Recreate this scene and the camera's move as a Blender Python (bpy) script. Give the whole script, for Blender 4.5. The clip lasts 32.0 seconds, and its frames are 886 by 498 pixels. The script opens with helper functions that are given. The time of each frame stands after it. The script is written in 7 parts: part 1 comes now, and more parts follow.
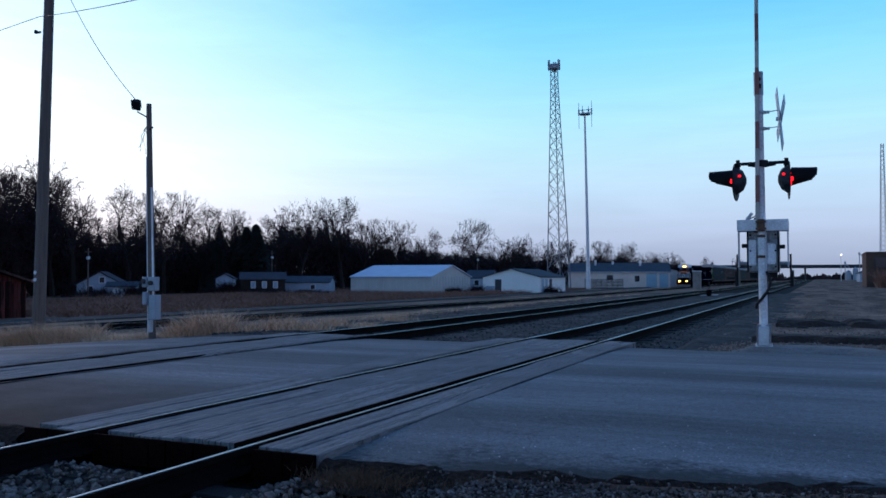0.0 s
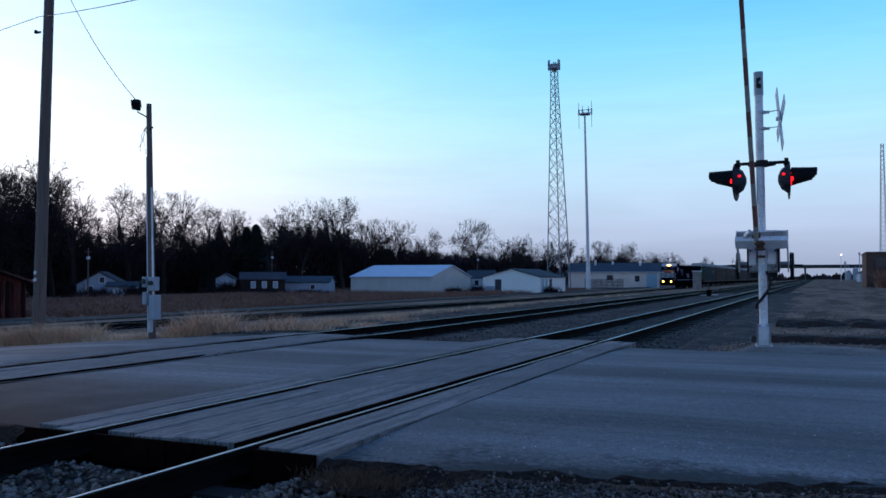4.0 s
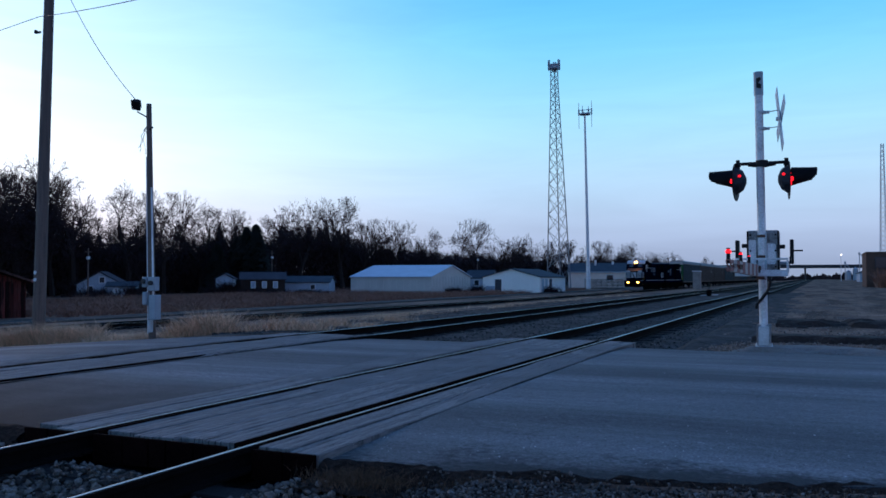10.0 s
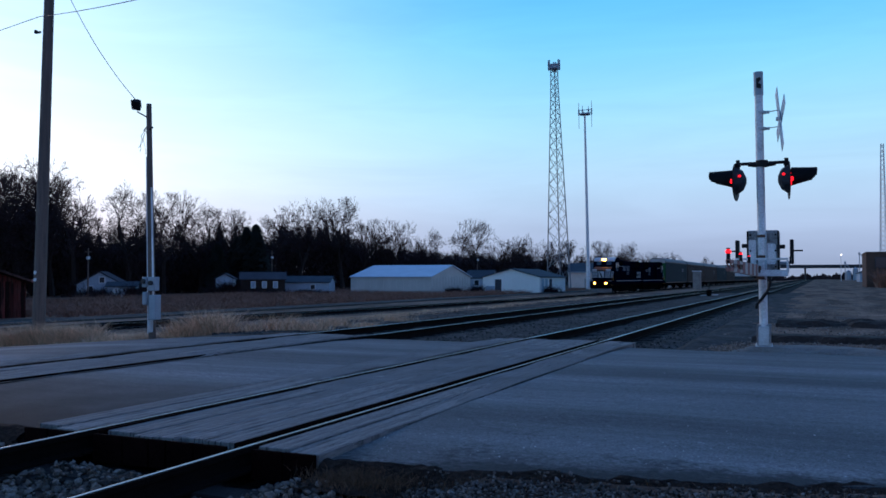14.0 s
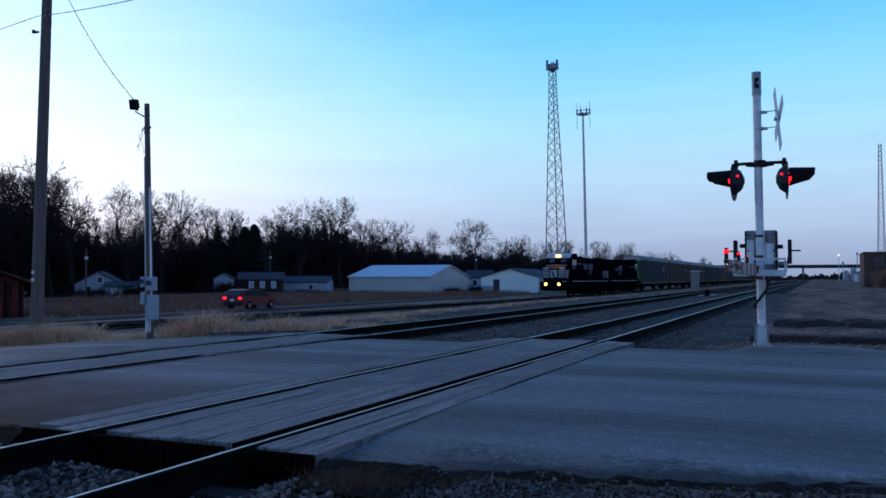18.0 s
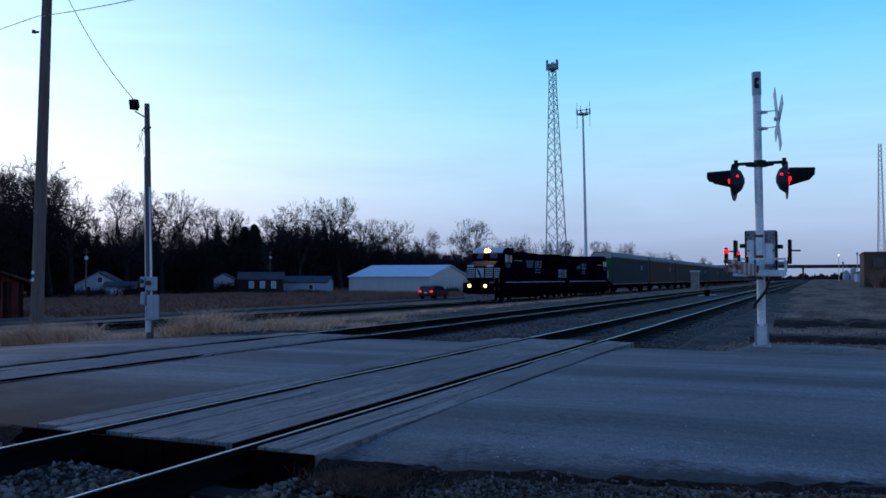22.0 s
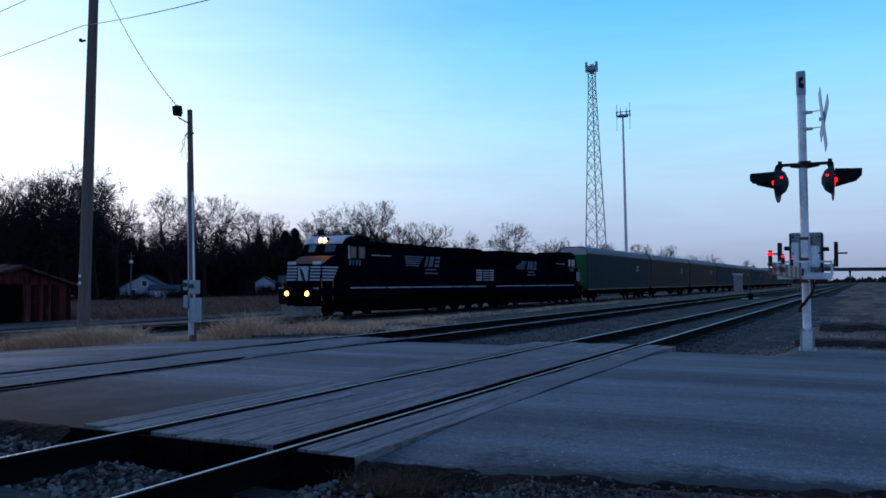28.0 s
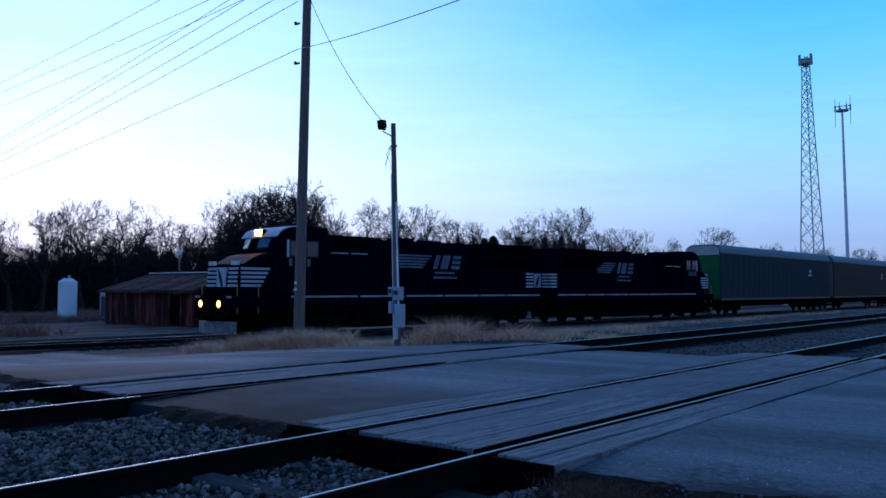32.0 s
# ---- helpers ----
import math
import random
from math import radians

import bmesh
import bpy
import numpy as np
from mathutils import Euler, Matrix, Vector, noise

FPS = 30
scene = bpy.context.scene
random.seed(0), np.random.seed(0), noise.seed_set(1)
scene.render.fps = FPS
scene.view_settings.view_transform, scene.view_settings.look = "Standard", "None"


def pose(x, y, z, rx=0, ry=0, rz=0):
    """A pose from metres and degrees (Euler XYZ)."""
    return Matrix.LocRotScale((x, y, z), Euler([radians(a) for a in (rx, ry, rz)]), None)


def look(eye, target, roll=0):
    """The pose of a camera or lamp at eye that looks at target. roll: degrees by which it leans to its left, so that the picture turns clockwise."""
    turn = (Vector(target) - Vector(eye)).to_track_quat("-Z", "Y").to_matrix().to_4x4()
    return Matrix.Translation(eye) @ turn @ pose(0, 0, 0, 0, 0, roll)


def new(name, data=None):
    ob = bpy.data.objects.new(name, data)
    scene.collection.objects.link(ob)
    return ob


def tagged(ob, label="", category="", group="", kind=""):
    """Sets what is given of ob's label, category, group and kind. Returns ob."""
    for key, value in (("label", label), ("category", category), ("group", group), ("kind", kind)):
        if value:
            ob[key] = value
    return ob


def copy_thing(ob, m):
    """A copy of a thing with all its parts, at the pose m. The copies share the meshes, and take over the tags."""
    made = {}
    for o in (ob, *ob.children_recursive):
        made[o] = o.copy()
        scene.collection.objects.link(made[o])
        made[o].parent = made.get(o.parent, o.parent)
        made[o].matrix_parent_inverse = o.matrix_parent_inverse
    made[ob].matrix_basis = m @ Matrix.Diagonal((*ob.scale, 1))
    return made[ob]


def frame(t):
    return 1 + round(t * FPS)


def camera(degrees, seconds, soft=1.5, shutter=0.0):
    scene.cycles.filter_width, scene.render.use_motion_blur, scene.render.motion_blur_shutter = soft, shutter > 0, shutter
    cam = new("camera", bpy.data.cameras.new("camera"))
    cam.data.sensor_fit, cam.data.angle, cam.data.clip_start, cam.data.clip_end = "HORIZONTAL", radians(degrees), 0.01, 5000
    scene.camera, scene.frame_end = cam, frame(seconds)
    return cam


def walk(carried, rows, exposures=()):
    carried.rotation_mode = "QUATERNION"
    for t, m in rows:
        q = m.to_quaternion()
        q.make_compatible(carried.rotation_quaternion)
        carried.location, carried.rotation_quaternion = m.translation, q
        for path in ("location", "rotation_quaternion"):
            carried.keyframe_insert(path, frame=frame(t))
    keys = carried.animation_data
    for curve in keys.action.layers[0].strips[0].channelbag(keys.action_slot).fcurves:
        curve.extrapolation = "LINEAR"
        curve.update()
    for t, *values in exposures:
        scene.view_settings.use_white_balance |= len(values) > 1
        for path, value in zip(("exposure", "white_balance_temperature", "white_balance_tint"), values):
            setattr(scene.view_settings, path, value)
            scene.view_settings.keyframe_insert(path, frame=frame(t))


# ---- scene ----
# ---- camera and its way ----
HEAD = 23.85        # degrees by which the first view turns left of the railway
EYE = (0.0, 0.0, 1.17)
cam = camera(55.19, 32.0, soft=1.6)


def aim(yaw, pitch, roll):
    """Camera pose from its turn to the right, its upward tilt and the rise of its right side."""
    return pose(*EYE) @ pose(0, 0, 0, 0, 0, HEAD - yaw) @ pose(0, 0, 0, 90 + pitch, 0, 0) @ pose(0, 0, 0, 0, 0, roll)


PATH = [
    (0.0, 0.0, 1.947, 0.0), (7.0, 0.0, 1.947, 0.0), (14.5, 0.0, 1.947, 0.0), (15.5, 0.02, 1.945, 0.0),
    (16.5, 0.106, 1.938, 0.0), (17.0, 0.12, 1.945, 0.0), (22.0, 0.12, 1.945, 0.0), (25.5, 0.12, 1.945, 0.0),
    (26.3, -0.1, 1.97, 0.0), (27.0, -0.85, 2.06, -0.01), (27.5, -1.57, 2.14, -0.01), (28.0, -2.51, 2.165, -0.03),
    (28.5, -4.12, 2.22, -0.05), (29.0, -5.66, 2.28, -0.06), (29.5, -6.65, 2.32, -0.05), (30.0, -8.11, 2.355, -0.04),
    (30.5, -9.69, 2.395, 0.0), (31.0, -11.32, 2.43, 0.0), (31.5, -13.63, 2.56, 0.06), (32.0, -15.84, 2.63, 0.15)]
walk(cam, [(t, aim(y, p, r)) for t, y, p, r in PATH], exposures=((0.0, 0.12, 6350, 10), (6.0, 0.08, 6350, 10), (7.5, 0.06, 6350, 10), (9.0, 0.03, 6020, 10), (13.0, 0.0, 6020, 10), (19.0, -0.02, 6000, 10), (25.5, -0.05, 5900, 10), (28.0, -0.03, 6100, 10), (29.0, -0.04, 5900, 10), (30.0, -0.09, 5300, 10), (32.0, -0.12, 5100, 10)))

# ---- world and sun ----
SUN_SIDE = 64.0     # degrees to the left of the railway
world = bpy.data.worlds.new("dusk_sky")
scene.world = world
world.use_nodes = True
wn, wl = world.node_tree.nodes, world.node_tree.links
wn.clear()


def wnode(kind, **sets):
    n = wn.new(kind)
    for k, v in sets.items():
        n.inputs[k].default_value = v
    return n


sky = wn.new("ShaderNodeTexSky")
sky.sky_type, sky.sun_disc = "NISHITA", False
sky.sun_elevation, sky.sun_rotation = radians(2.0), radians(-SUN_SIDE)
sky.air_density, sky.dust_density, sky.ozone_density = 1.0, 0.6, 3.0
geo = wn.new("ShaderNodeTexCoord")
sep = wn.new("ShaderNodeSeparateXYZ")
wl.new(geo.outputs["Generated"], sep.inputs[0])
ramp = wn.new("ShaderNodeValToRGB")
wl.new(sep.outputs["Z"], ramp.inputs[0])
ramp.color_ramp.interpolation = "B_SPLINE"
SKY = [(0.0, (0.30, 0.365, 0.51)), (0.04, (0.41, 0.48, 0.66)), (0.085, (0.52, 0.655, 0.84)), (0.15, (0.50, 0.79, 0.96)), (0.23, (0.29, 0.71, 1.0)),
       (0.31, (0.15, 0.60, 1.05)), (0.45, (0.10, 0.40, 0.94)), (0.7, (0.085, 0.20, 0.52)), (1.0, (0.06, 0.135, 0.38))]
while len(ramp.color_ramp.elements) < len(SKY):
    ramp.color_ramp.elements.new(0.5)
for el, (at, c) in zip(ramp.color_ramp.elements, SKY):
    el.position, el.color = at, (*c, 1)
# the afterglow: a wide warm-white brightening round the place where the sun went down
glow_dir = wn.new("ShaderNodeVectorMath")
glow_dir.operation = "DOT_PRODUCT"
glow_dir.inputs[1].default_value = (-math.sin(radians(SUN_SIDE)), math.cos(radians(SUN_SIDE)), 0.06)
wl.new(geo.outputs["Generated"], glow_dir.inputs[0])
glow = wn.new("ShaderNodeMapRange")
for k, v in ((1, 0.60), (2, 1.0), (3, 0.0), (4, 1.0)):
    glow.inputs[k].default_value = v
wl.new(glow_dir.outputs["Value"], glow.inputs[0])
warm = wn.new("ShaderNodeMixRGB")
warm.blend_type = "ADD"
warm.inputs[2].default_value = (0.82, 0.58, 0.44, 1)
glow_fall = wn.new("ShaderNodeMath")
glow_fall.operation = "POWER"
glow_fall.inputs[1].default_value = 3.0
wl.new(glow.outputs[0], glow_fall.inputs[0])
wl.new(glow_fall.outputs[0], warm.inputs[0])
wl.new(ramp.outputs[0], warm.inputs[1])
both = wn.new("ShaderNodeMixRGB")
both.blend_type = "ADD"
both.inputs[0].default_value = 0.012
# the sky is darker and rosy on the side away from the sunset
away = wn.new("ShaderNodeMapRange")
away.interpolation_type = "SMOOTHSTEP"
for k, v in ((1, -0.75), (2, 0.30), (3, 0.0), (4, 1.0)):
    away.inputs[k].default_value = v
wl.new(glow_dir.outputs["Value"], away.inputs[0])
rosy = wn.new("ShaderNodeMixRGB")
rosy.inputs[1].default_value, rosy.inputs[2].default_value = (1.0, 0.72, 0.78, 1), (1, 1, 1, 1)
wl.new(away.outputs[0], rosy.inputs[0])
dim = wn.new("ShaderNodeMixRGB")
dim.blend_type = "MULTIPLY"
dim.inputs[0].default_value = 1.0
wl.new(warm.outputs[0], dim.inputs[1])
wl.new(rosy.outputs[0], dim.inputs[2])
wl.new(dim.outputs[0], both.inputs[1])
wl.new(sky.outputs[0], both.inputs[2])
back = wnode("ShaderNodeBackground", Strength=1.0)
# thin high cloud
cl_map = wn.new("ShaderNodeMapping")
cl_map.inputs["Scale"].default_value = (1.2, 1.2, 9.0)
cl_map.inputs["Rotation"].default_value = (0.25, 0.1, 0)
wl.new(geo.outputs["Generated"], cl_map.inputs[0])
cl_noise = wnode("ShaderNodeTexNoise", Scale=2.2, Detail=7.0, Roughness=0.6, Distortion=0.6)
wl.new(cl_map.outputs[0], cl_noise.inputs["Vector"])
cl_range = wn.new("ShaderNodeMapRange")
for k, v in ((1, 0.38), (2, 0.72), (3, 0.965), (4, 1.075)):
    cl_range.inputs[k].default_value = v
wl.new(cl_noise.outputs[0], cl_range.inputs[0])
cloud = wn.new("ShaderNodeMixRGB")
cloud.blend_type = "MULTIPLY"
cloud.inputs[0].default_value = 1.0
wl.new(both.outputs[0], cloud.inputs[1])
wl.new(cl_range.outputs[0], cloud.inputs[2])
wl.new(cloud.outputs[0], back.inputs[0])
wl.new(back.outputs[0], wn.new("ShaderNodeOutputWorld").inputs[0])

sun_data = bpy.data.lights.new("sun", "SUN")
sun_data.energy, sun_data.angle, sun_data.color = 0.75, radians(24), (1.0, 0.76, 0.72)
sun = new("sun", sun_data)
sun.matrix_world = look((-math.sin(radians(SUN_SIDE)) * 50, math.cos(radians(SUN_SIDE)) * 50, 6), (0, 0, 0))


# ---- materials ----
def material(name, color, rough=0.8, metal=0.0, var=0.25, scale=8.0, fine=0.0, bump=0.0, tint=None, spec=0.25, coord="Object", stretch=(1, 1, 1)):
    """A surface of one base colour with broad stains (scale) and fine grain (fine), towards tint, and relief (bump)."""
    m = bpy.data.materials.new(name)
    m.use_nodes = True
    n, l = m.node_tree.nodes, m.node_tree.links
    b = n["Principled BSDF"]
    b.inputs["Roughness"].default_value, b.inputs["Metallic"].default_value = rough, metal
    b.inputs["Specular IOR Level"].default_value = spec
    tc = n.new("ShaderNodeTexCoord")
    mp = n.new("ShaderNodeMapping")
    mp.inputs["Scale"].default_value = stretch
    l.new(tc.outputs[coord], mp.inputs[0])
    big = n.new("ShaderNodeTexNoise")
    big.inputs["Scale"].default_value, big.inputs["Detail"].default_value = scale, 6
    l.new(mp.outputs[0], big.inputs["Vector"])
    small = n.new("ShaderNodeTexNoise")
    small.inputs["Scale"].default_value, small.inputs["Detail"].default_value = fine or scale * 9, 4
    l.new(mp.outputs[0], small.inputs["Vector"])
    add = n.new("ShaderNodeMath")
    add.operation = "ADD"
    l.new(big.outputs[0], add.inputs[0])
    l.new(small.outputs[0], add.inputs[1])
    r = n.new("ShaderNodeMapRange")
    for k, v in ((1, 0.7), (2, 1.3), (3, 0.0), (4, 1.0)):
        r.inputs[k].default_value = v
    l.new(add.outputs[0], r.inputs[0])
    mix = n.new("ShaderNodeMixRGB")
    t = tint or tuple(c * (1 - var) for c in color)
    lightc = tuple(min(1, c * (1 + var * 0.6)) for c in color)
    mix.inputs[1].default_value, mix.inputs[2].default_value = (*lightc, 1), (*t, 1)
    l.new(r.outputs[0], mix.inputs[0])
    l.new(mix.outputs[0], b.inputs["Base Color"])
    if bump:
        bp = n.new("ShaderNodeBump")
        bp.inputs["Strength"].default_value, bp.inputs["Distance"].default_value = bump, 0.02
        l.new(small.outputs[0], bp.inputs["Height"])
        l.new(bp.outputs[0], b.inputs["Normal"])
    return m


def glowing(name, color, strength):
    m = bpy.data.materials.new(name)
    m.use_nodes = True
    b = m.node_tree.nodes["Principled BSDF"]
    b.inputs["Base Color"].default_value = (*color, 1)
    b.inputs["Roughness"].default_value, b.inputs["Specular IOR Level"].default_value = 0.8, 0.05
    b.inputs["Emission Color"].default_value, b.inputs["Emission Strength"].default_value = (*color, 1), strength
    return m


def pieces(m, spread=0.25):
    """Let a material vary in brightness from piece to piece."""
    n, l = m.node_tree.nodes, m.node_tree.links
    b = n["Principled BSDF"]
    src = b.inputs["Base Color"].links[0].from_socket
    info = n.new("ShaderNodeObjectInfo")
    isl = n.new("ShaderNodeNewGeometry")
    s = n.new("ShaderNodeMath")
    s.operation = "ADD"
    l.new(info.outputs["Random"], s.inputs[0])
    l.new(isl.outputs["Random Per Island"], s.inputs[1])
    fr = n.new("ShaderNodeMath")
    fr.operation = "FRACT"
    l.new(s.outputs[0], fr.inputs[0])
    r = n.new("ShaderNodeMapRange")
    for k, v in ((3, 1 - spread), (4, 1 + spread)):
        r.inputs[k].default_value = v
    l.new(fr.outputs[0], r.inputs[0])
    hsv = n.new("ShaderNodeHueSaturation")
    l.new(r.outputs[0], hsv.inputs["Value"])
    l.new(src, hsv.inputs["Color"])
    l.new(hsv.outputs[0], b.inputs["Base Color"])
    return m


M = {}


def worn_asphalt():
    """Old grey asphalt: wheel-worn bands along the road, patches, aggregate grain, pale grit and a few cracks."""
    m = bpy.data.materials.new("asphalt")
    m.use_nodes = True
    n, l = m.node_tree.nodes, m.node_tree.links
    b = n["Principled BSDF"]
    b.inputs["Roughness"].default_value, b.inputs["Specular IOR Level"].default_value = 0.8, 0.3
    tc = n.new("ShaderNodeTexCoord")

    def layer(scale, stretch, lo, hi, out_lo, out_hi, detail=5.0):
        mp = n.new("ShaderNodeMapping")
        mp.inputs["Scale"].default_value = stretch
        l.new(tc.outputs["Object"], mp.inputs[0])
        t = n.new("ShaderNodeTexNoise")
        t.inputs["Scale"].default_value, t.inputs["Detail"].default_value = scale, detail
        l.new(mp.outputs[0], t.inputs["Vector"])
        r = n.new("ShaderNodeMapRange")
        for k, v in ((1, lo), (2, hi), (3, out_lo), (4, out_hi)):
            r.inputs[k].default_value = v
        l.new(t.outputs[0], r.inputs[0])
        return r.outputs[0]

    def times(a, c):
        t = n.new("ShaderNodeMath")
        t.operation = "MULTIPLY"
        l.new(a, t.inputs[0])
        l.new(c, t.inputs[1])
        return t.outputs[0]
    bands = layer(0.8, (0.05, 1.0, 1), 0.36, 0.64, 0.62, 1.32, 3.0)
    patches = layer(0.9, (0.5, 1.2, 1), 0.35, 0.65, 0.85, 1.15)
    streaks = layer(3.0, (0.12, 2.2, 1), 0.35, 0.65, 0.90, 1.10)
    grain = layer(55.0, (1, 1, 1), 0.3, 0.7, 0.62, 1.38, 3.0)
    coarse = layer(17.0, (1, 1, 1), 0.3, 0.7, 0.85, 1.15, 3.0)
    grit = layer(26.0, (1, 1, 1), 0.70, 0.76, 1.0, 1.8, 1.0)
    v = times(times(times(bands, patches), times(streaks, grain)), times(grit, coarse))
    vor = n.new("ShaderNodeTexVoronoi")
    vor.feature = "DISTANCE_TO_EDGE"
    vor.inputs["Scale"].default_value = 0.42
    warp = n.new("ShaderNodeTexNoise")
    warp.inputs["Scale"].default_value, warp.inputs["Detail"].default_value = 1.6, 6
    l.new(tc.outputs["Object"], warp.inputs["Vector"])
    mixv = n.new("ShaderNodeMixRGB")
    mixv.inputs[0].default_value = 0.55
    l.new(tc.outputs["Object"], mixv.inputs[1])
    l.new(warp.outputs["Color"], mixv.inputs[2])
    l.new(mixv.outputs[0], vor.inputs["Vector"])
    cr = n.new("ShaderNodeMapRange")
    for k, x in ((1, 0.0), (2, 0.005), (3, 0.72), (4, 1.0)):
        cr.inputs[k].default_value = x
    l.new(vor.outputs["Distance"], cr.inputs[0])
    v = times(v, cr.outputs[0])
    hsv = n.new("ShaderNodeHueSaturation")
    hsv.inputs["Color"].default_value = (0.135, 0.131, 0.136, 1)
    l.new(v, hsv.inputs["Value"])
    # mud trodden in along the broken edge beside the tracks, and painted dimming
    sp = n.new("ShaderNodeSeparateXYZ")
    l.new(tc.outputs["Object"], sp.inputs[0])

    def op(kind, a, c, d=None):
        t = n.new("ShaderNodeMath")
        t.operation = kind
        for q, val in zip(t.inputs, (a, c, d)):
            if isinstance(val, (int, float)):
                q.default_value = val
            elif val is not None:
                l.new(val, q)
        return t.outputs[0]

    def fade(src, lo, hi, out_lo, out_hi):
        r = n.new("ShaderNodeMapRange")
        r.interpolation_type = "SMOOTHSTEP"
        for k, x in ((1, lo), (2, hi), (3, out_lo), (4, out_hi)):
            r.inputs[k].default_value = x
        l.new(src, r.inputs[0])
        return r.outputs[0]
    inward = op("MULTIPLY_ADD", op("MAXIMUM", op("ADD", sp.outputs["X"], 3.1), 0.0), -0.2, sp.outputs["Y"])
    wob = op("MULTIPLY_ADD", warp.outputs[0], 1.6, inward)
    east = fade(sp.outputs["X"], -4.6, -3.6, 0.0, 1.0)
    # left part: mud together with dimmer light painted into the colour
    left_mud_and_dimming = times(fade(wob, 5.75, 9.3, 1.0, 0.0), fade(sp.outputs["X"], -4.6, -3.6, 1.0, 0.0))
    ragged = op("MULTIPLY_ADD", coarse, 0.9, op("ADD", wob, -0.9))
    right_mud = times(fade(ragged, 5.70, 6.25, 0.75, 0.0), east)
    mask = op("MAXIMUM", left_mud_and_dimming, right_mud)
    mud_and_dimming = n.new("ShaderNodeMixRGB")
    mud_and_dimming.inputs[2].default_value = (0.013, 0.013, 0.016, 1)
    l.new(mask, mud_and_dimming.inputs[0])
    l.new(hsv.outputs[0], mud_and_dimming.inputs[1])
    l.new(mud_and_dimming.outputs[0], b.inputs["Base Color"])
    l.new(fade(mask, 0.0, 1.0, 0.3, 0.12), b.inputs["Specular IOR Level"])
    bp = n.new("ShaderNodeBump")
    bp.inputs["Strength"].default_value, bp.inputs["Distance"].default_value = 0.5, 0.012
    l.new(times(grain, cr.outputs[0]), bp.inputs["Height"])
    l.new(bp.outputs[0], b.inputs["Normal"])
    return m


M["asphalt"] = worn_asphalt()
M["dirt"] = material("packed_dirt", (0.27, 0.175, 0.125), 0.95, spec=0.05, var=0.5, scale=0.55, fine=7, bump=1.0, tint=(0.085, 0.047, 0.034))


def soil_spots(m, dark, stretch=(0.30, 0.42, 1), lo=0.50, hi=0.60, most=0.8, detail=9):
    """Ragged darker spots or cracks over a material."""
    n, l = m.node_tree.nodes, m.node_tree.links
    b = n["Principled BSDF"]
    src = b.inputs["Base Color"].links[0].from_socket
    tc = n.new("ShaderNodeTexCoord")
    mp = n.new("ShaderNodeMapping")
    mp.inputs["Scale"].default_value = stretch
    l.new(tc.outputs["Object"], mp.inputs[0])
    t = n.new("ShaderNodeTexNoise")
    t.inputs["Scale"].default_value, t.inputs["Detail"].default_value, t.inputs["Roughness"].default_value = 0.8, detail, 0.68
    l.new(mp.outputs[0], t.inputs["Vector"])
    r = n.new("ShaderNodeMapRange")
    for k, v in ((1, lo), (2, hi), (3, 0.0), (4, most)):
        r.inputs[k].default_value = v
    l.new(t.outputs[0], r.inputs[0])
    mix = n.new("ShaderNodeMixRGB")
    mix.inputs[2].default_value = (*dark, 1)
    l.new(r.outputs[0], mix.inputs[0])
    l.new(src, mix.inputs[1])
    l.new(mix.outputs[0], b.inputs["Base Color"])
    return m


soil_spots(M["dirt"], (0.042, 0.028, 0.022), (0.55, 0.07, 1), 0.46, 0.58, 0.75)
soil_spots(M["dirt"], (0.10, 0.085, 0.078), (0.9, 0.25, 1), 0.52, 0.60, 0.7)
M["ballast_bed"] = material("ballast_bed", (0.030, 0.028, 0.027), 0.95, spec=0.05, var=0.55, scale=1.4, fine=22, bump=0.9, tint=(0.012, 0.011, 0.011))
M["ballast_grey"] = material("grey_ballast", (0.085, 0.074, 0.068), 0.95, spec=0.05, var=0.5, scale=1.1, fine=11, bump=1.0, tint=(0.032, 0.028, 0.026))
# near-black ballast; shade between the rails and under the train painted in
M["shaded_bed"] = material("shaded_ballast", (0.016, 0.014, 0.014), 0.95, spec=0.05, var=0.5, scale=1.4, fine=22, bump=0.9)
M["stone_dark"] = pieces(material("sooty_stone", (0.072, 0.066, 0.063), 0.95, var=0.3, scale=3, fine=40, bump=0.3), 0.6)
M["stone"] = pieces(material("crushed_stone", (0.150, 0.134, 0.120), 0.9, spec=0.15, var=0.35, scale=9, fine=70, bump=0.5, tint=(0.085, 0.055, 0.040)), 0.9)
M["fine_gravel"] = soil_spots(pieces(material("fine_dark_gravel", (0.125, 0.112, 0.106), 0.95, spec=0.1, var=0.3, scale=9, fine=60, bump=0.3, tint=(0.05, 0.036, 0.03)), 0.75), (0.20, 0.19, 0.185), (3, 3, 3), 0.62, 0.66, 0.9)
M["grit"] = pieces(material("pale_grit", (0.34, 0.32, 0.31), 0.9, var=0.3, scale=9), 0.7)
M["rail_side"] = material("rusty_rail", (0.008, 0.006, 0.006), 0.9, spec=0.03, var=0.4, scale=6, bump=0.3)
M["rail_top"] = material("worn_rail_head", (0.42, 0.43, 0.46), 0.38, metal=1.0, var=0.1, scale=9)
M["tie"] = pieces(material("creosoted_wood", (0.020, 0.016, 0.015), 0.9, var=0.45, scale=3, fine=30, bump=0.5, stretch=(1, 6, 6)), 0.3)
M["plank"] = pieces(material("weathered_plank", (0.25, 0.235, 0.23), 0.85, var=0.45, scale=1.6, fine=24, bump=0.8, tint=(0.085, 0.075, 0.072), stretch=(7, 0.4, 7)), 0.10)
M["grime"] = material("trodden_grime", (0.16, 0.152, 0.152), 0.9, var=0.35, scale=1.3, fine=45, bump=0.5, tint=(0.10, 0.094, 0.092))
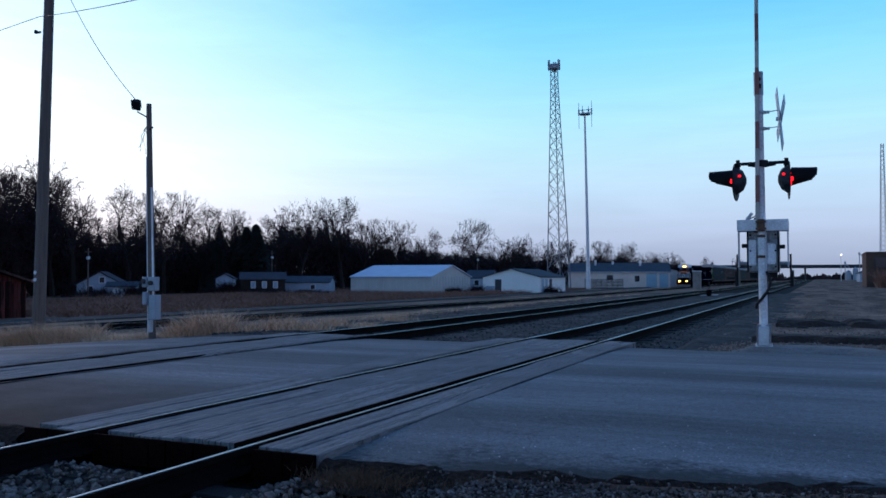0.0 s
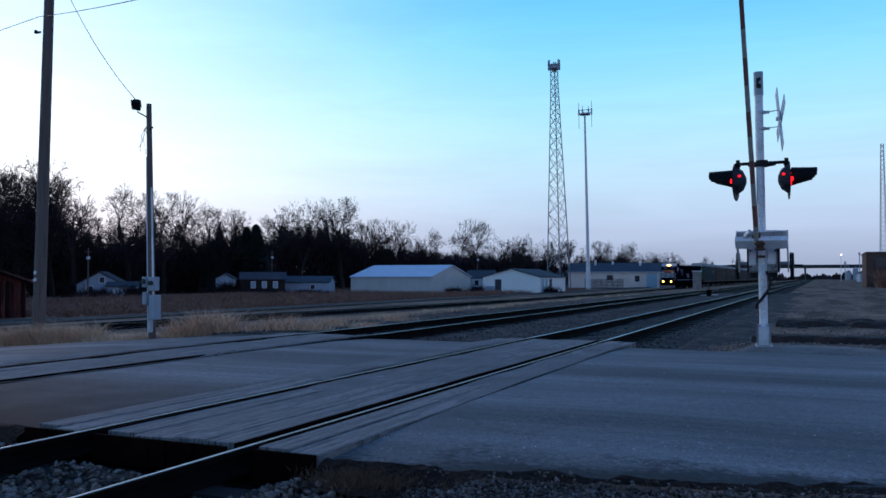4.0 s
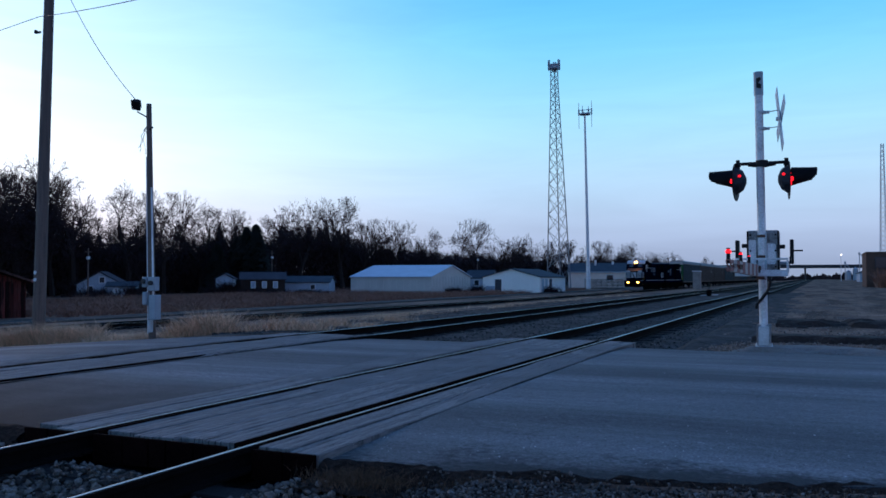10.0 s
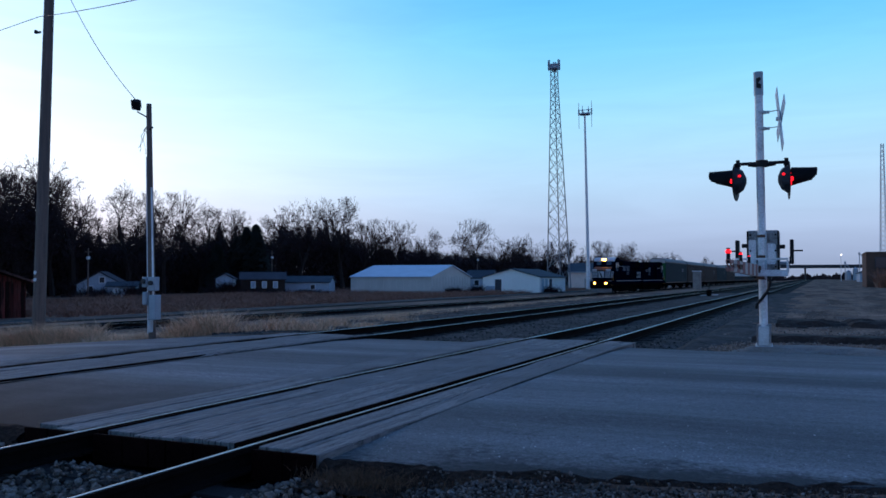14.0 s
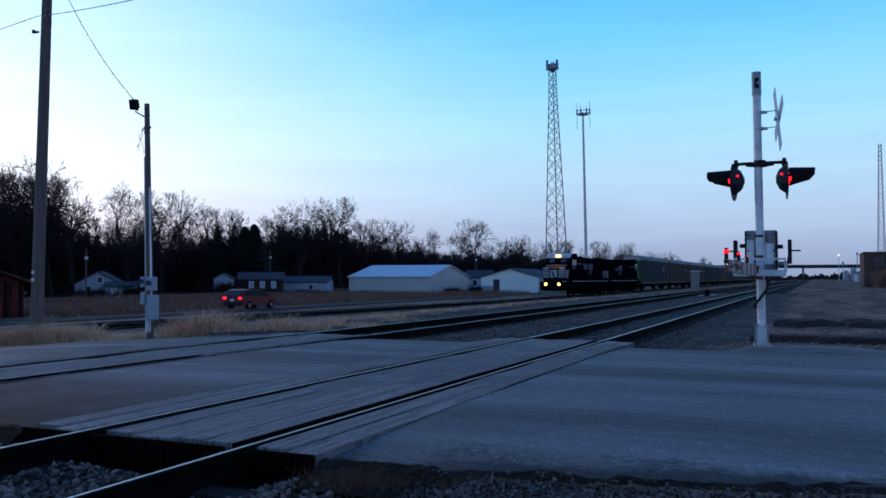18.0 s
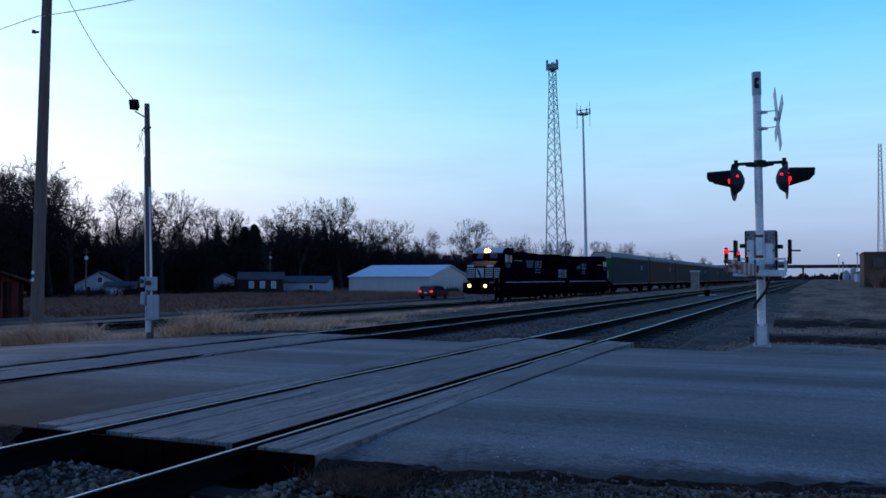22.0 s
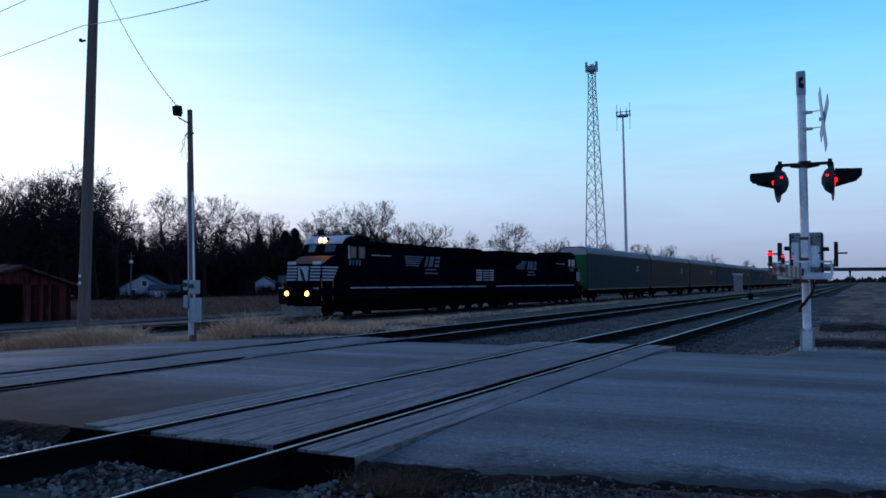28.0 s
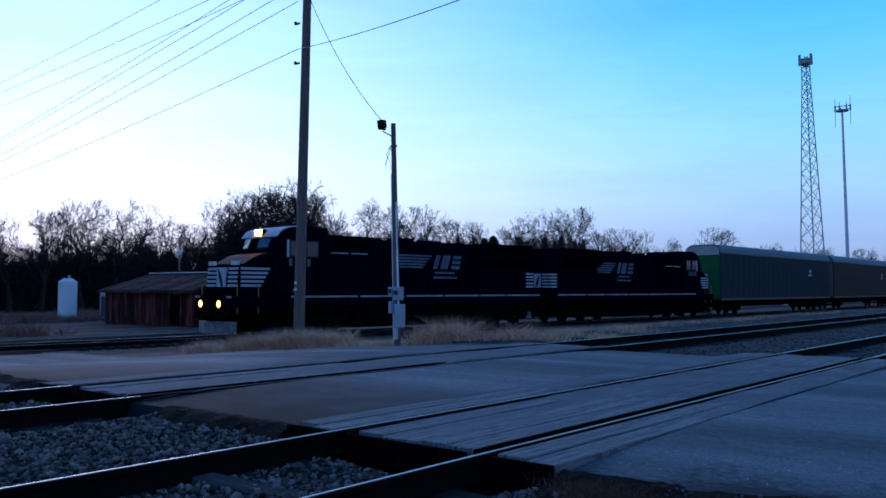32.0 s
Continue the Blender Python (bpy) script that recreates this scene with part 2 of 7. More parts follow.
soil_spots(M["grime"], (0.020, 0.017, 0.017), (42, 2.0, 1), 0.58, 0.64, 0.75, 5)
soil_spots(M["grime"], (0.27, 0.26, 0.255), (18, 0.8, 1), 0.56, 0.68, 0.7, 6)
soil_spots(M["plank"], (0.016, 0.012, 0.012), (58, 2.2, 1), 0.56, 0.62, 0.85, 4)
soil_spots(M["plank"], (0.34, 0.32, 0.31), (26, 0.8, 1), 0.56, 0.66, 0.7, 5)
# rust and the shade of plank ends and flangeways, both in one near-black
M["rust_and_gap_shade"] = material("rusty_end_and_gap_shade", (0.008, 0.003, 0.003), 0.95, spec=0.03, var=0.5, scale=4, bump=0.4)
M["galvanised"] = material("galvanised_steel", (0.56, 0.56, 0.58), 0.55, metal=0.35, var=0.25, scale=5, fine=45, bump=0.08)
M["zinc"] = material("mottled_zinc_case", (0.30, 0.29, 0.29), 0.6, metal=0.2, var=0.5, scale=5, fine=28, bump=0.1, tint=(0.07, 0.065, 0.065))
M["silver"] = material("aluminium_paint", (0.84, 0.81, 0.82), 0.5, metal=0.05, var=0.2, scale=3.5, fine=40, bump=0.08, tint=(0.50, 0.46, 0.46))
M["black"] = material("black_paint", (0.009, 0.009, 0.011), 0.6, spec=0.25, var=0.3, scale=3, bump=0.05)
M["loco_black"] = material("locomotive_black", (0.0018, 0.0025, 0.0085), 0.6, spec=0.0, var=0.35, scale=1.3, fine=12, bump=0.04)
M["under"] = material("sooty_steel_and_dark_opening", (0.004, 0.004, 0.004), 0.95, spec=0.0, var=0.4, scale=4, bump=0.2)
M["white"] = material("white_paint", (0.72, 0.72, 0.73), 0.5, var=0.12, scale=2.5, fine=20)
M["white_dirty"] = material("grimy_white_paint", (0.52, 0.52, 0.54), 0.6, var=0.3, scale=2.0, fine=20)
M["wood_pole"] = material("weathered_pole_wood", (0.165, 0.122, 0.105), 0.9, var=0.4, scale=1.5, fine=26, bump=0.5, stretch=(9, 9, 0.6))
M["grey_box"] = material("grey_enamel", (0.33, 0.36, 0.40), 0.5, var=0.15, scale=4)
M["wire"] = material("wire", (0.03, 0.03, 0.03), 0.6)
M["glass"] = material("dark_glass", (0.03, 0.035, 0.04), 0.10, var=0.1, scale=3, spec=0.5)
M["red_lens"] = glowing("lit_red_lens", (1.0, 0.008, 0.015), 2.6)
M["head_lens"] = glowing("lit_headlight_lens", (1.0, 0.34, 0.035), 60.0)
# added glowing ring that imitates the orange glare round each ditch light
M["lamp_glare"] = glowing("orange_lamp_glare", (1.0, 0.36, 0.06), 2.2)
M["tail_lens"] = glowing("lit_tail_lamp", (1.0, 0.02, 0.03), 2.2)
M["street_lens"] = glowing("lit_street_lamp", (1.0, 0.80, 0.62), 8.0)
M["grass"] = pieces(material("dry_grass", (0.74, 0.47, 0.30), 0.9, var=0.3, scale=2, fine=9), 0.4)
M["weed"] = pieces(material("dead_weeds", (0.27, 0.135, 0.092), 0.95, var=0.4, scale=0.6, fine=6), 0.4)
M["verge"] = pieces(material("brown_verge_weeds", (0.13, 0.072, 0.042), 0.95, var=0.4, scale=3, fine=20), 0.5)
M["bark"] = material("bare_bark", (0.030, 0.022, 0.020), 0.95, var=0.35, scale=2, bump=0.4)
M["twig"] = pieces(material("bare_twigs", (0.030, 0.018, 0.020), 0.95, var=0.3, scale=1), 0.3)
M["needle"] = pieces(material("conifer_needles", (0.013, 0.016, 0.012), 0.9, var=0.4, scale=2), 0.4)


# ---- building helpers ----
def thing(name, m, label, category, group="", kind=""):
    ob = new(name)
    ob.empty_display_size = 0.2
    ob.matrix_world = m
    return tagged(ob, label, category, group, kind)


def finish(bm, name, mat, smooth=False):
    me = bpy.data.meshes.new(name)
    bmesh.ops.recalc_face_normals(bm, faces=bm.faces)
    bm.to_mesh(me)
    bm.free()
    me.materials.append(mat)
    if smooth:
        me.polygons.foreach_set("use_smooth", [True] * len(me.polygons))
    return me


def part(name, bm, mat, parent=None, label="", m=None, smooth=False):
    """One mesh object under a thing or a part (bm: a bmesh, or a ready mesh to share)."""
    me = bm if isinstance(bm, bpy.types.Mesh) else finish(bm, name, mat, smooth)
    ob = new(name, me)
    if parent is not None:
        ob.parent = parent
    if m is not None:
        ob.matrix_basis = m
    if label:
        tagged(ob, label)
    return ob


def solo(name, bm, mat, label, category, group="", kind="", m=None, smooth=False):
    ob = part(name, bm, mat, None, "", m, smooth)
    return tagged(ob, label, category, group, kind)


def box(bm, c, s, bev=0.0, m=None):
    """A box by its centre and size, with bevelled edges."""
    g = bmesh.ops.create_cube(bm, size=1.0, matrix=Matrix.Translation(c) @ Matrix.Diagonal((*s, 1)))
    v = g["verts"]
    if bev:
        e = list({e for a in v for e in a.link_edges})
        r = bmesh.ops.bevel(bm, geom=e, offset=bev, segments=1, affect="EDGES", profile=0.5)
        v = list({a for f in r["faces"] for a in f.verts} | {a for a in v if a.is_valid})
    if m is not None:
        bmesh.ops.transform(bm, matrix=m, verts=v)
    return bm


def rod(bm, a, b, r, r2=None, n=8, cap=True):
    """A round bar from a to b."""
    a, b = Vector(a), Vector(b)
    d = b - a
    q = d.to_track_quat("Z", "Y").to_matrix().to_4x4()
    bmesh.ops.create_cone(bm, cap_ends=cap, segments=n, radius1=r, radius2=r if r2 is None else r2, depth=d.length,
                          matrix=Matrix.Translation((a + b) / 2) @ q)
    return bm


def slab(bm, outline, z0, z1, axis="z"):
    """A prism over an outline of (u, v) points; axis: the way it is thick."""
    put = {"z": lambda u, v, w: (u, v, w), "x": lambda u, v, w: (w, u, v), "y": lambda u, v, w: (u, w, v)}[axis]
    lo = [bm.verts.new(put(u, v, z0)) for u, v in outline]
    hi = [bm.verts.new(put(u, v, z1)) for u, v in outline]
    bm.faces.new(lo)
    bm.faces.new(hi[::-1])
    for i in range(len(lo)):
        j = (i + 1) % len(lo)
        bm.faces.new((lo[i], lo[j], hi[j], hi[i]))
    return bm


def B():
    return bmesh.new()


def raw(name, verts, faces, mat):
    me = bpy.data.meshes.new(name)
    me.from_pydata(verts, [], faces)
    me.materials.append(mat)
    return me


# ---- the lie of the land: it falls away to the left of the two near tracks ----
RAIL3 = -0.95
FALL = [(-3000, -1.35), (-60, -1.35), (-44, -1.25), (-36, -1.22), (-30, -1.14), (-24, -1.02), (-18, -0.45), (-13, -0.10), (-11, 0.0), (3000, 0.0)]


def surface(x):
    return float(np.interp(x, [a for a, _ in FALL], [b for _, b in FALL]))


def ground_z(x):
    z = surface(x) - 0.07
    if -11.6 < x < -1.9:
        z -= 0.26 * min(1.0, (min(x + 11.6, -1.9 - x)) / 0.8)
    return z


def track3_x(y):
    return -26.9 - 4.45 * (max(0.0, 100 - y) / 78.5) ** 1.8


xs = sorted({-3000, -1200, -500, -250, -120, -80, -60, -50, -44, -40, -36, -33, -30, -27, -24, -22, -20, -18, -16, -14.5, -13, -12, -11.6, -11.2, -10.8, -10,
             -9, -8, -7, -6, -5, -4, -3, -2.7, -2.3, -1.9, -1, 0, 1, 2, 4, 7, 12, 20, 40, 80, 200, 600, 3000})
ys = sorted({-800, -200, -60, -20, -8, -4, -2, 0, 1, 2, 3, 4, 5, 6, 8, 11, 15, 16, 18, 20, 23, 26, 30, 36, 44, 55, 70, 90, 120, 170, 250, 400, 700, 1300, 3500})
gv, gf = [], []
for y in ys:
    for x in xs:
        rough = 0.035 if -50 < x < 20 and -5 < y < 120 else 0.0
        gv.append((x, y, ground_z(x) + rough * (noise.noise((x * 0.7, y * 0.7, 0)) - 0.3)))
for j in range(len(ys) - 1):
    for i in range(len(xs) - 1):
        a = j * len(xs) + i
        gf.append((a, a + 1, a + 1 + len(xs), a + len(xs)))
solo("ground", raw("ground", gv, gf, M["dirt"]), None, "packed brown dirt and gravel ground at dusk", "ground", kind="structure")

# ---- the road over the crossing, in asphalt lengths between the tracks ----
Y0, Y1 = 5.25, 14.9


def road_edge(x):
    """The ragged near edge of the asphalt to the right of the tracks."""
    return float(np.interp(x, [-3.1, -2.2, -1.1, 0.4, 3.0, 60], [4.93, 5.03, 5.20, 5.62, 6.1, 6.2])) + 0.05 * noise.noise((x * 2.3, 1, 4))


def road_piece(name, x0, x1, y0, y1, steps, wob, thick=0.3):
    bm = B()
    rows = []
    for i in range(steps + 1):
        x = x0 + (x1 - x0) * i / steps
        a = y0(x) if callable(y0) else y0 + wob * (noise.noise((x * 0.9, 3, 1)) + 0.5 * noise.noise((x * 3.1, 3, 7)))
        b = y1 + wob * (noise.noise((x * 0.8, 9, 1)) + 0.5 * noise.noise((x * 2.7, 9, 7)))
        z = surface(x)
        row = []
        for k in range(9):
            f = k / 8
            crown = -0.05 if k in (0, 8) else -0.012 if k in (1, 7) else 0.0
            yy = a + (b - a) * f
            row.append(bm.verts.new((x, yy, z + crown + 0.012 * noise.noise((x * 0.5, yy * 0.5, 5)) - 0.008)))
        low = [bm.verts.new((x, a - 0.12, z - thick)), bm.verts.new((x, b + 0.3, z - thick))]
        rows.append((row, low))
    for (r, lo), (s, mo) in zip(rows, rows[1:]):
        for k in range(8):
            bm.faces.new((r[k], s[k], s[k + 1], r[k + 1]))
        bm.faces.new((lo[0], mo[0], s[0], r[0]))
        bm.faces.new((r[8], s[8], mo[1], lo[1]))
    for row, lo in (rows[0], rows[-1]):
        bm.faces.new([*row, lo[1], lo[0]])
    return solo(name, bm, M["asphalt"], "worn grey asphalt road surface at the railway crossing", "road", kind="structure")


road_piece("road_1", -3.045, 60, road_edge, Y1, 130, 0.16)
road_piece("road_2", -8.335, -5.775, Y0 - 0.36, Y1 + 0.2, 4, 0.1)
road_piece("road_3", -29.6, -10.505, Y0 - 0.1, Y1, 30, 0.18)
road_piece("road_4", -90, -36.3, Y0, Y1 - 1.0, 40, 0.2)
gravel_lane = slab(B(), [(-41.0, 14.0), (-38.4, 14.0), (-38.1, 60), (-38.4, 130), (-39.4, 300), (-42.0, 300), (-41.0, 130), (-41.2, 60)], -1.5, -1.2)
solo("road_5", gravel_lane, material("gravel_lane", (0.08, 0.074, 0.068), 0.95, spec=0.05, var=0.4, scale=0.4, fine=20, bump=0.4),
     "pale gravel lane beside the far railway track", "road", kind="structure")


# ---- tracks ----
def rail_mesh(pts, side, heads):
    """A rail with foot, web and head along (x, y, z) points of the track's middle; side: -1 or 1. heads: (y0, y1, half width) of the worn running band. Returns the meshes."""
    prof = [(-0.07, -0.17), (0.07, -0.17), (0.07, -0.155), (0.012, -0.135), (0.012, -0.05), (0.036, -0.04), (0.036, -0.004), (-0.036, -0.004), (-0.036, -0.04), (-0.012, -0.05), (-0.012, -0.135), (-0.07, -0.155)]
    out = []
    todo = [(prof, M["rail_side"], "rail", -1e9, 1e9)]
    for y0, y1, w in heads:
        todo.append(([(-w, -0.0045), (w, -0.0045), (w * 0.8, 0.0), (-w * 0.8, 0.0)], M["rail_top"], "rail_head", y0, y1))
    every = pts
    for shape, mat, nm, y0, y1 in todo:
        pts = [p for p in every if y0 <= p[1] <= y1]
        bm = B()
        last = None
        for i, p in enumerate(pts):
            a, b = Vector(pts[max(0, i - 1)]), Vector(pts[min(len(pts) - 1, i + 1)])
            d = (b - a).normalized()
            r = Vector((d.y, -d.x, 0))
            c = Vector(p) + r * (0.7525 * side)
            ring = [bm.verts.new(c + r * u + Vector((0, 0, w))) for u, w in shape]
            if last:
                for k in range(len(ring)):
                    j = (k + 1) % len(ring)
                    bm.faces.new((last[k], last[j], ring[j], ring[k]))
            else:
                bm.faces.new(ring)
            last = ring
        bm.faces.new(last[::-1])
        out.append(finish(bm, nm, mat))
    return out


def bed(name, pts, z_top, half, foot, mat):
    bm = B()
    last = None
    for p in pts:
        x, y, z = p
        ring = []
        for u, w in ((-foot, -0.55), (-half, z_top), (-0.6, z_top - 0.03), (0, z_top - 0.015), (0.6, z_top - 0.03), (half, z_top), (foot, -0.55)):
            ring.append(bm.verts.new((x + u, y, z + w + 0.03 * noise.noise((x + u * 2, y * 0.9, 3)))))
        if last:
            for k in range(len(ring) - 1):
                bm.faces.new((last[k], ring[k], ring[k + 1], last[k + 1]))
        last = ring
    return finish(bm, name, mat)


def track(name, xf, z, y0, y1, gaps, label, tie_span, heads, bed_mat, half=1.75, foot=2.6):
    t = thing(name, Matrix(), label, "railway track", kind="structure")
    pts = []
    y = y0
    while y < y1:
        pts.append((xf(y), y, z))
        y += 1.0 if y < 40 else 4.0 if y < 140 else 25.0
    for side in (-1, 1):
        body, *tops = rail_mesh(pts, side, heads)
        r = part("rail", body, None, t)
        for top in tops:
            part("rail_head", top, None, r, "bright worn running surface")
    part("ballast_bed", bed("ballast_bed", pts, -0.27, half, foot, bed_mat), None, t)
    bm = B()
    box(bm, (0, 0, -0.085 - 0.17), (2.6, 0.23, 0.17), 0.012)
    tie = finish(bm, "tie", M["tie"])
    y = tie_span[0]
    rng = random.Random(7)
    while y < tie_span[1]:
        if not any(a - 0.3 < y < b + 0.3 for a, b in gaps):
            part("tie", tie, None, t, m=pose(xf(y) + rng.uniform(-0.04, 0.04), y, z + rng.uniform(-0.01, 0.012), 0, 0, rng.uniform(-1.5, 1.5)))
        y += 0.53
    return t


T1 = track("railway_track_1", lambda y: -4.41, 0.0, -30, 900, [(4.7, 15.9)], "near railway track with worn bright rails on ballast", (-2, 60), [(-30, 5.0, 0.008), (5, 16, 0.006), (16, 900, 0.018)], M["ballast_bed"])
T2 = track("railway_track_2", lambda y: -9.14, 0.0, -30, 900, [(4.8, 15.6)], "second railway track with rusty rails on ballast", (-2, 60), [(-30, 5.0, 0.010), (15.0, 900, 0.010)], M["shaded_bed"])
# its extra-wide dark bed stands for the shade below the train
T3 = track("railway_track_3", track3_x, RAIL3, -40, 900, [(5, 15)], "lower far railway track that carries the train", (16, 80), [(-40, 900, 0.006)], M["shaded_bed"], 3.6, 5.0)


def crossing(name, xc, y0, y1, label, n_in=5, seed=1, wide=1.15, sides=(-1, 1)):
    """Timber panels in and beside a track: planks laid along the rails."""
    t = thing(name, Matrix(), label, "crossing panel", kind="structure")
    rng = random.Random(seed)
    lanes = []
    w_in = wide / n_in
    at = [xc - wide / 2 + w_in * i + (rng.uniform(-0.05, 0.05) if 0 < i < n_in else 0) for i in range(n_in + 1)]
    for a, b in zip(at, at[1:]):
        lanes.append(((a + b) / 2, round(b - a, 2)))
    for s in sides:
        for i in range(2):
            lanes.append((xc + s * (0.80 + 0.03 + 0.26 * (i + 0.5)), 0.26))
    shared = {}
    for x, w in lanes:
        cuts = [y0 + rng.uniform(-0.03, 0.06), y0 + (y1 - y0) * rng.uniform(0.3, 0.42), y0 + (y1 - y0) * rng.uniform(0.6, 0.75), y1 + rng.uniform(-0.05, 0.05)]
        for a, b in zip(cuts, cuts[1:]):
            key = (round(w, 3), round(b - a, 1))
            if key not in shared:
                bm = B()
                box(bm, (0, 0, -0.11), (key[0] - 0.010, key[1] - 0.02, 0.21), 0.005)
                shared[key] = finish(bm, "plank", M["plank"])
            part("plank", shared[key], None, t, m=pose(x, (a + b) / 2, rng.uniform(-0.008, 0.004), rng.uniform(-0.1, 0.1), rng.uniform(-0.6, 0.6), 0))
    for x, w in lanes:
        part("end_plate", box(B(), (x, y0 - 0.057, -0.11), (w - 0.012, 0.03, 0.205), 0.004), M["rust_and_gap_shade"], t, "rusty plate across the plank end, its shade painted in")
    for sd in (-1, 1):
        # added strips that paint the flangeway's shade on the plank sides
        edge = finish(box(B(), (0, 0, -0.10), (0.022, (y1 - y0) / 6 - 0.02, 0.206), 0.003), "edge_angle", M["rust_and_gap_shade"])
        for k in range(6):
            part("edge_angle", edge, None, t, "added near-black strip painting shade in the flangeway", pose(xc + sd * (wide / 2 + 0.012), y0 + (y1 - y0) * (k + 0.5) / 6, 0.002))
    # trodden dirt that has filled the seams away from the ends
    for a, b in [(xc - wide / 2 + 0.01, xc + wide / 2 - 0.01)] + [(xc + min(q * 0.84, q * 1.345), xc + max(q * 0.84, q * 1.345)) for q in sides]:
        bm = B()
        nx, ny = 14, 90
        grid = []
        for j in range(ny + 1):
            y = y0 + 1.0 + (y1 - y0 - 1.3) * j / ny
            row = []
            for i in range(nx + 1):
                x = a + (b - a) * i / nx
                fade = min(1.0, j / 34) * min(1.0, (ny - j) / 8)
                z = -0.022 + 0.024 * fade + 0.018 * noise.noise((x * 2.5, y * 0.8, seed)) + 0.006 * noise.noise((x * 9, y * 4, seed))
                row.append(bm.verts.new((x, y, min(0.008, z))))
            grid.append(row)
        for r0, r1 in zip(grid, grid[1:]):
            for i in range(nx):
                bm.faces.new((r0[i], r0[i + 1], r1[i + 1], r1[i]))
        part("seam_dirt", bm, M["grime"], t, "grey dirt trodden between the planks")
    return t


crossing("crossing_panels_1", -4.41, 4.9, 15.7, "weathered grey timber planks between the near rails", seed=2, wide=1.25)
crossing("crossing_panels_2", -9.14, 4.95, 15.3, "weathered timber planks between the second track's rails", seed=5, wide=1.14, sides=(-1,))


M["old_wood"] = material("grey_old_tie", (0.075, 0.068, 0.066), 0.95, spec=0.05, var=0.5, scale=3, fine=30, bump=0.5, stretch=(0.6, 6, 6))
# dirt that has filled the flangeways of the second track
for x0, x1, ya in ((-8.59, -8.425, 10.0), (-8.36, -8.33, 5.0)):
    bm = B()
    rows_ = [[bm.verts.new((x0 + (x1 - x0) * i / 3, ya + (15.3 - ya) * j / 60, 0.004 - 0.05 * max(0.0, 1 - j / 5) + 0.008 * noise.noise((x0 * 3 + i, j * 0.7, 2)))) for i in range(4)] for j in range(61)]
    for a, b in zip(rows_, rows_[1:]):
        for i in range(3):
            bm.faces.new((a[i], a[i + 1], b[i + 1], b[i]))
    solo("flangeway_dirt", bm, M["grime"], "grey dirt packed beside the second track's rail", "ground", kind="structure")
old_tie = solo("old_tie", box(B(), (0, 0, 0), (0.92, 0.20, 0.10), 0.012), M["old_wood"], "weathered pale tie end lying in the ballast", "railway tie", m=pose(-4.62, 3.56, -0.19, 0, 2, 6))


# ---- raised ballast on the camera's side of the crossing, and the ragged soil slope at the asphalt's edge ----
def heap_z(x, y):
    """Height of the ballast on the near side."""
    d = min(abs(x + 4.41), abs(x + 9.14))
    if d < 1.0:
        z = -0.18 + 0.05 * noise.noise((x * 1.1, y * 0.9, 6))
        if d > 0.55:
            z -= 0.05
        if 4.45 < y < 6:
            z -= 0.12 * min(1.0, (y - 4.45) / 0.3)
    else:
        z = -0.16 - 0.10 * max(0.0, (1.35 - d) / 0.35) + 0.04 * noise.noise((x * 0.8, y * 0.8, 2))
    if x > -2.9:
        z -= 0.10 * min(1.0, (x + 2.9) / 0.7)
    return z


def heap(name, x0, x1, y0, y1, step, zf, mat, label):
    bm = B()
    nx, ny = int((x1 - x0) / step), int((y1 - y0) / step)
    grid = [[bm.verts.new((x0 + (x1 - x0) * i / nx, y0 + (y1 - y0) * j / ny, zf(x0 + (x1 - x0) * i / nx, y0 + (y1 - y0) * j / ny))) for i in range(nx + 1)] for j in range(ny + 1)]
    for a, b in zip(grid, grid[1:]):
        for i in range(nx):
            bm.faces.new((a[i], a[i + 1], b[i + 1], b[i]))
    return solo(name, bm, mat, label, "ground", kind="structure")


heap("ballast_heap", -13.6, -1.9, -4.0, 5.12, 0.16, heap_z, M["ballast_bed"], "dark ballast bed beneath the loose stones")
heap("ballast_field", -12.6, -0.95, 15.2, 75.0, 0.30, lambda x, y: max(heap_z(x, y) + 0.03, (-0.05 - 0.06 * max(0.0, x + 1.7) + 0.06 * noise.noise((x * 1.3, y * 0.35, 4)) + 0.05 * noise.noise((x * 3.1, y * 1.1, 9))) if x > -2.4 else -9), M["ballast_grey"], "grey gravel ballast between the two tracks")
M["bank"] = material("brown_soil_bank", (0.036, 0.024, 0.019), 0.95, spec=0.05, var=0.5, scale=2.2, fine=26, bump=1.0, tint=(0.008, 0.005, 0.004))


def bank_z(top, foot, y_edge, seed, wide=0.72):
    def zf(x, y):
        f = (y - (y_edge - wide * 0.75)) / wide
        f = min(1.0, max(0.0, f + 0.30 * noise.noise((x * 1.4, y * 1.2, seed)) + 0.14 * noise.noise((x * 5, y * 5, seed))))
        return foot + (top - foot) * f * f * (3 - 2 * f) + 0.012 * noise.noise((x * 11, y * 11, seed))
    return zf




def BANK(x, y):
    f = (y - (road_edge(x) - 0.30)) / 0.36
    f = min(1.0, max(0.0, f + 0.28 * noise.noise((x * 1.6, y * 1.6, 4)) + 0.22 * noise.noise((x * 6, y * 6, 4))))
    over = max(0.0, y - road_edge(x) - 0.03 - 0.08 * noise.noise((x * 4, y * 4, 8)))
    return -0.14 + 0.10 * f * f * (3 - 2 * f) + 0.014 * noise.noise((x * 13, y * 13, 4)) - min(0.12, over * 1.5)


heap("soil_bank_1", -3.04, 4.0, 4.50, 6.15, 0.05, BANK, M["bank"], "brown crumbling soil along the asphalt edge")
heap("soil_bank_2", -7.75, -5.80, 4.30, 4.98, 0.06, bank_z(-0.035, -0.22, 4.84, 7, 0.36), M["bank"], "brown crumbling soil between the two tracks")
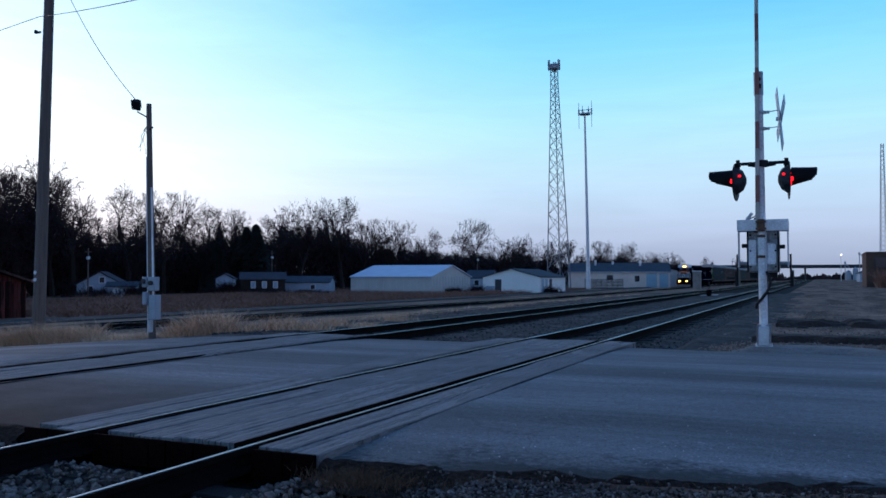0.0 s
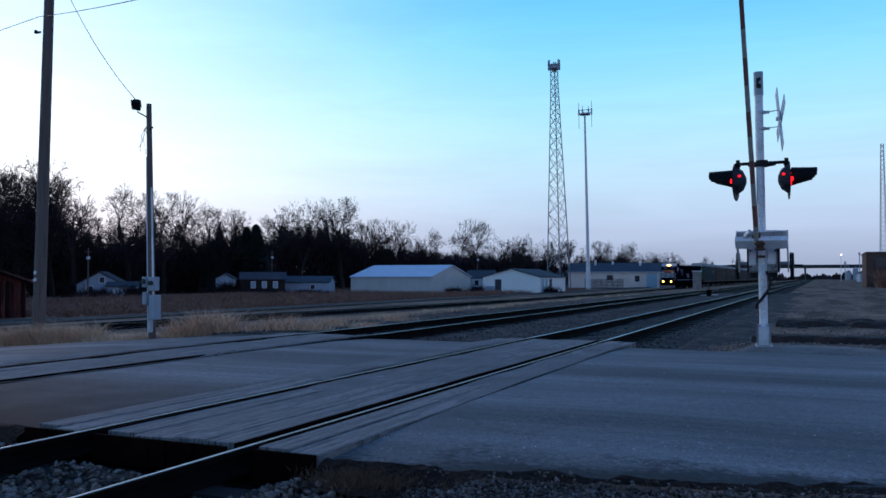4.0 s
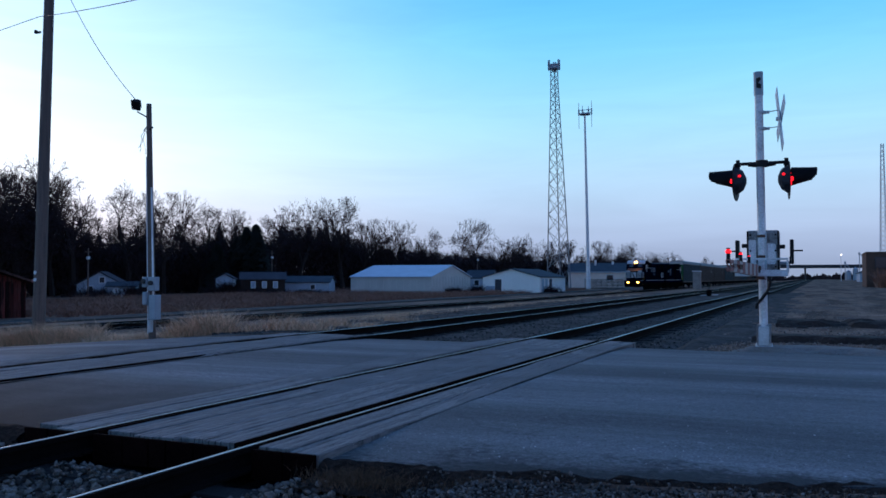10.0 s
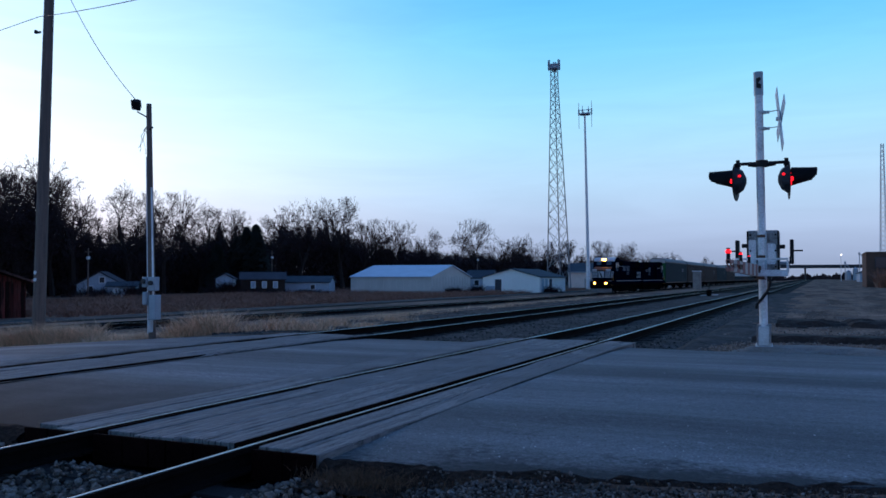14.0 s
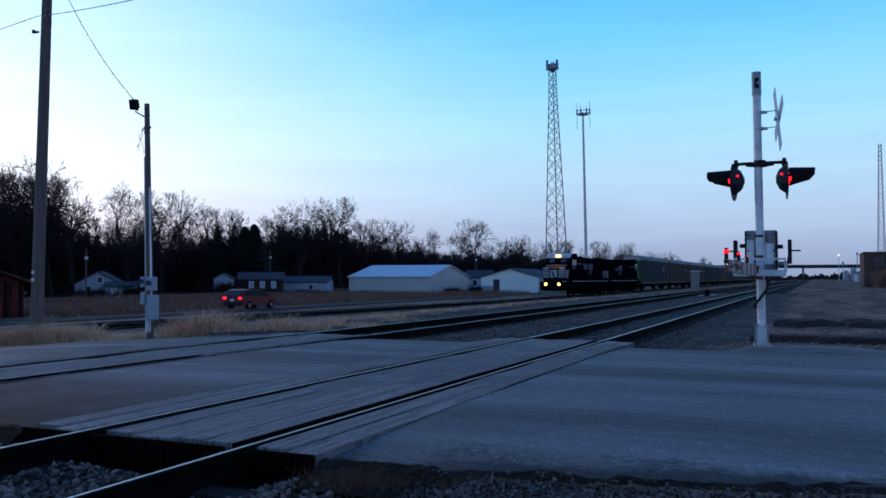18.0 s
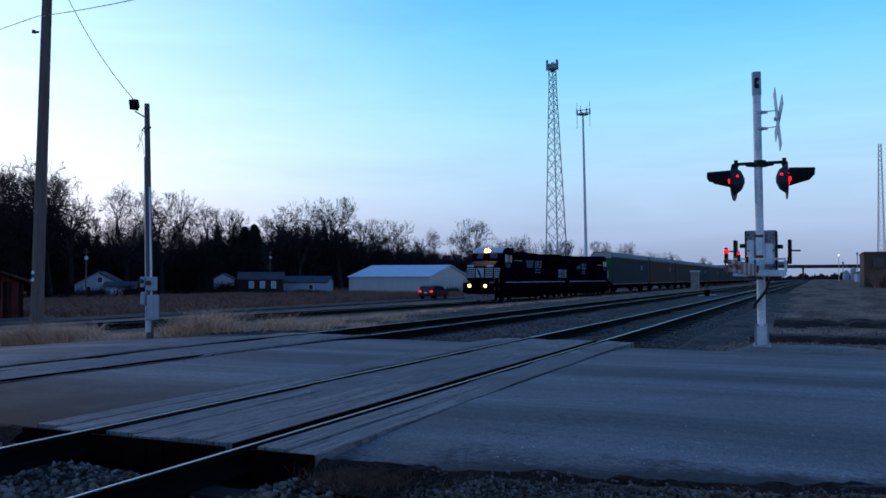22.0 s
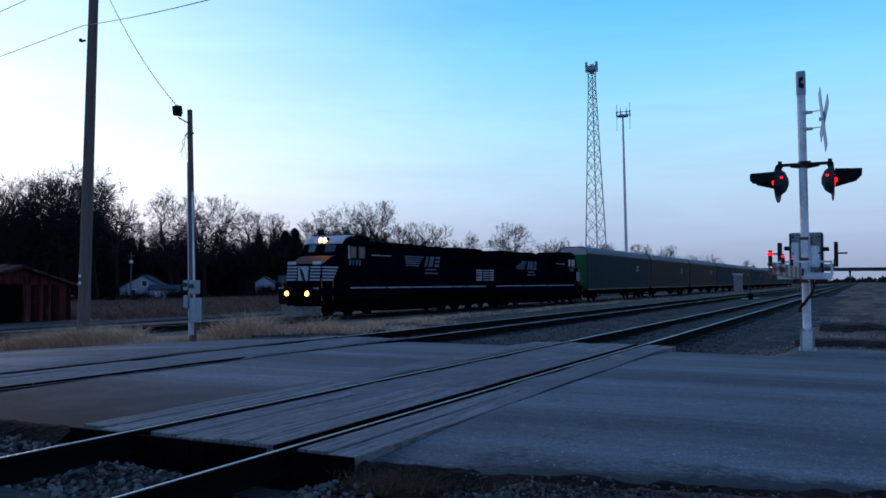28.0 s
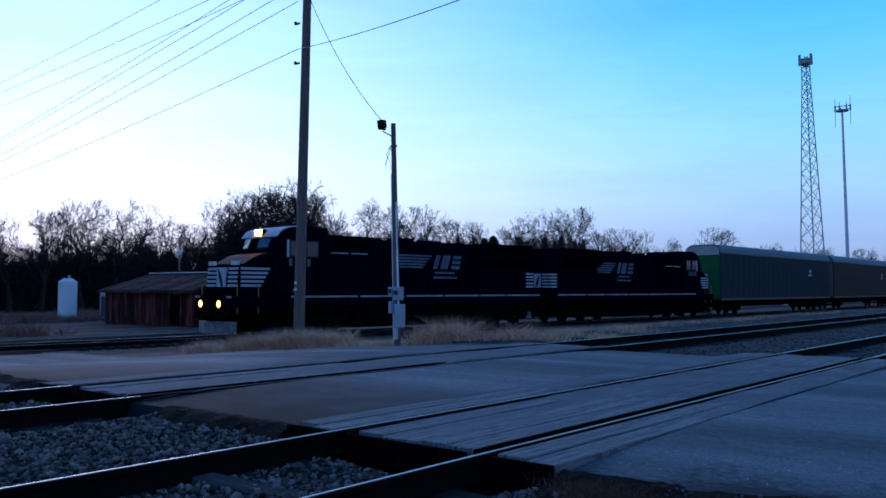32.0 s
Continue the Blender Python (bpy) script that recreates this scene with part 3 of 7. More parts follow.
heap("soil_bank_3", -24.0, -10.52, 4.45, 5.30, 0.10, bank_z(-0.05, -0.24, 5.15, 9), M["bank"], "brown crumbling soil along the asphalt edge")

# ---- the crossing signal with its gate ----
def ring_shape(bm, c, axis, r, depth, n=20):
    a = Vector(axis).normalized() * (depth / 2)
    rod(bm, Vector(c) - a, Vector(c) + a, r, n=n)
    return bm


SIG = pose(-0.85, 15.41, 0.0, 0, 0, 0)
signal = thing("crossing_signal", SIG, "silver railway crossing signal mast with lit red flashers and gate", "crossing signal")
lean = pose(0, 0, 0, 0, -0.5, 0)
bm = B()
rod(bm, (0, 0, 0.0), (0, 0, 4.69), 0.068, n=18)
part("mast", bm, M["silver"], signal, "silver painted round mast", lean, smooth=False)
bm = B()
for s in ((0.11, 0.11), (-0.11, 0.11), (-0.11, -0.11), (0.11, -0.11)):
    rod(bm, (s[0], s[1], -0.05), (s[0], s[1], 0.06), 0.022)
box(bm, (0, 0, 0.0), (0.27, 0.27, 0.03), 0.006)
box(bm, (0, 0, 0.18), (0.20, 0.20, 0.34), 0.02)
for k in range(4):
    a = math.pi / 2 * k + math.pi / 4
    box(bm, (0, 0, 0.2), (0.02, 0.30, 0.36), 0.004, m=pose(0, 0, 0, 0, 0, math.degrees(a)))
part("base_casting", bm, M["galvanised"], signal, "cast metal mast foot with bolts")
bm = B()
rod(bm, (0, 0, 4.30), (0, 0, 4.70), 0.078, n=18)
part("top_sleeve", bm, M["grey_box"], signal, "grey sleeve round the mast top", lean)
bm = B()
slab(bm, [(-0.03, 4.42), (0.045, 4.40), (0.05, 4.47), (0.0, 4.5), (0.05, 4.56), (0.03, 4.60), (-0.03, 4.58)], -0.083, -0.076, "y")
part("torn_sticker", bm, M["black"], signal, "torn black sticker", lean)
# crossbuck, facing along the road to the right
M["buck_white"] = material("weathered_white_board", (0.48, 0.56, 0.64), 0.6, var=0.2, scale=3, fine=20)
buck = part("crossbuck", ring_shape(B(), (0.25, 0, 3.87), (1, 0, 0), 0.035, 0.03), M["galvanised"], signal, "white crossbuck boards seen nearly edge-on")
for ang, off in ((-31, 0.0), (59, 0.022)):
    bm = B()
    box(bm, (0, 0, 0), (0.012, 0.21, 1.26 if ang < 0 else 0.98), 0.003)
    part("board", bm, M["buck_white"], buck, "white painted crossbuck board", pose(0.29 + off, -0.03, 3.87, ang, 0, 10.5))
for z in (3.72, 4.0):
    bm = B()
    rod(bm, (0.05, 0, z), (0.27, 0, z + 0.02), 0.008)
    box(bm, (0.09, 0, z), (0.09, 0.05, 0.045), 0.008)
    ring_shape(bm, (0, 0, z), (0, 0, 1), 0.082, 0.04)
    part("bracket", bm, M["galvanised"], signal)
# flasher crossarm and the two lamps
bm = B()
rod(bm, (-0.40, 0, 3.13), (0.40, 0, 3.13), 0.028)
ring_shape(bm, (0, 0, 3.12), (0, 0, 1), 0.10, 0.11)
for s in (-1, 1):
    rod(bm, (s * 0.08, 0, 3.10), (s * 0.22, 0, 3.12), 0.04)
    rod(bm, (s * 0.40, 0, 3.08), (s * 0.40, 0, 3.2), 0.022)
part("crossarm", bm, M["black"], signal, "dark crossarm")
M["lamp_case"] = material("dull_grey_casting", (0.032, 0.036, 0.046), 0.7, var=0.3, scale=6, fine=40)
for s in (-1, 1):
    lamp = part("flasher", ring_shape(B(), (0, 0.02, -0.02), (0, 1, 0), 0.325, 0.012, 28), M["black"], signal,
                "flasher with round background and long black hood", pose(s * 0.405, 0.0, 2.84, 0, 0, -s * 84))
    bm = B()
    rows_ = []
    for y_, r_, lo in ((0.03, 0.195, -38), (0.20, 0.19, -20), (0.40, 0.185, -2), (0.41, 0.185, 8), (0.43, 0.18, 10)):
        rows_.append([bm.verts.new((r_ * math.cos(radians(lo + (180 - 2 * lo) * k / 14)), y_ + 0.03 * math.sin(radians(lo + (180 - 2 * lo) * k / 14)), r_ * math.sin(radians(lo + (180 - 2 * lo) * k / 14)))) for k in range(15)])
    for a, b in zip(rows_, rows_[1:]):
        for k in range(14):
            bm.faces.new((a[k], a[k + 1], b[k + 1], b[k]))
    bmesh.ops.solidify(bm, geom=bm.faces[:], thickness=0.008)
    part("hood", bm, M["black"], lamp, "long black hood with a cut-away lower edge")
    part("lens", ring_shape(B(), (0, 0.04, 0), (0, 1, 0), 0.105, 0.03), M["red_lens"], lamp, "lit red lens")
    bm = B()
    rod(bm, (0, 0.014, 0), (0, -0.10, 0), 0.25, 0.17, n=10)
    rod(bm, (0, -0.10, 0), (0, -0.15, 0), 0.17, 0.06, n=10)
    part("lamp_case", bm, M["lamp_case"], lamp, "dull grey rear casting")
    bm = B()
    rod(bm, (0, -0.03, 0.18), (0, -0.03, 0.36), 0.02, n=8)
    ring_shape(bm, (0, -0.03, 0.27), (0, 0, 1), 0.034, 0.06, 8)
    part("hanger", bm, M["black"], lamp)
    part("latch", box(B(), (s * 0.20, -0.05, -0.14), (0.03, 0.05, 0.06), 0.008), M["black"], lamp)
    part("back_lens", ring_shape(B(), (s * 0.19, -0.075, 0.065), (s, -1, 0), 0.018, 0.03, 10), M["red_lens"], lamp, "small lit red indicator")
    bm = B()
    box(bm, (s * 0.215, 0.045, -0.02), (0.03, 0.055, 0.075), 0.01)
    box(bm, (s * 0.215, 0.030, -0.085), (0.03, 0.026, 0.07), 0.008)
    part("side_lens", bm, M["red_lens"], lamp, "lit red sighting slot")
# gate mechanism
M["rust"] = material("rusty_bracket", (0.15, 0.08, 0.06), 0.9, var=0.5, scale=12, fine=60, bump=0.3)
mech = part("gate_mechanism", box(B(), (0, 0.17, 1.62), (0.52, 0.34, 0.72), 0.03), M["zinc"], signal, "grey gate mechanism case clamped to the mast")
bm = B()
box(bm, (0.13, -0.012, 1.58), (0.16, 0.02, 0.36), 0.03)
box(bm, (-0.17, -0.012, 1.60), (0.12, 0.02, 0.44), 0.02)
part("cover", bm, M["silver"], mech)
for x in (-0.245, 0.245):
    part("case_flange", box(B(), (x, 0.0, 1.62), (0.03, 0.04, 0.70), 0.006), M["black"], mech, "dark flange of the case")
for x, z in ((-0.2, 1.9), (0.2, 1.9), (-0.2, 1.36), (0.2, 1.36), (0.2, 1.63), (-0.2, 1.63)):
    part("bolt", ring_shape(B(), (x, -0.02, z), (0, 1, 0), 0.016, 0.03, 8), M["rail_side"], mech)
part("vent_pipe", rod(B(), (0.05, -0.05, 1.32), (0.05, -0.05, 1.94), 0.016), M["galvanised"], mech)
part("hinge_arm", box(B(), (-0.30, 0.1, 1.72), (0.10, 0.05, 0.07), 0.01), M["black"], mech)
part("hinge_arm", box(B(), (0.30, 0.1, 1.70), (0.10, 0.05, 0.07), 0.01), M["black"], mech)
part("drive_box", box(B(), (0, 0.20, 1.22), (0.44, 0.20, 0.10), 0.01), M["black"], mech, "black drive box below the case")
for z in (1.53, 1.88):
    bm = B()
    ring_shape(bm, (-0.015, 0, z), (0, 0, 1), 0.085, 0.045, 16)
    box(bm, (-0.01, 0.05, z), (0.26, 0.06, 0.035), 0.006)
    part("clamp", bm, M["rust"], mech, "rusty clamp round the mast")
bm = B()
rod(bm, (-0.42, 0.17, 1.42), (0.42, 0.17, 1.42), 0.03)
part("main_shaft", bm, M["galvanised"], mech)
bm = B()
pts = [(0.06, -0.10, 1.28), (0.12, -0.13, 1.1), (0.08, -0.14, 0.95), (-0.02, -0.12, 0.82), (-0.10, -0.09, 0.72), (-0.11, -0.03, 0.66)]
for a, b in zip(pts, pts[1:]):
    rod(bm, a, b, 0.026, n=8)
part("cable", bm, M["black"], signal, "thick black cable hanging to the mast")

# the gate frame and arm turn together about the main shaft
gate = part("gate_arm_frame", B(), M["galvanised"], signal, "galvanised gate frame round the mechanism", pose(0, 0.17, 1.42))
for s in (-1, 1):
    bm = B()
    box(bm, (s * 0.395, -0.06, 0.34), (0.02, 0.20, 0.80), 0.004)
    part("side_plate", bm, M["galvanised"], gate)
bm = B()
box(bm, (0, -0.20, 0.66), (0.82, 0.05, 0.19), 0.004)
box(bm, (0, -0.17, 0.75), (0.82, 0.10, 0.012), 0.003)
part("front_bar", bm, M["silver"], gate, "grey cross bar")
bm = B()
box(bm, (-0.02, -0.245, 0.66), (0.12, 0.04, 0.21), 0.008)
for z in (0.60, 0.72):
    box(bm, (-0.02, -0.27, z), (0.17, 0.02, 0.035), 0.004)
part("arm_adapter", bm, M["rust"], gate, "rusty arm adapter with clamps")
bm = B()
box(bm, (0, 0.06, 0.62), (0.82, 0.03, 0.16), 0.004)
part("rear_bar", bm, M["silver"], gate)
for s in (-1, 1):
    bm = B()
    box(bm, (s * 0.43, 0.05, -0.12), (0.03, 0.12, 0.55), 0.006)
    box(bm, (s * 0.445, 0.20, -0.27), (0.06, 0.42, 0.26), 0.01)
    part("counterweight", bm, M["black"], gate, "dark counterweight arm")
for s in (-1, 1):
    part("weight_bolt", rod(B(), (s * 0.44, 0.22, -0.27), (s * 0.62, 0.22, -0.27), 0.014), M["black"], gate)
# the arm: a tapering striped boom that splays a little sideways
ARM_LEN = 5.45
M["arm_red"] = material("faded_red", (0.32, 0.14, 0.12), 0.7, var=0.3, spec=0.1)
M["arm_pale"] = material("grimy_cream_paint", (0.52, 0.46, 0.41), 0.7, var=0.3, spec=0.1)
arm = part("gate_arm", box(B(), (0, -0.02, 0.06), (0.13, 0.12, 0.26), 0.01), M["rust"], gate, "red and white striped gate arm with three lamps", pose(-0.075, -0.09, 0.60, 0, 0.5, 0))
for z in (-0.02, 0.13):
    bm = B()
    box(bm, (0, -0.085, z), (0.17, 0.02, 0.03), 0.004)
    for x_ in (-0.065, 0.065):
        ring_shape(bm, (x_, -0.10, z), (0, 1, 0), 0.014, 0.03, 6)
    part("butt_clamp", bm, M["rust"], arm, "rusty clamp with bolts")
part("shear_bracket", box(B(), (0, 0, 0), (0.05, 0.09, 0.15), 0.008), M["galvanised"], arm, "", pose(-0.14, -0.03, 0.21, 0, 38, 0))
part("bracket_rod", rod(B(), (-0.17, -0.03, 0.15), (0.0, -0.03, 0.24), 0.012, n=6), M["galvanised"], arm)
n_str = 12
for i in range(n_str):
    z0, z1 = ARM_LEN * i / n_str, ARM_LEN * (i + 1) / n_str
    w0, w1 = 0.13 - 0.05 * i / n_str, 0.13 - 0.05 * (i + 1) / n_str
    bm = B()
    hw = 0.030 - 0.012 * i / n_str
    for xx in (-hw, hw):
        for va, vb in ((-w0, -w0 + 0.035), (w0 * 0.4 - 0.035, w0 * 0.4)):
            slab(bm, [(va, z0), (vb, z0), (vb * w1 / w0, z1), (va * w1 / w0, z1)], xx - 0.005, xx + 0.005, "x")
        if i < 8:
            slab(bm, [(-w0, z0), (w0 * 0.4, z0), (w1 * 0.4, z1), (-w1, z1)], xx - 0.003, xx + 0.003, "x")
        else:
            rod(bm, (xx, -w0 + 0.02, z0), (xx, w1 * 0.4 - 0.02, z1), 0.008, n=5)
    for yy in (-w0, w0 * 0.4):
        box(bm, (0, yy, (z0 + z1) / 2), (hw * 2, 0.01, z1 - z0), 0.0)
    part("stripe", bm, M["arm_red"] if i % 2 else M["arm_pale"], arm)
for z, lift, rad in ((ARM_LEN - 0.04, 0.12, 0.030), (ARM_LEN * 0.66, 0.14, 0.022), (ARM_LEN * 0.36, 0.15, 0.014)):
    bm = B()
    box(bm, (0, lift / 2, z), (0.04, lift, 0.05), 0.01)
    box(bm, (0, lift + rad * 1.1, z), (rad * 1.3, 0.02, rad * 1.3), 0.006)
    al = part("arm_lamp", bm, M["black"], arm, "small arm lamp lit red")
    bm = B()
    bmesh.ops.create_uvsphere(bm, u_segments=12, v_segments=8, radius=rad, matrix=Matrix.Translation((0, lift, z)))
    part("lamp_lens", bm, M["red_lens"], al, "lit red lens")
# rows of seconds and degrees above level
GATE_FALL = [(0.0, 86), (1.2, 86), (1.6, 83), (2.0, 77), (2.5, 69), (3.0, 60.5), (3.5, 52), (4.5, 36.5), (5.5, 22), (6.0, 16.2), (6.6, 9.3), (7.0, 5.3), (7.5, 3.2), (8.0, 2), (9.0, 0.2), (10.0, 0), (32.0, 0)]

# ---- poles and wires ----
pole = thing("utility_pole", pose(-19.94, 17.14, surface(-19.94) - 0.3), "tall weathered wooden utility pole in dry grass", "utility pole")
bm = B()
rod(bm, (0, 0, 0), (0.05, 0.10, 13.2), 0.175, 0.12, n=18)
POLE_LEAN = pose(0, 0, 0, 0, 0.55, 0)
part("shaft", bm, M["wood_pole"], pole, "", POLE_LEAN, smooth=False)
for z in (2.05, 2.25):
    part("tag", ring_shape(B(), (0.04, -0.17, z), (0, 1, 0), 0.05, 0.02, 10), M["white"], pole, "small pale metal tag")
bm = B()
ring_shape(bm, (-0.16, -0.05, 2.02), (1, 0.3, 0), 0.05, 0.05, 10)
part("reflector", bm, M["arm_red"], pole, "small red reflector")
for z in (9.05, 10.3, 11.2, 12.0):
    bm = B()
    box(bm, (-0.16, -0.02, z), (0.20, 0.05, 0.06), 0.01)
    ring_shape(bm, (-0.26, -0.02, z + 0.03), (0, 0, 1), 0.045, 0.09, 10)
    part("insulator", bm, M["black"], pole, "dark insulator on a bracket")
bm = B()
box(bm, (0, 0, 12.5), (2.4, 0.10, 0.12), 0.01, m=pose(0, 0, 0, 0, 0, 30))
part("crossarm", bm, M["wood_pole"], pole, "wooden crossarm")

POST = pose(-14.13, 15.3, surface(-14.13) - 0.15)
post = thing("service_post", POST, "short wooden service post with meter boxes and floodlight", "utility pole")
bm = B()
rod(bm, (0, 0, 0), (-0.03, 0, 5.42), 0.085, 0.06, n=14)
LEANP = pose(0, 0, 0, 0, -1.6, 0) @ Matrix.Diagonal((1, 1, 1.03, 1))
part("shaft", bm, M["wood_pole"], post, "", LEANP)
bm = B()
rod(bm, (0.09, -0.05, 0.55), (0.07, -0.05, 3.5), 0.022, n=8)
rod(bm, (-0.07, -0.06, 0.2), (-0.065, -0.06, 4.2), 0.013, n=8)
part("conduit", bm, M["silver"], post, "pale metal conduit", LEANP)
for nm, c, s, lab in (("meter_box", (0.13, -0.12, 1.36), (0.22, 0.16, 0.32), "grey electric meter box"), ("meter_box", (-0.10, -0.12, 1.40), (0.14, 0.13, 0.24), "grey electric meter box"),
                      ("switch_box", (-0.09, -0.12, 1.02), (0.14, 0.12, 0.30), "grey switch box"), ("cabinet", (0.19, -0.14, 0.82), (0.22, 0.18, 0.57), "grey steel cabinet")):
    bx = part(nm, box(B(), c, s, 0.015), M["grey_box"], post, lab)
    if nm == "meter_box":
        part("meter_glass", ring_shape(B(), (c[0], c[1] - s[1] / 2 - 0.02, c[2] + 0.02), (0, 1, 0), 0.055, 0.06, 14), M["glass"], bx, "round glass meter")
    else:
        bm = B()
        box(bm, (c[0], c[1] - s[1] / 2 - 0.006, c[2]), (s[0] - 0.04, 0.012, s[2] - 0.04), 0.004)
        part("door", bm, M["grey_box"], bx)
bm = B()
rod(bm, (0.03, -0.10, 0.25), (0.05, -0.12, 0.52), 0.06, n=10)
part("elbow", bm, M["galvanised"], post)
for a, b, rr in (((-0.05, 0, 5.1), (-0.28, -0.12, 5.25), 0.015), ((-0.05, 0, 4.95), (-0.15, -0.06, 4.8), 0.012), ((-0.10, 0, 4.78), (0.12, -0.05, 4.86), 0.02)):
    part("bracket", rod(B(), a, b, rr), M["black"], post, "thin dark bracket", LEANP)
bm = B()
box(bm, (0, 0, 0), (0.24, 0.13, 0.28), 0.03)
box(bm, (0, -0.09, 0.0), (0.28, 0.06, 0.32), 0.02)
part("floodlight", bm, M["black"], post, "dark floodlight head", LEANP @ pose(-0.26, -0.14, 5.42, 38, 12, 20) @ Matrix.Diagonal((0.78, 0.78, 0.78, 1)))
bm = B()
rng = random.Random(4)
for k in range(4):
    a = Vector((-0.06 - 0.03 * k, -0.05, 4.85 - 0.05 * k))
    for j in range(5):
        b = a + Vector((rng.uniform(-0.08, 0.04), rng.uniform(-0.04, 0.04), -rng.uniform(0.05, 0.14)))
        rod(bm, a, b, 0.006, n=4)
        a = b
part("loose_wires", bm, M["wire"], post, "loose hanging wire ends", LEANP)


def cable(name, a, b, sag, label, r=0.010, n=14):
    """A wire that hangs between two places."""
    a, b = Vector(a), Vector(b)
    bm = B()
    d = (b - a).normalized()
    side = d.cross(Vector((0, 0, 1))).normalized()
    last = None
    for i in range(n + 1):
        f = i / n
        p = a.lerp(b, f) - Vector((0, 0, sag * 4 * f * (1 - f)))
        ring = [bm.verts.new(p + side * (r * math.cos(k * 1.2566)) + Vector((0, 0, r * math.sin(k * 1.2566)))) for k in range(5)]
        if last:
            for k in range(5):
                bm.faces.new((last[k], last[(k + 1) % 5], ring[(k + 1) % 5], ring[k]))
        last = ring
    return solo(name, bm, M["wire"], label, "wire", group="overhead wires")


cable("overhead_wire", (-19.9, 16.97, 8.5), (-84.1, 27.2, 7.9), 0.5, "thin dark overhead wire from the tall pole")
cable("overhead_wire", (-19.9, 16.97, 8.5), (-5.5, 9.45, 5.5), 0.12, "thin dark overhead wire from the tall pole")
cable("overhead_wire", (-5.5, 9.45, 5.5), (8.0, 2.4, 5.2), 0.2, "thin dark overhead wire above the road")
cable("overhead_wire", (-19.2, 16.8, 9.9), (-14.42, 14.95, 5.32), 0.30, "service wire from the pole to the floodlight")
for z, zz in ((12.2, 15.6), (11.15, 15.4), (10.65, 14.2), (11.2, 9.85), (10.85, 9.8), (10.3, 8.75), (9.8, 8.4)):
    cable("overhead_wire", (-19.5, 16.6, z), (-84.1, 27.1, zz), 0.4, "thin dark overhead wire from the tall pole")

# ---- the two radio towers ----
M["tower_steel"] = material("dull_tower_steel", (0.20, 0.21, 0.23), 0.7, metal=0.2, var=0.3, scale=0.5, fine=4)
TW = (-52.7, 183.4, surface(-53) - 0.1)
tower = thing("lattice_tower", pose(*TW, 0, -1.1, 12), "tall three-legged steel lattice radio tower with antennas", "radio tower")
HT, LEGS = 50.2, [(math.cos(radians(a)), math.sin(radians(a))) for a in (90, 210, 330)]


def half_w(z):
    return 0.95 + (3.0 - 0.95) * (1 - min(z, 46.0) / 46.0)


zs = [0.0]
while zs[-1] < HT - 0.5:
    zs.append(min(HT, zs[-1] + max(1.9, half_w(zs[-1]) * 1.55)))
for k in range(3):
    bm = B()
    last = None
    for a in zs:
        w = half_w(a)
        rr = 0.13 - 0.05 * a / HT
        ring = [bm.verts.new((LEGS[k][0] * w + rr * math.cos(q * 1.0472), LEGS[k][1] * w + rr * math.sin(q * 1.0472), a)) for q in range(6)]
        if last:
            for q in range(6):
                bm.faces.new((last[q], last[(q + 1) % 6], ring[(q + 1) % 6], ring[q]))
        last = ring
    part("leg", bm, M["tower_steel"], tower)
for k in range(3):
    j = (k + 1) % 3
    bm = B()
    for a, b in zip(zs, zs[1:]):
        p = lambda q, z: (LEGS[q][0] * half_w(z), LEGS[q][1] * half_w(z), z)
        rod(bm, p(k, a), p(j, b), 0.055, n=5, cap=False)
        rod(bm, p(j, a), p(k, b), 0.055, n=5, cap=False)
    part("face_bracing", bm, M["tower_steel"], tower)
bm = B()
for k in range(3):
    j = (k + 1) % 3
    a, b = Vector((LEGS[k][0] * 1.6, LEGS[k][1] * 1.6, HT - 0.6)), Vector((LEGS[j][0] * 1.6, LEGS[j][1] * 1.6, HT - 0.6))
    rod(bm, a, b, 0.07, n=6)
    rod(bm, a + Vector((0, 0, 0.8)), b + Vector((0, 0, 0.8)), 0.06, n=6)
part("antenna_mount", bm, M["tower_steel"], tower)
for k in range(3):
    for f in (0.15, 0.85):
        j = (k + 1) % 3
        a = Vector((LEGS[k][0], LEGS[k][1], 0)).lerp(Vector((LEGS[j][0], LEGS[j][1], 0)), f) * 1.65
        bm = B()
        box(bm, (a.x, a.y, HT + 0.1), (0.32, 0.32, 2.3), 0.04)
        part("antenna", bm, M["grey_box"], tower, "upright panel antenna")
bm = B()
box(bm, (0, 0, HT - 0.2), (2.0, 1.6, 1.3), 0.2)
part("antenna_equipment", bm, M["grey_box"], tower)

MP = (-48.1, 191.2, surface(-48) - 0.1)
mono = thing("antenna_monopole", pose(*MP, 0, -0.5, 0), "slender pale steel monopole with an antenna ring", "radio tower")
bm = B()
rod(bm, (0, 0, 6.0), (-0.3, 0, 40.5), 0.40, 0.21, n=14)
rod(bm, (0, 0, 0), (0, 0, 6.0), 0.52, 0.44, n=14)
part("pole", bm, M["silver"], mono)
bm = B()
ring_shape(bm, (-0.3, 0, 40.3), (0, 0, 1), 1.3, 0.25, 14)
rod(bm, (-1.9, 0, 40.6), (1.3, 0, 40.6), 0.08)
rod(bm, (-1.9, 0, 41.3), (1.3, 0, 41.3), 0.08)
rod(bm, (-0.3, -1.6, 40.6), (-0.3, 1.6, 40.6), 0.08)
part("antenna_platform", bm, M["grey_box"], mono)
for x, z0, z1 in ((-1.75, 37.0, 43.2), (1.25, 37.3, 43.4), (-0.9, 40, 42.4), (0.5, 40, 42.2)):
    bm = B()
    rod(bm, (x, 0.3, z0), (x, 0.3, z1), 0.06, n=5)
    box(bm, (x, 0.3, 40.9), (0.3, 0.25, 1.4), 0.04)
    part("whip_antenna", bm, M["grey_box"], mono)

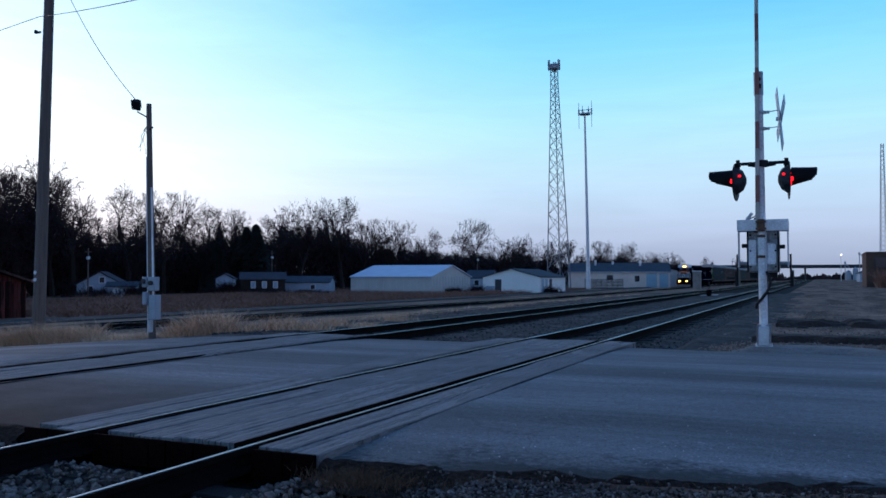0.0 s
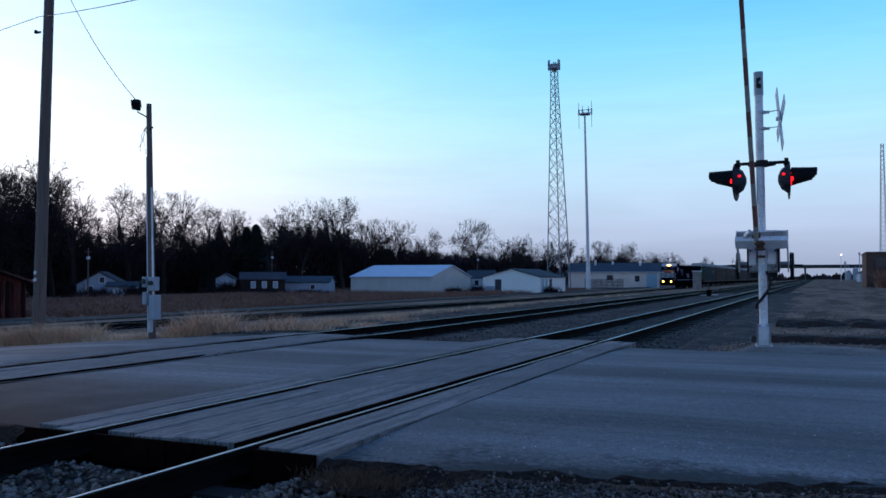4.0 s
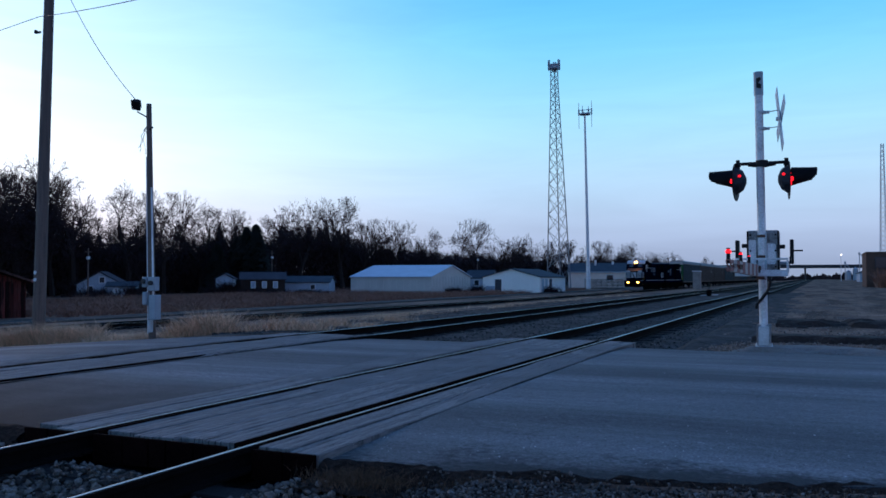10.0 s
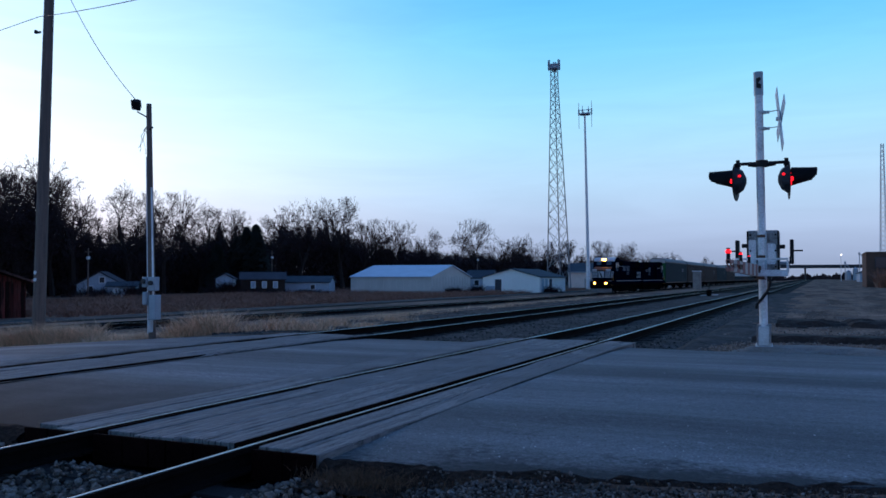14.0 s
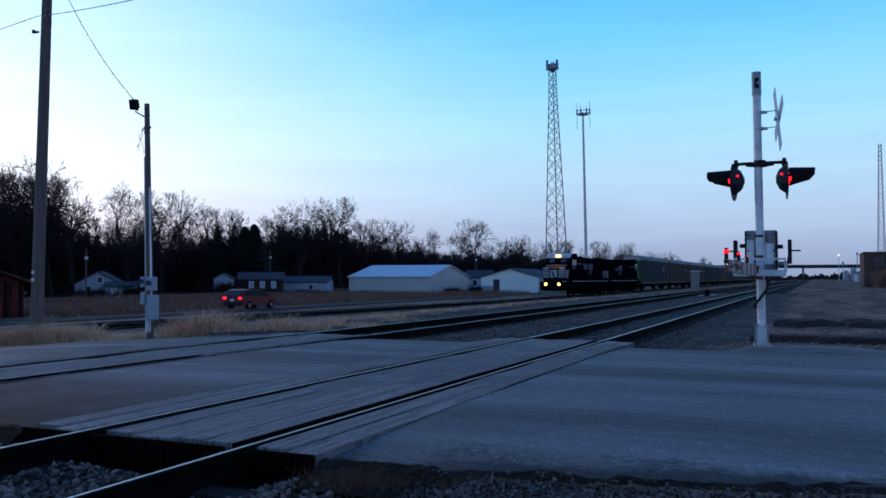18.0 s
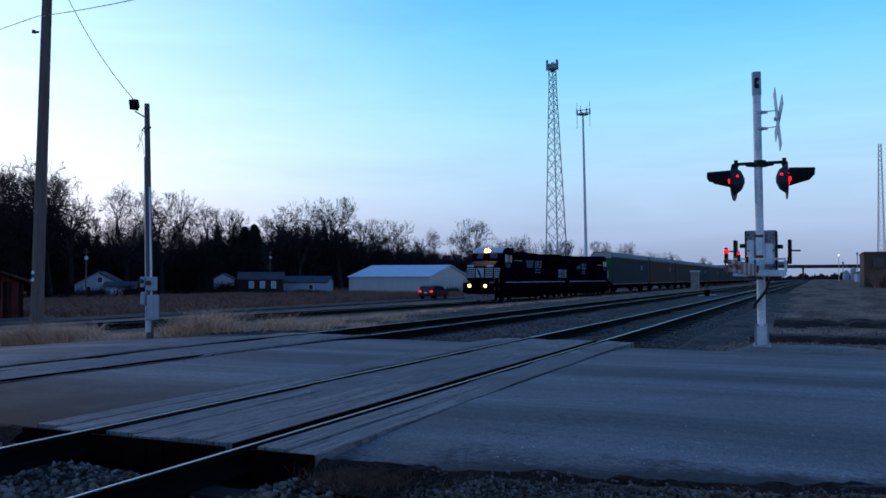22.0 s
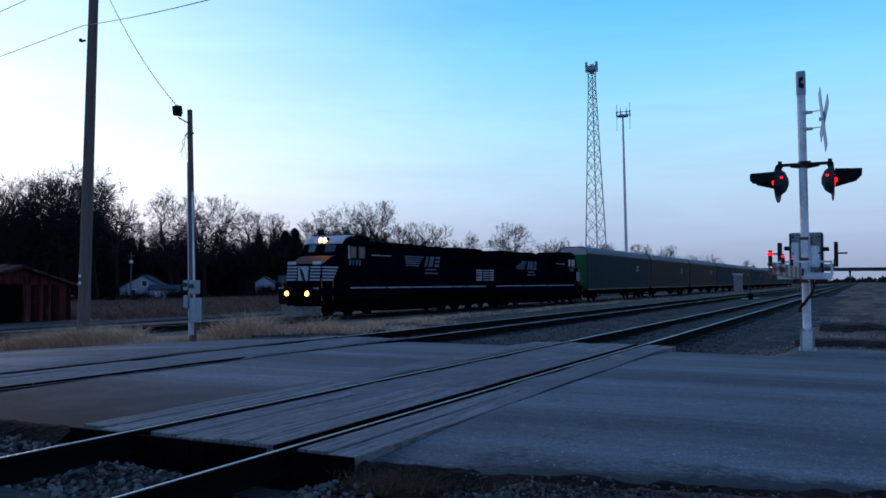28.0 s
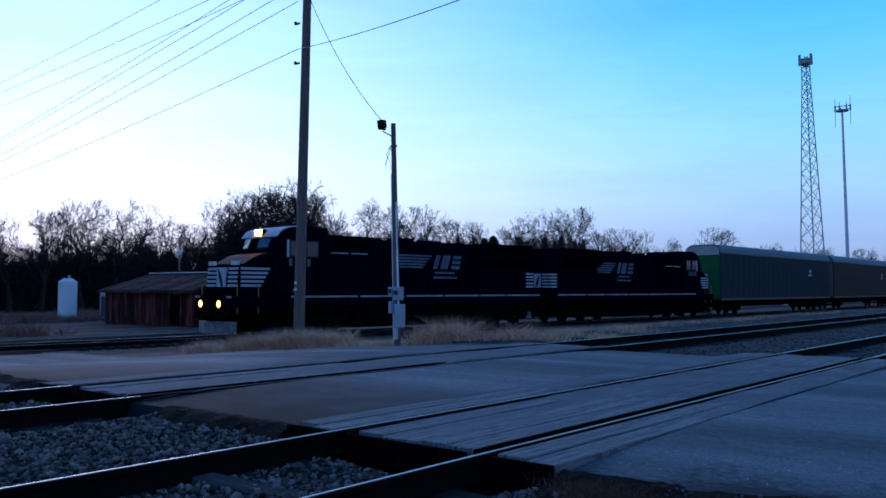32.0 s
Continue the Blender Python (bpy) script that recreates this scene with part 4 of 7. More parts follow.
# ---- buildings ----
M["metal_wall"] = material("painted_metal_wall", (0.56, 0.51, 0.47), 0.6, var=0.15, scale=0.5, fine=6)
M["metal_roof"] = material("metal_roof", (0.50, 0.55, 0.64), 0.5, metal=0.1, var=0.15, scale=0.5, fine=6)
M["white_wall"] = material("white_metal_wall", (0.86, 0.83, 0.78), 0.6, var=0.1, scale=0.5, fine=6)
M["blue_wall"] = material("pale_blue_wall", (0.34, 0.45, 0.52), 0.6, var=0.12, scale=0.5, fine=6)
M["tan_wall"] = material("tan_wall", (0.82, 0.62, 0.53), 0.8, var=0.15, scale=0.4, fine=5)
M["slate_roof"] = material("blue_grey_roof", (0.060, 0.078, 0.092), 0.95, spec=0.1, var=0.2, scale=0.5, fine=6)
M["dark_roof"] = material("dark_roof", (0.06, 0.06, 0.07), 0.8, var=0.3, scale=0.6, fine=6)
M["red_wall"] = material("weathered_red_boards", (0.075, 0.014, 0.013), 0.95, spec=0.05, var=0.5, scale=0.8, fine=9, bump=0.4, tint=(0.08, 0.035, 0.03), stretch=(3, 3, 0.4))
M["rust_roof"] = pieces(material("rusted_sheet_roof", (0.10, 0.050, 0.042), 0.95, spec=0.05, var=0.5, scale=1.1, fine=8, bump=0.5, tint=(0.022, 0.017, 0.017), stretch=(2, 0.5, 1)), 0.5)
M["brick_wall"] = material("brown_brick", (0.105, 0.060, 0.045), 0.9, var=0.25, scale=0.6, fine=9, bump=0.3)
M["dark_boards"] = material("dark_brown_boards", (0.035, 0.022, 0.018), 0.9, var=0.4, scale=0.8, fine=8)
M["house_wall"] = material("white_clapboard", (0.36, 0.41, 0.48), 0.7, var=0.15, scale=0.6, fine=6)


def gable_house(name, m, w, d, h, rise, wall, roof, label, cat="building", over=0.25, ridge="x", doors=(), windows=(), ribs=0.0):
    """w along local x, d along local y, front at -y; the ridge runs along x or y. doors, windows: (face, along, sill, width, height, material)."""
    t = thing(name, m, label, cat)
    bm = B()
    if ridge == "x":
        slab(bm, [(-d / 2, 0), (d / 2, 0), (d / 2, h), (0, h + rise), (-d / 2, h)], -w / 2, w / 2, "x")
    else:
        slab(bm, [(-w / 2, 0), (w / 2, 0), (w / 2, h), (0, h + rise), (-w / 2, h)], -d / 2, d / 2, "y")
    wl_ = part("wall", bm, wall, t)
    for s in (-1, 1):
        bm = B()
        if ridge == "x":
            a, b, e = (s * (d / 2 + over), h - rise * over / (d / 2)), (0, h + rise), w / 2 + over
            slab(bm, [(a[0], a[1] + 0.02), (b[0], b[1] + 0.02), (b[0], b[1] + 0.16), (a[0], a[1] + 0.16)], -e, e, "x")
        else:
            a, b, e = (s * (w / 2 + over), h - rise * over / (w / 2)), (0, h + rise), d / 2 + over
            slab(bm, [(a[0], a[1] + 0.02), (b[0], b[1] + 0.02), (b[0], b[1] + 0.16), (a[0], a[1] + 0.16)], -e, e, "y")
        part("roof", bm, roof, t)
    if ribs:
        rib = finish(box(B(), (0, 0, h / 2), (0.05, 0.05, h), 0), "wall_rib", wall)
        n = int(w / ribs)
        for i in range(n + 1):
            part("wall_rib", rib, None, t, m=pose(-w / 2 + w * i / n, -d / 2 - 0.005, 0))
        n2 = int(d / ribs)
        for i in range(1, n2 + 1):
            part("wall_rib", rib, None, t, m=pose(w / 2 + 0.005, -d / 2 + d * i / n2, 0))
    for nm, items in (("door", doors), ("window", windows)):
        for face, u, z, ww, hh, mt in items:
            bm = B()
            if face == "f":
                c, s, f = (u, -d / 2 - 0.03, z + hh / 2), (ww, 0.06, hh), (ww + 0.2, 0.05, hh + 0.2)
            else:
                c, s, f = (w / 2 + 0.03, u, z + hh / 2), (0.06, ww, hh), (0.05, ww + 0.2, hh + 0.2)
            fr = part(nm, box(B(), c, f, 0.01), M["white"] if nm == "window" else wall, t)
            part("pane" if nm == "window" else "leaf", box(bm, (c[0] + (0.02 if face != "f" else 0), c[1] - (0.02 if face == "f" else 0), c[2]), s, 0.005), mt, fr)
    return t


def at_ground(x, y, turn=0.0, dz=0.0):
    return pose(x, y, surface(x) - 0.12 + dz, 0, 0, turn)


gable_house("metal_building", at_ground(-64.6, 133.0, 0), 14.8, 17.0, 2.75, 1.95, M["metal_wall"], M["metal_roof"], "long grey sheet-metal storage building with pale roof", ridge="x", ribs=1.2)
gable_house("white_building", at_ground(-46.0, 139.1, 0), 9.8, 15.0, 2.65, 1.3, M["white_wall"], M["slate_roof"], "white sheet-metal building with a dark gable roof", ridge="y", ribs=1.5,
            doors=[("f", -2.2, 0, 1.1, 2.3, M["dark_roof"]), ("f", -3.6, 0.1, 1.6, 1.1, M["house_wall"]), ("s", -6.0, 0, 1.4, 2.4, M["blue_wall"]), ("s", -4.0, 0, 1.4, 2.4, M["blue_wall"]), ("s", -1.6, 0, 1.4, 2.4, M["dark_roof"])])
tan = gable_house("tan_building", at_ground(-48.2, 224.0, 12), 25.5, 15.0, 4.05, 2.3, M["tan_wall"], M["slate_roof"], "long low tan building with a blue-grey roof and steel doors", ridge="x",
                  doors=[("f", 8.2, 0, 2.6, 3.6, M["blue_wall"]), ("f", 11.2, 0, 2.2, 3.6, M["blue_wall"])],
                  windows=[("f", -2.2, 2.0, 1.6, 1.3, M["glass"]), ("f", 4.6, 1.6, 1.2, 1.5, M["glass"])])
part("eave_trim", box(B(), (0, -7.85, 4.0), (26.2, 0.12, 0.22), 0.02), M["white_dirty"], tan, "pale eave trim")
for x_, y_, h_ in ((-6.0, -2.0, 1.0), (-1.5, -1.2, 0.7), (5.5, -2.4, 0.9)):
    part("roof_vent", rod(B(), (x_, y_, 5.2), (x_, y_, 6.2 + h_), 0.28, n=10), M["silver"], tan, "pale round roof vent")
yard = thing("wire_fence", at_ground(-45.6, 196.0, 12), "dark wire-mesh fence round the mast compound", "fence")
for i in range(8):
    part("post", rod(B(), (-4.4 + 1.25 * i, 0, 0), (-4.4 + 1.25 * i, 0, 2.3), 0.05, n=6), M["black"], yard)
for i in range(7):
    bm = B()
    for k in range(9):
        rod(bm, (-4.35 + 1.25 * i + 0.13 * k, 0, 0.1), (-4.35 + 1.25 * i + 0.13 * k, 0, 2.2), 0.028, n=4)
    for z in (0.12, 0.8, 1.5, 2.2):
        rod(bm, (-4.4 + 1.25 * i, 0, z), (-3.15 + 1.25 * i, 0, z), 0.03, n=4)
    part("mesh_panel", bm, M["black"], yard)
gable_house("grey_warehouse", at_ground(-44, 240, -30), 18, 14, 3.6, 1.2, M["metal_wall"], M["slate_roof"], "low grey metal warehouse behind the track", ridge="x", doors=[("f", 2, 0, 3, 3, M["grey_box"])])
gable_house("white_house", at_ground(-89, 87, 36), 5.7, 6.0, 1.75, 1.6, M["house_wall"], M["dark_roof"], "small white gabled house before the woods", "house", ridge="y",
            windows=[("f", -1.2, 0.6, 0.7, 0.9, M["glass"]), ("f", 1.2, 0.6, 0.7, 0.9, M["glass"]), ("f", 0.3, 2.0, 0.6, 0.7, M["glass"])])
gable_house("low_white_garage", at_ground(-84.0, 85.5, 36), 3.6, 3.0, 1.5, 0.5, M["house_wall"], M["slate_roof"], "low white garage before the small house", "garage", ridge="x", doors=[("f", 0, 0, 2.2, 1.25, M["white"])])
gable_house("low_white_shed", at_ground(-77.5, 120.5, 20), 7.4, 5.0, 1.9, 0.9, M["house_wall"], M["slate_roof"], "low pale shed before the woods", "shed", ridge="x", windows=[("f", 1.0, 0.8, 0.7, 0.7, M["glass"])])
gable_house("garden_shed", at_ground(-83.1, 105.6, 30), 2.6, 3.0, 2.5, 0.7, M["house_wall"], M["dark_roof"], "small white garden shed with a dark roof", "shed", ridge="y", doors=[("f", 0.3, 0, 0.9, 1.9, M["grey_box"])])
gable_house("brown_house", at_ground(-80.8, 111.9, 36), 6.8, 4.6, 2.4, 1.0, M["dark_boards"], M["dark_roof"], "low brown house with three pale windows", "house", ridge="x",
            windows=[("f", -1.5, 1.1, 0.55, 0.9, M["house_wall"]), ("f", 0.2, 1.1, 0.55, 0.9, M["house_wall"]), ("f", 1.9, 1.1, 0.55, 0.9, M["house_wall"])])
gable_house("small_white_house", at_ground(-68, 175, 0), 6.0, 6.0, 2.6, 1.6, M["house_wall"], M["slate_roof"], "small white house between two metal buildings", "house", ridge="x", windows=[("f", 0, 1, 1, 1.1, M["glass"])])
# both doors are near-black panels that paint the dark inside of open doorways
shed = gable_house("red_shed", at_ground(-51.1, 34.6, 0), 10.6, 7.6, 2.30, 1.08, M["red_wall"], M["rust_roof"], "weathered red wooden railway shed with rusted tin roof", "shed", over=0.45, ridge="x",
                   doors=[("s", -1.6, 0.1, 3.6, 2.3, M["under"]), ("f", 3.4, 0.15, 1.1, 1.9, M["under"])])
for c in [(5.1, -3.4 + 1.7 * i) for i in range(5)] + [(-4.9 + 2.4 * i, -3.7) for i in range(4)]:
    part("pier", box(B(), (*c, -0.3), (0.35, 0.35, 0.7), 0.02), M["dark_roof"], shed, "dark foundation pier")
rngb = random.Random(9)
M["red_board"] = soil_spots(pieces(M["red_wall"], 0.85), (0.012, 0.008, 0.008), (4.0, 4.0, 0.5), 0.48, 0.58, 0.85)
soil_spots(M["red_board"], (0.17, 0.10, 0.085), (3.0, 3.0, 0.6), 0.58, 0.66, 0.6)
soil_spots(M["rust_roof"], (0.012, 0.010, 0.010), (0.8, 1.6, 1), 0.50, 0.60, 0.8)
for i in range(34):
    hgt = rngb.uniform(2.1, 2.35)
    part("board", box(B(), (-5.15 + 0.31 * i, -3.815, 2.33 - hgt / 2), (0.285, 0.02, hgt), 0.0), M["red_board"], shed)
for i in range(12):
    y = 0.4 + 0.29 * i
    part("board", box(B(), (5.315, y, 1.2), (0.02, 0.265, 2.3), 0.0), M["red_board"], shed)
bm = B()
box(bm, (-1.6, 0, 3.62), (8.2, 0.5, 0.06), 0.01)
part("ridge_cap", bm, M["silver"], shed, "pale metal ridge cap")
for i in range(9):
    for s in (-1, 1):
        sl = math.degrees(math.atan2(1.08, 3.8))
        part("roof_sheet", box(B(), (0, 0, 0), (1.3, 4.28 + rngb.uniform(-0.15, 0.25), 0.03), 0.0), M["rust_roof"], shed, "", pose(-5.0 + 1.25 * i, s * 2.02, 2.985 + 0.025 * (i % 2), -s * sl, 0, rngb.uniform(-0.6, 0.6)))

tank = thing("storage_tank", at_ground(-65.7, 32.7), "upright white cylindrical storage tank", "tank")
bm = B()
rod(bm, (0, 0, 0.05), (0, 0, 3.05), 0.70, n=24)
rod(bm, (0, 0, 3.05), (0, 0, 3.32), 0.70, 0.32, n=24)
part("shell", bm, M["white"], tank)
bm = B()
rod(bm, (0.2, 0, 3.25), (0.2, 0, 3.56), 0.12)
part("valve", bm, M["grey_box"], tank)
cab2 = thing("pump_cabinet", at_ground(-64.0, 35.0), "narrow grey pump cabinet beside the tank", "cabinet")
part("case", box(B(), (0, 0, 1.1), (0.9, 0.6, 2.2), 0.04), M["grey_box"], cab2)
part("door", box(B(), (0.1, -0.32, 1.1), (0.6, 0.04, 1.6), 0.02), M["dark_roof"], cab2)

relay = thing("relay_cabinet", at_ground(-12.4, 98.5), "pale grey trackside relay cabinet", "cabinet")
M["relay_paint"] = material("stained_relay_paint", (0.27, 0.23, 0.21), 0.8, var=0.4, scale=2, fine=12)
part("case", box(B(), (0, 0, 1.08), (0.82, 0.95, 1.96), 0.04), M["relay_paint"], relay)
part("roof", box(B(), (0, 0, 2.10), (0.96, 1.1, 0.10), 0.03), M["silver"], relay)
part("door", box(B(), (0, -0.49, 1.08), (0.62, 0.03, 1.7), 0.01), M["relay_paint"], relay)
switch = thing("switch_stand", at_ground(-7.0, 62.0, 0, -0.1), "low dark railway switch stand beside the rails", "switch stand")
part("stand", box(B(), (0, 0, 0.3), (0.3, 0.35, 0.5), 0.05), M["under"], switch)
bm = B()
rod(bm, (0, 0, 0.4), (0, 0, 1.0), 0.03)
box(bm, (0, 0, 1.0), (0.04, 0.34, 0.28), 0.01)
part("target", bm, M["needle"], switch, "dark green target")
bm = B()
rod(bm, (-0.6, 0, 0.15), (0.6, 0.2, 0.2), 0.03)
part("lever", bm, M["white_dirty"], switch)

# right-hand side, far down the line
brick = thing("brick_building", pose(10.6, 131.0, -0.1, 0, 0, 0), "flat-roofed brown brick railway building", "building")
bw = part("wall", box(B(), (0, 3, 2.3), (9.2, 12.0, 4.6), 0.02), M["brick_wall"], brick)
part("parapet", box(B(), (0, 3, 4.68), (9.3, 12.1, 0.22), 0.03), M["brick_wall"], brick)
for x, y in ((-2.8, -3.03), (0.8, -3.03)):
    fr = part("window", box(B(), (x, y, 3.3), (1.5, 0.08, 1.5), 0.02), M["dark_roof"], brick)
    part("pane", box(B(), (x, y - 0.03, 3.3), (1.3, 0.05, 1.3), 0.0), M["glass"], fr)
part("door", box(B(), (2.8, -3.04, 1.1), (1.1, 0.08, 2.2), 0.02), M["dark_roof"], brick)

rt = thing("lattice_mast", pose(25.6, 402, 0, 0, 0, 8), "thin far lattice radio mast", "radio tower")
bm = B()
for sx, sy in ((-1, -1), (1, -1), (1, 1), (-1, 1)):
    rod(bm, (sx * 1.5, sy * 1.5, 0), (sx * 0.5, sy * 0.5, 58), 0.14, n=5)
part("leg", bm, M["galvanised"], rt)
bm = B()
for i in range(29):
    a, b = i * 2.0, i * 2.0 + 2.0
    ha, hb = 1.5 - a / 58, 1.5 - b / 58
    for q in ((-1, -1, 1, -1), (1, -1, 1, 1), (1, 1, -1, 1), (-1, 1, -1, -1)):
        rod(bm, (q[0] * ha, q[1] * ha, a), (q[2] * hb, q[3] * hb, b), 0.08, n=4, cap=False)
part("bracing", bm, M["galvanised"], rt)

M["concrete"] = material("sooty_concrete", (0.05, 0.055, 0.065), 0.9, var=0.3, scale=0.3, fine=4)
bridge = thing("road_overpass", pose(-30, 640, 0, 0, 0, 0), "far road overpass across the railway", "bridge", kind="structure")
part("deck", box(B(), (0, 0, 8.6), (260, 12, 1.5), 0.1), M["concrete"], bridge)
part("parapet", box(B(), (0, -6.1, 9.7), (260, 0.3, 0.9), 0.05), M["concrete"], bridge)
bm = B()
for x in (-90, -55, -20, 22, 60):
    for y in (-4, 0, 4):
        rod(bm, (x, y, -1.5), (x, y, 7.9), 0.6, n=10)
    box(bm, (x, 0, 7.5), (1.4, 11.5, 0.9), 0.05)
part("pier", bm, M["concrete"], bridge)

slamp = thing("street_lamp", pose(7.5, 330, 0), "lit street lamp on a tall pole", "street lamp")
part("pole", rod(B(), (0, 0, -0.1), (0, 0, 9.0), 0.11, 0.07), M["galvanised"], slamp)
bm = B()
bmesh.ops.create_uvsphere(bm, u_segments=12, v_segments=8, radius=0.17, matrix=Matrix.Translation((0, 0, 9.2)))
part("lamp", bm, M["street_lens"], slamp, "glowing pale lamp")

elev = thing("grain_elevator", pose(17, 470, 0), "far grain elevator with small bins and thin legs", "grain elevator")
for i, (x_, h_) in enumerate(((-3.0, 4.2), (0.2, 5.6), (6.5, 4.6), (9.5, 3.6))):
    bm = B()
    rod(bm, (x_, 0, 0), (x_, 0, h_), 1.35, n=16)
    rod(bm, (x_, 0, h_), (x_, 0, h_ + 0.9), 1.35, 0.2, n=16)
    part("silo", bm, M["grey_box"], elev)
for x_, h_ in ((-4.5, 9.0), (2.0, 13.5), (4.2, 11.0), (8.0, 10.0), (11.5, 7.5)):
    bm = B()
    rod(bm, (x_, -1, 0), (x_, -1, h_), 0.22, n=6)
    rod(bm, (x_, -1, h_ - 0.4), (x_ + 2.6, -1, h_ - 3.4), 0.14, n=6)
    box(bm, (x_, -1, h_ - 0.3), (0.9, 0.9, 1.1), 0.1)
    part("elevator_leg", bm, M["grey_box"], elev)
gable_house("far_white_shed", pose(14.5, 290, -0.1, 0, 0, 8), 6.5, 5.0, 2.6, 1.3, M["house_wall"], M["slate_roof"], "small white shed far along the railway", "shed", ridge="y", doors=[("f", 0, 0, 1.6, 2.0, M["grey_box"])])
for x, y, h in ((-90.5, 128, 7.6), (-86.6, 82, 6.5), (-70.2, 178, 8.0), (-61.5, 40, 6.8)):
    lp = thing("yard_light_pole", at_ground(x, y), "thin wooden pole with a small yard light", "utility pole", "far poles")
    part("shaft", rod(B(), (0, 0, 0), (0, 0, h), 0.12, 0.08), M["wood_pole"], lp)
    part("crossarm", box(B(), (0, 0, h - 0.5), (1.2, 0.08, 0.09), 0.01), M["wood_pole"], lp)
    part("lamp_head", box(B(), (0.2, -0.2, h - 1.3), (0.35, 0.4, 0.4), 0.05), M["silver"], lp, "pale lamp head")

# ---- the train ----
AX = 0.53


def wheel_meshes(r):
    bm = B()
    for s in (-1, 1):
        rod(bm, (s * 0.69, 0, 0), (s * 0.80, 0, 0), r, n=24)
        rod(bm, (s * 0.64, 0, 0), (s * 0.69, 0, 0), r + 0.03, n=24)
    rod(bm, (-0.95, 0, 0), (0.95, 0, 0), 0.09, n=10)
    for k in range(8):
        a = k * math.pi / 4
        for s in (-1, 1):
            box(bm, (s * 0.81, math.cos(a) * r * 0.6, math.sin(a) * r * 0.6), (0.02, 0.08, 0.08), 0)
    return finish(bm, "wheelset", M["under"])


WHEEL = wheel_meshes(AX)
WHEEL_S = wheel_meshes(0.42)
M["mark_paint"] = material("dusty_mark_paint", (0.13, 0.145, 0.175), 0.8, spec=0.05, var=0.45, scale=1.5, fine=14)
M["windscreen"] = material("windscreen_glass", (0.02, 0.024, 0.03), 0.06, var=0.1, scale=3, spec=0.9)
M["stripe"] = material("white_stripe_paint", (0.42, 0.43, 0.46), 0.7, spec=0.1, var=0.2, scale=2, fine=18)
M["sill_white"] = material("dirty_white_sill", (0.30, 0.31, 0.34), 0.7, spec=0.1, var=0.45, scale=1.2, fine=9)
M["nose_brown"] = material("brown_nose_top", (0.07, 0.045, 0.032), 0.7, var=0.3, scale=2)
M["plow"] = material("chipped_grey_plow", (0.17, 0.165, 0.165), 0.7, var=0.6, scale=2.5, fine=12, bump=0.2, tint=(0.06, 0.05, 0.05))
M["yellow"] = material("yellow_handrail", (0.42, 0.20, 0.04), 0.5, var=0.2)


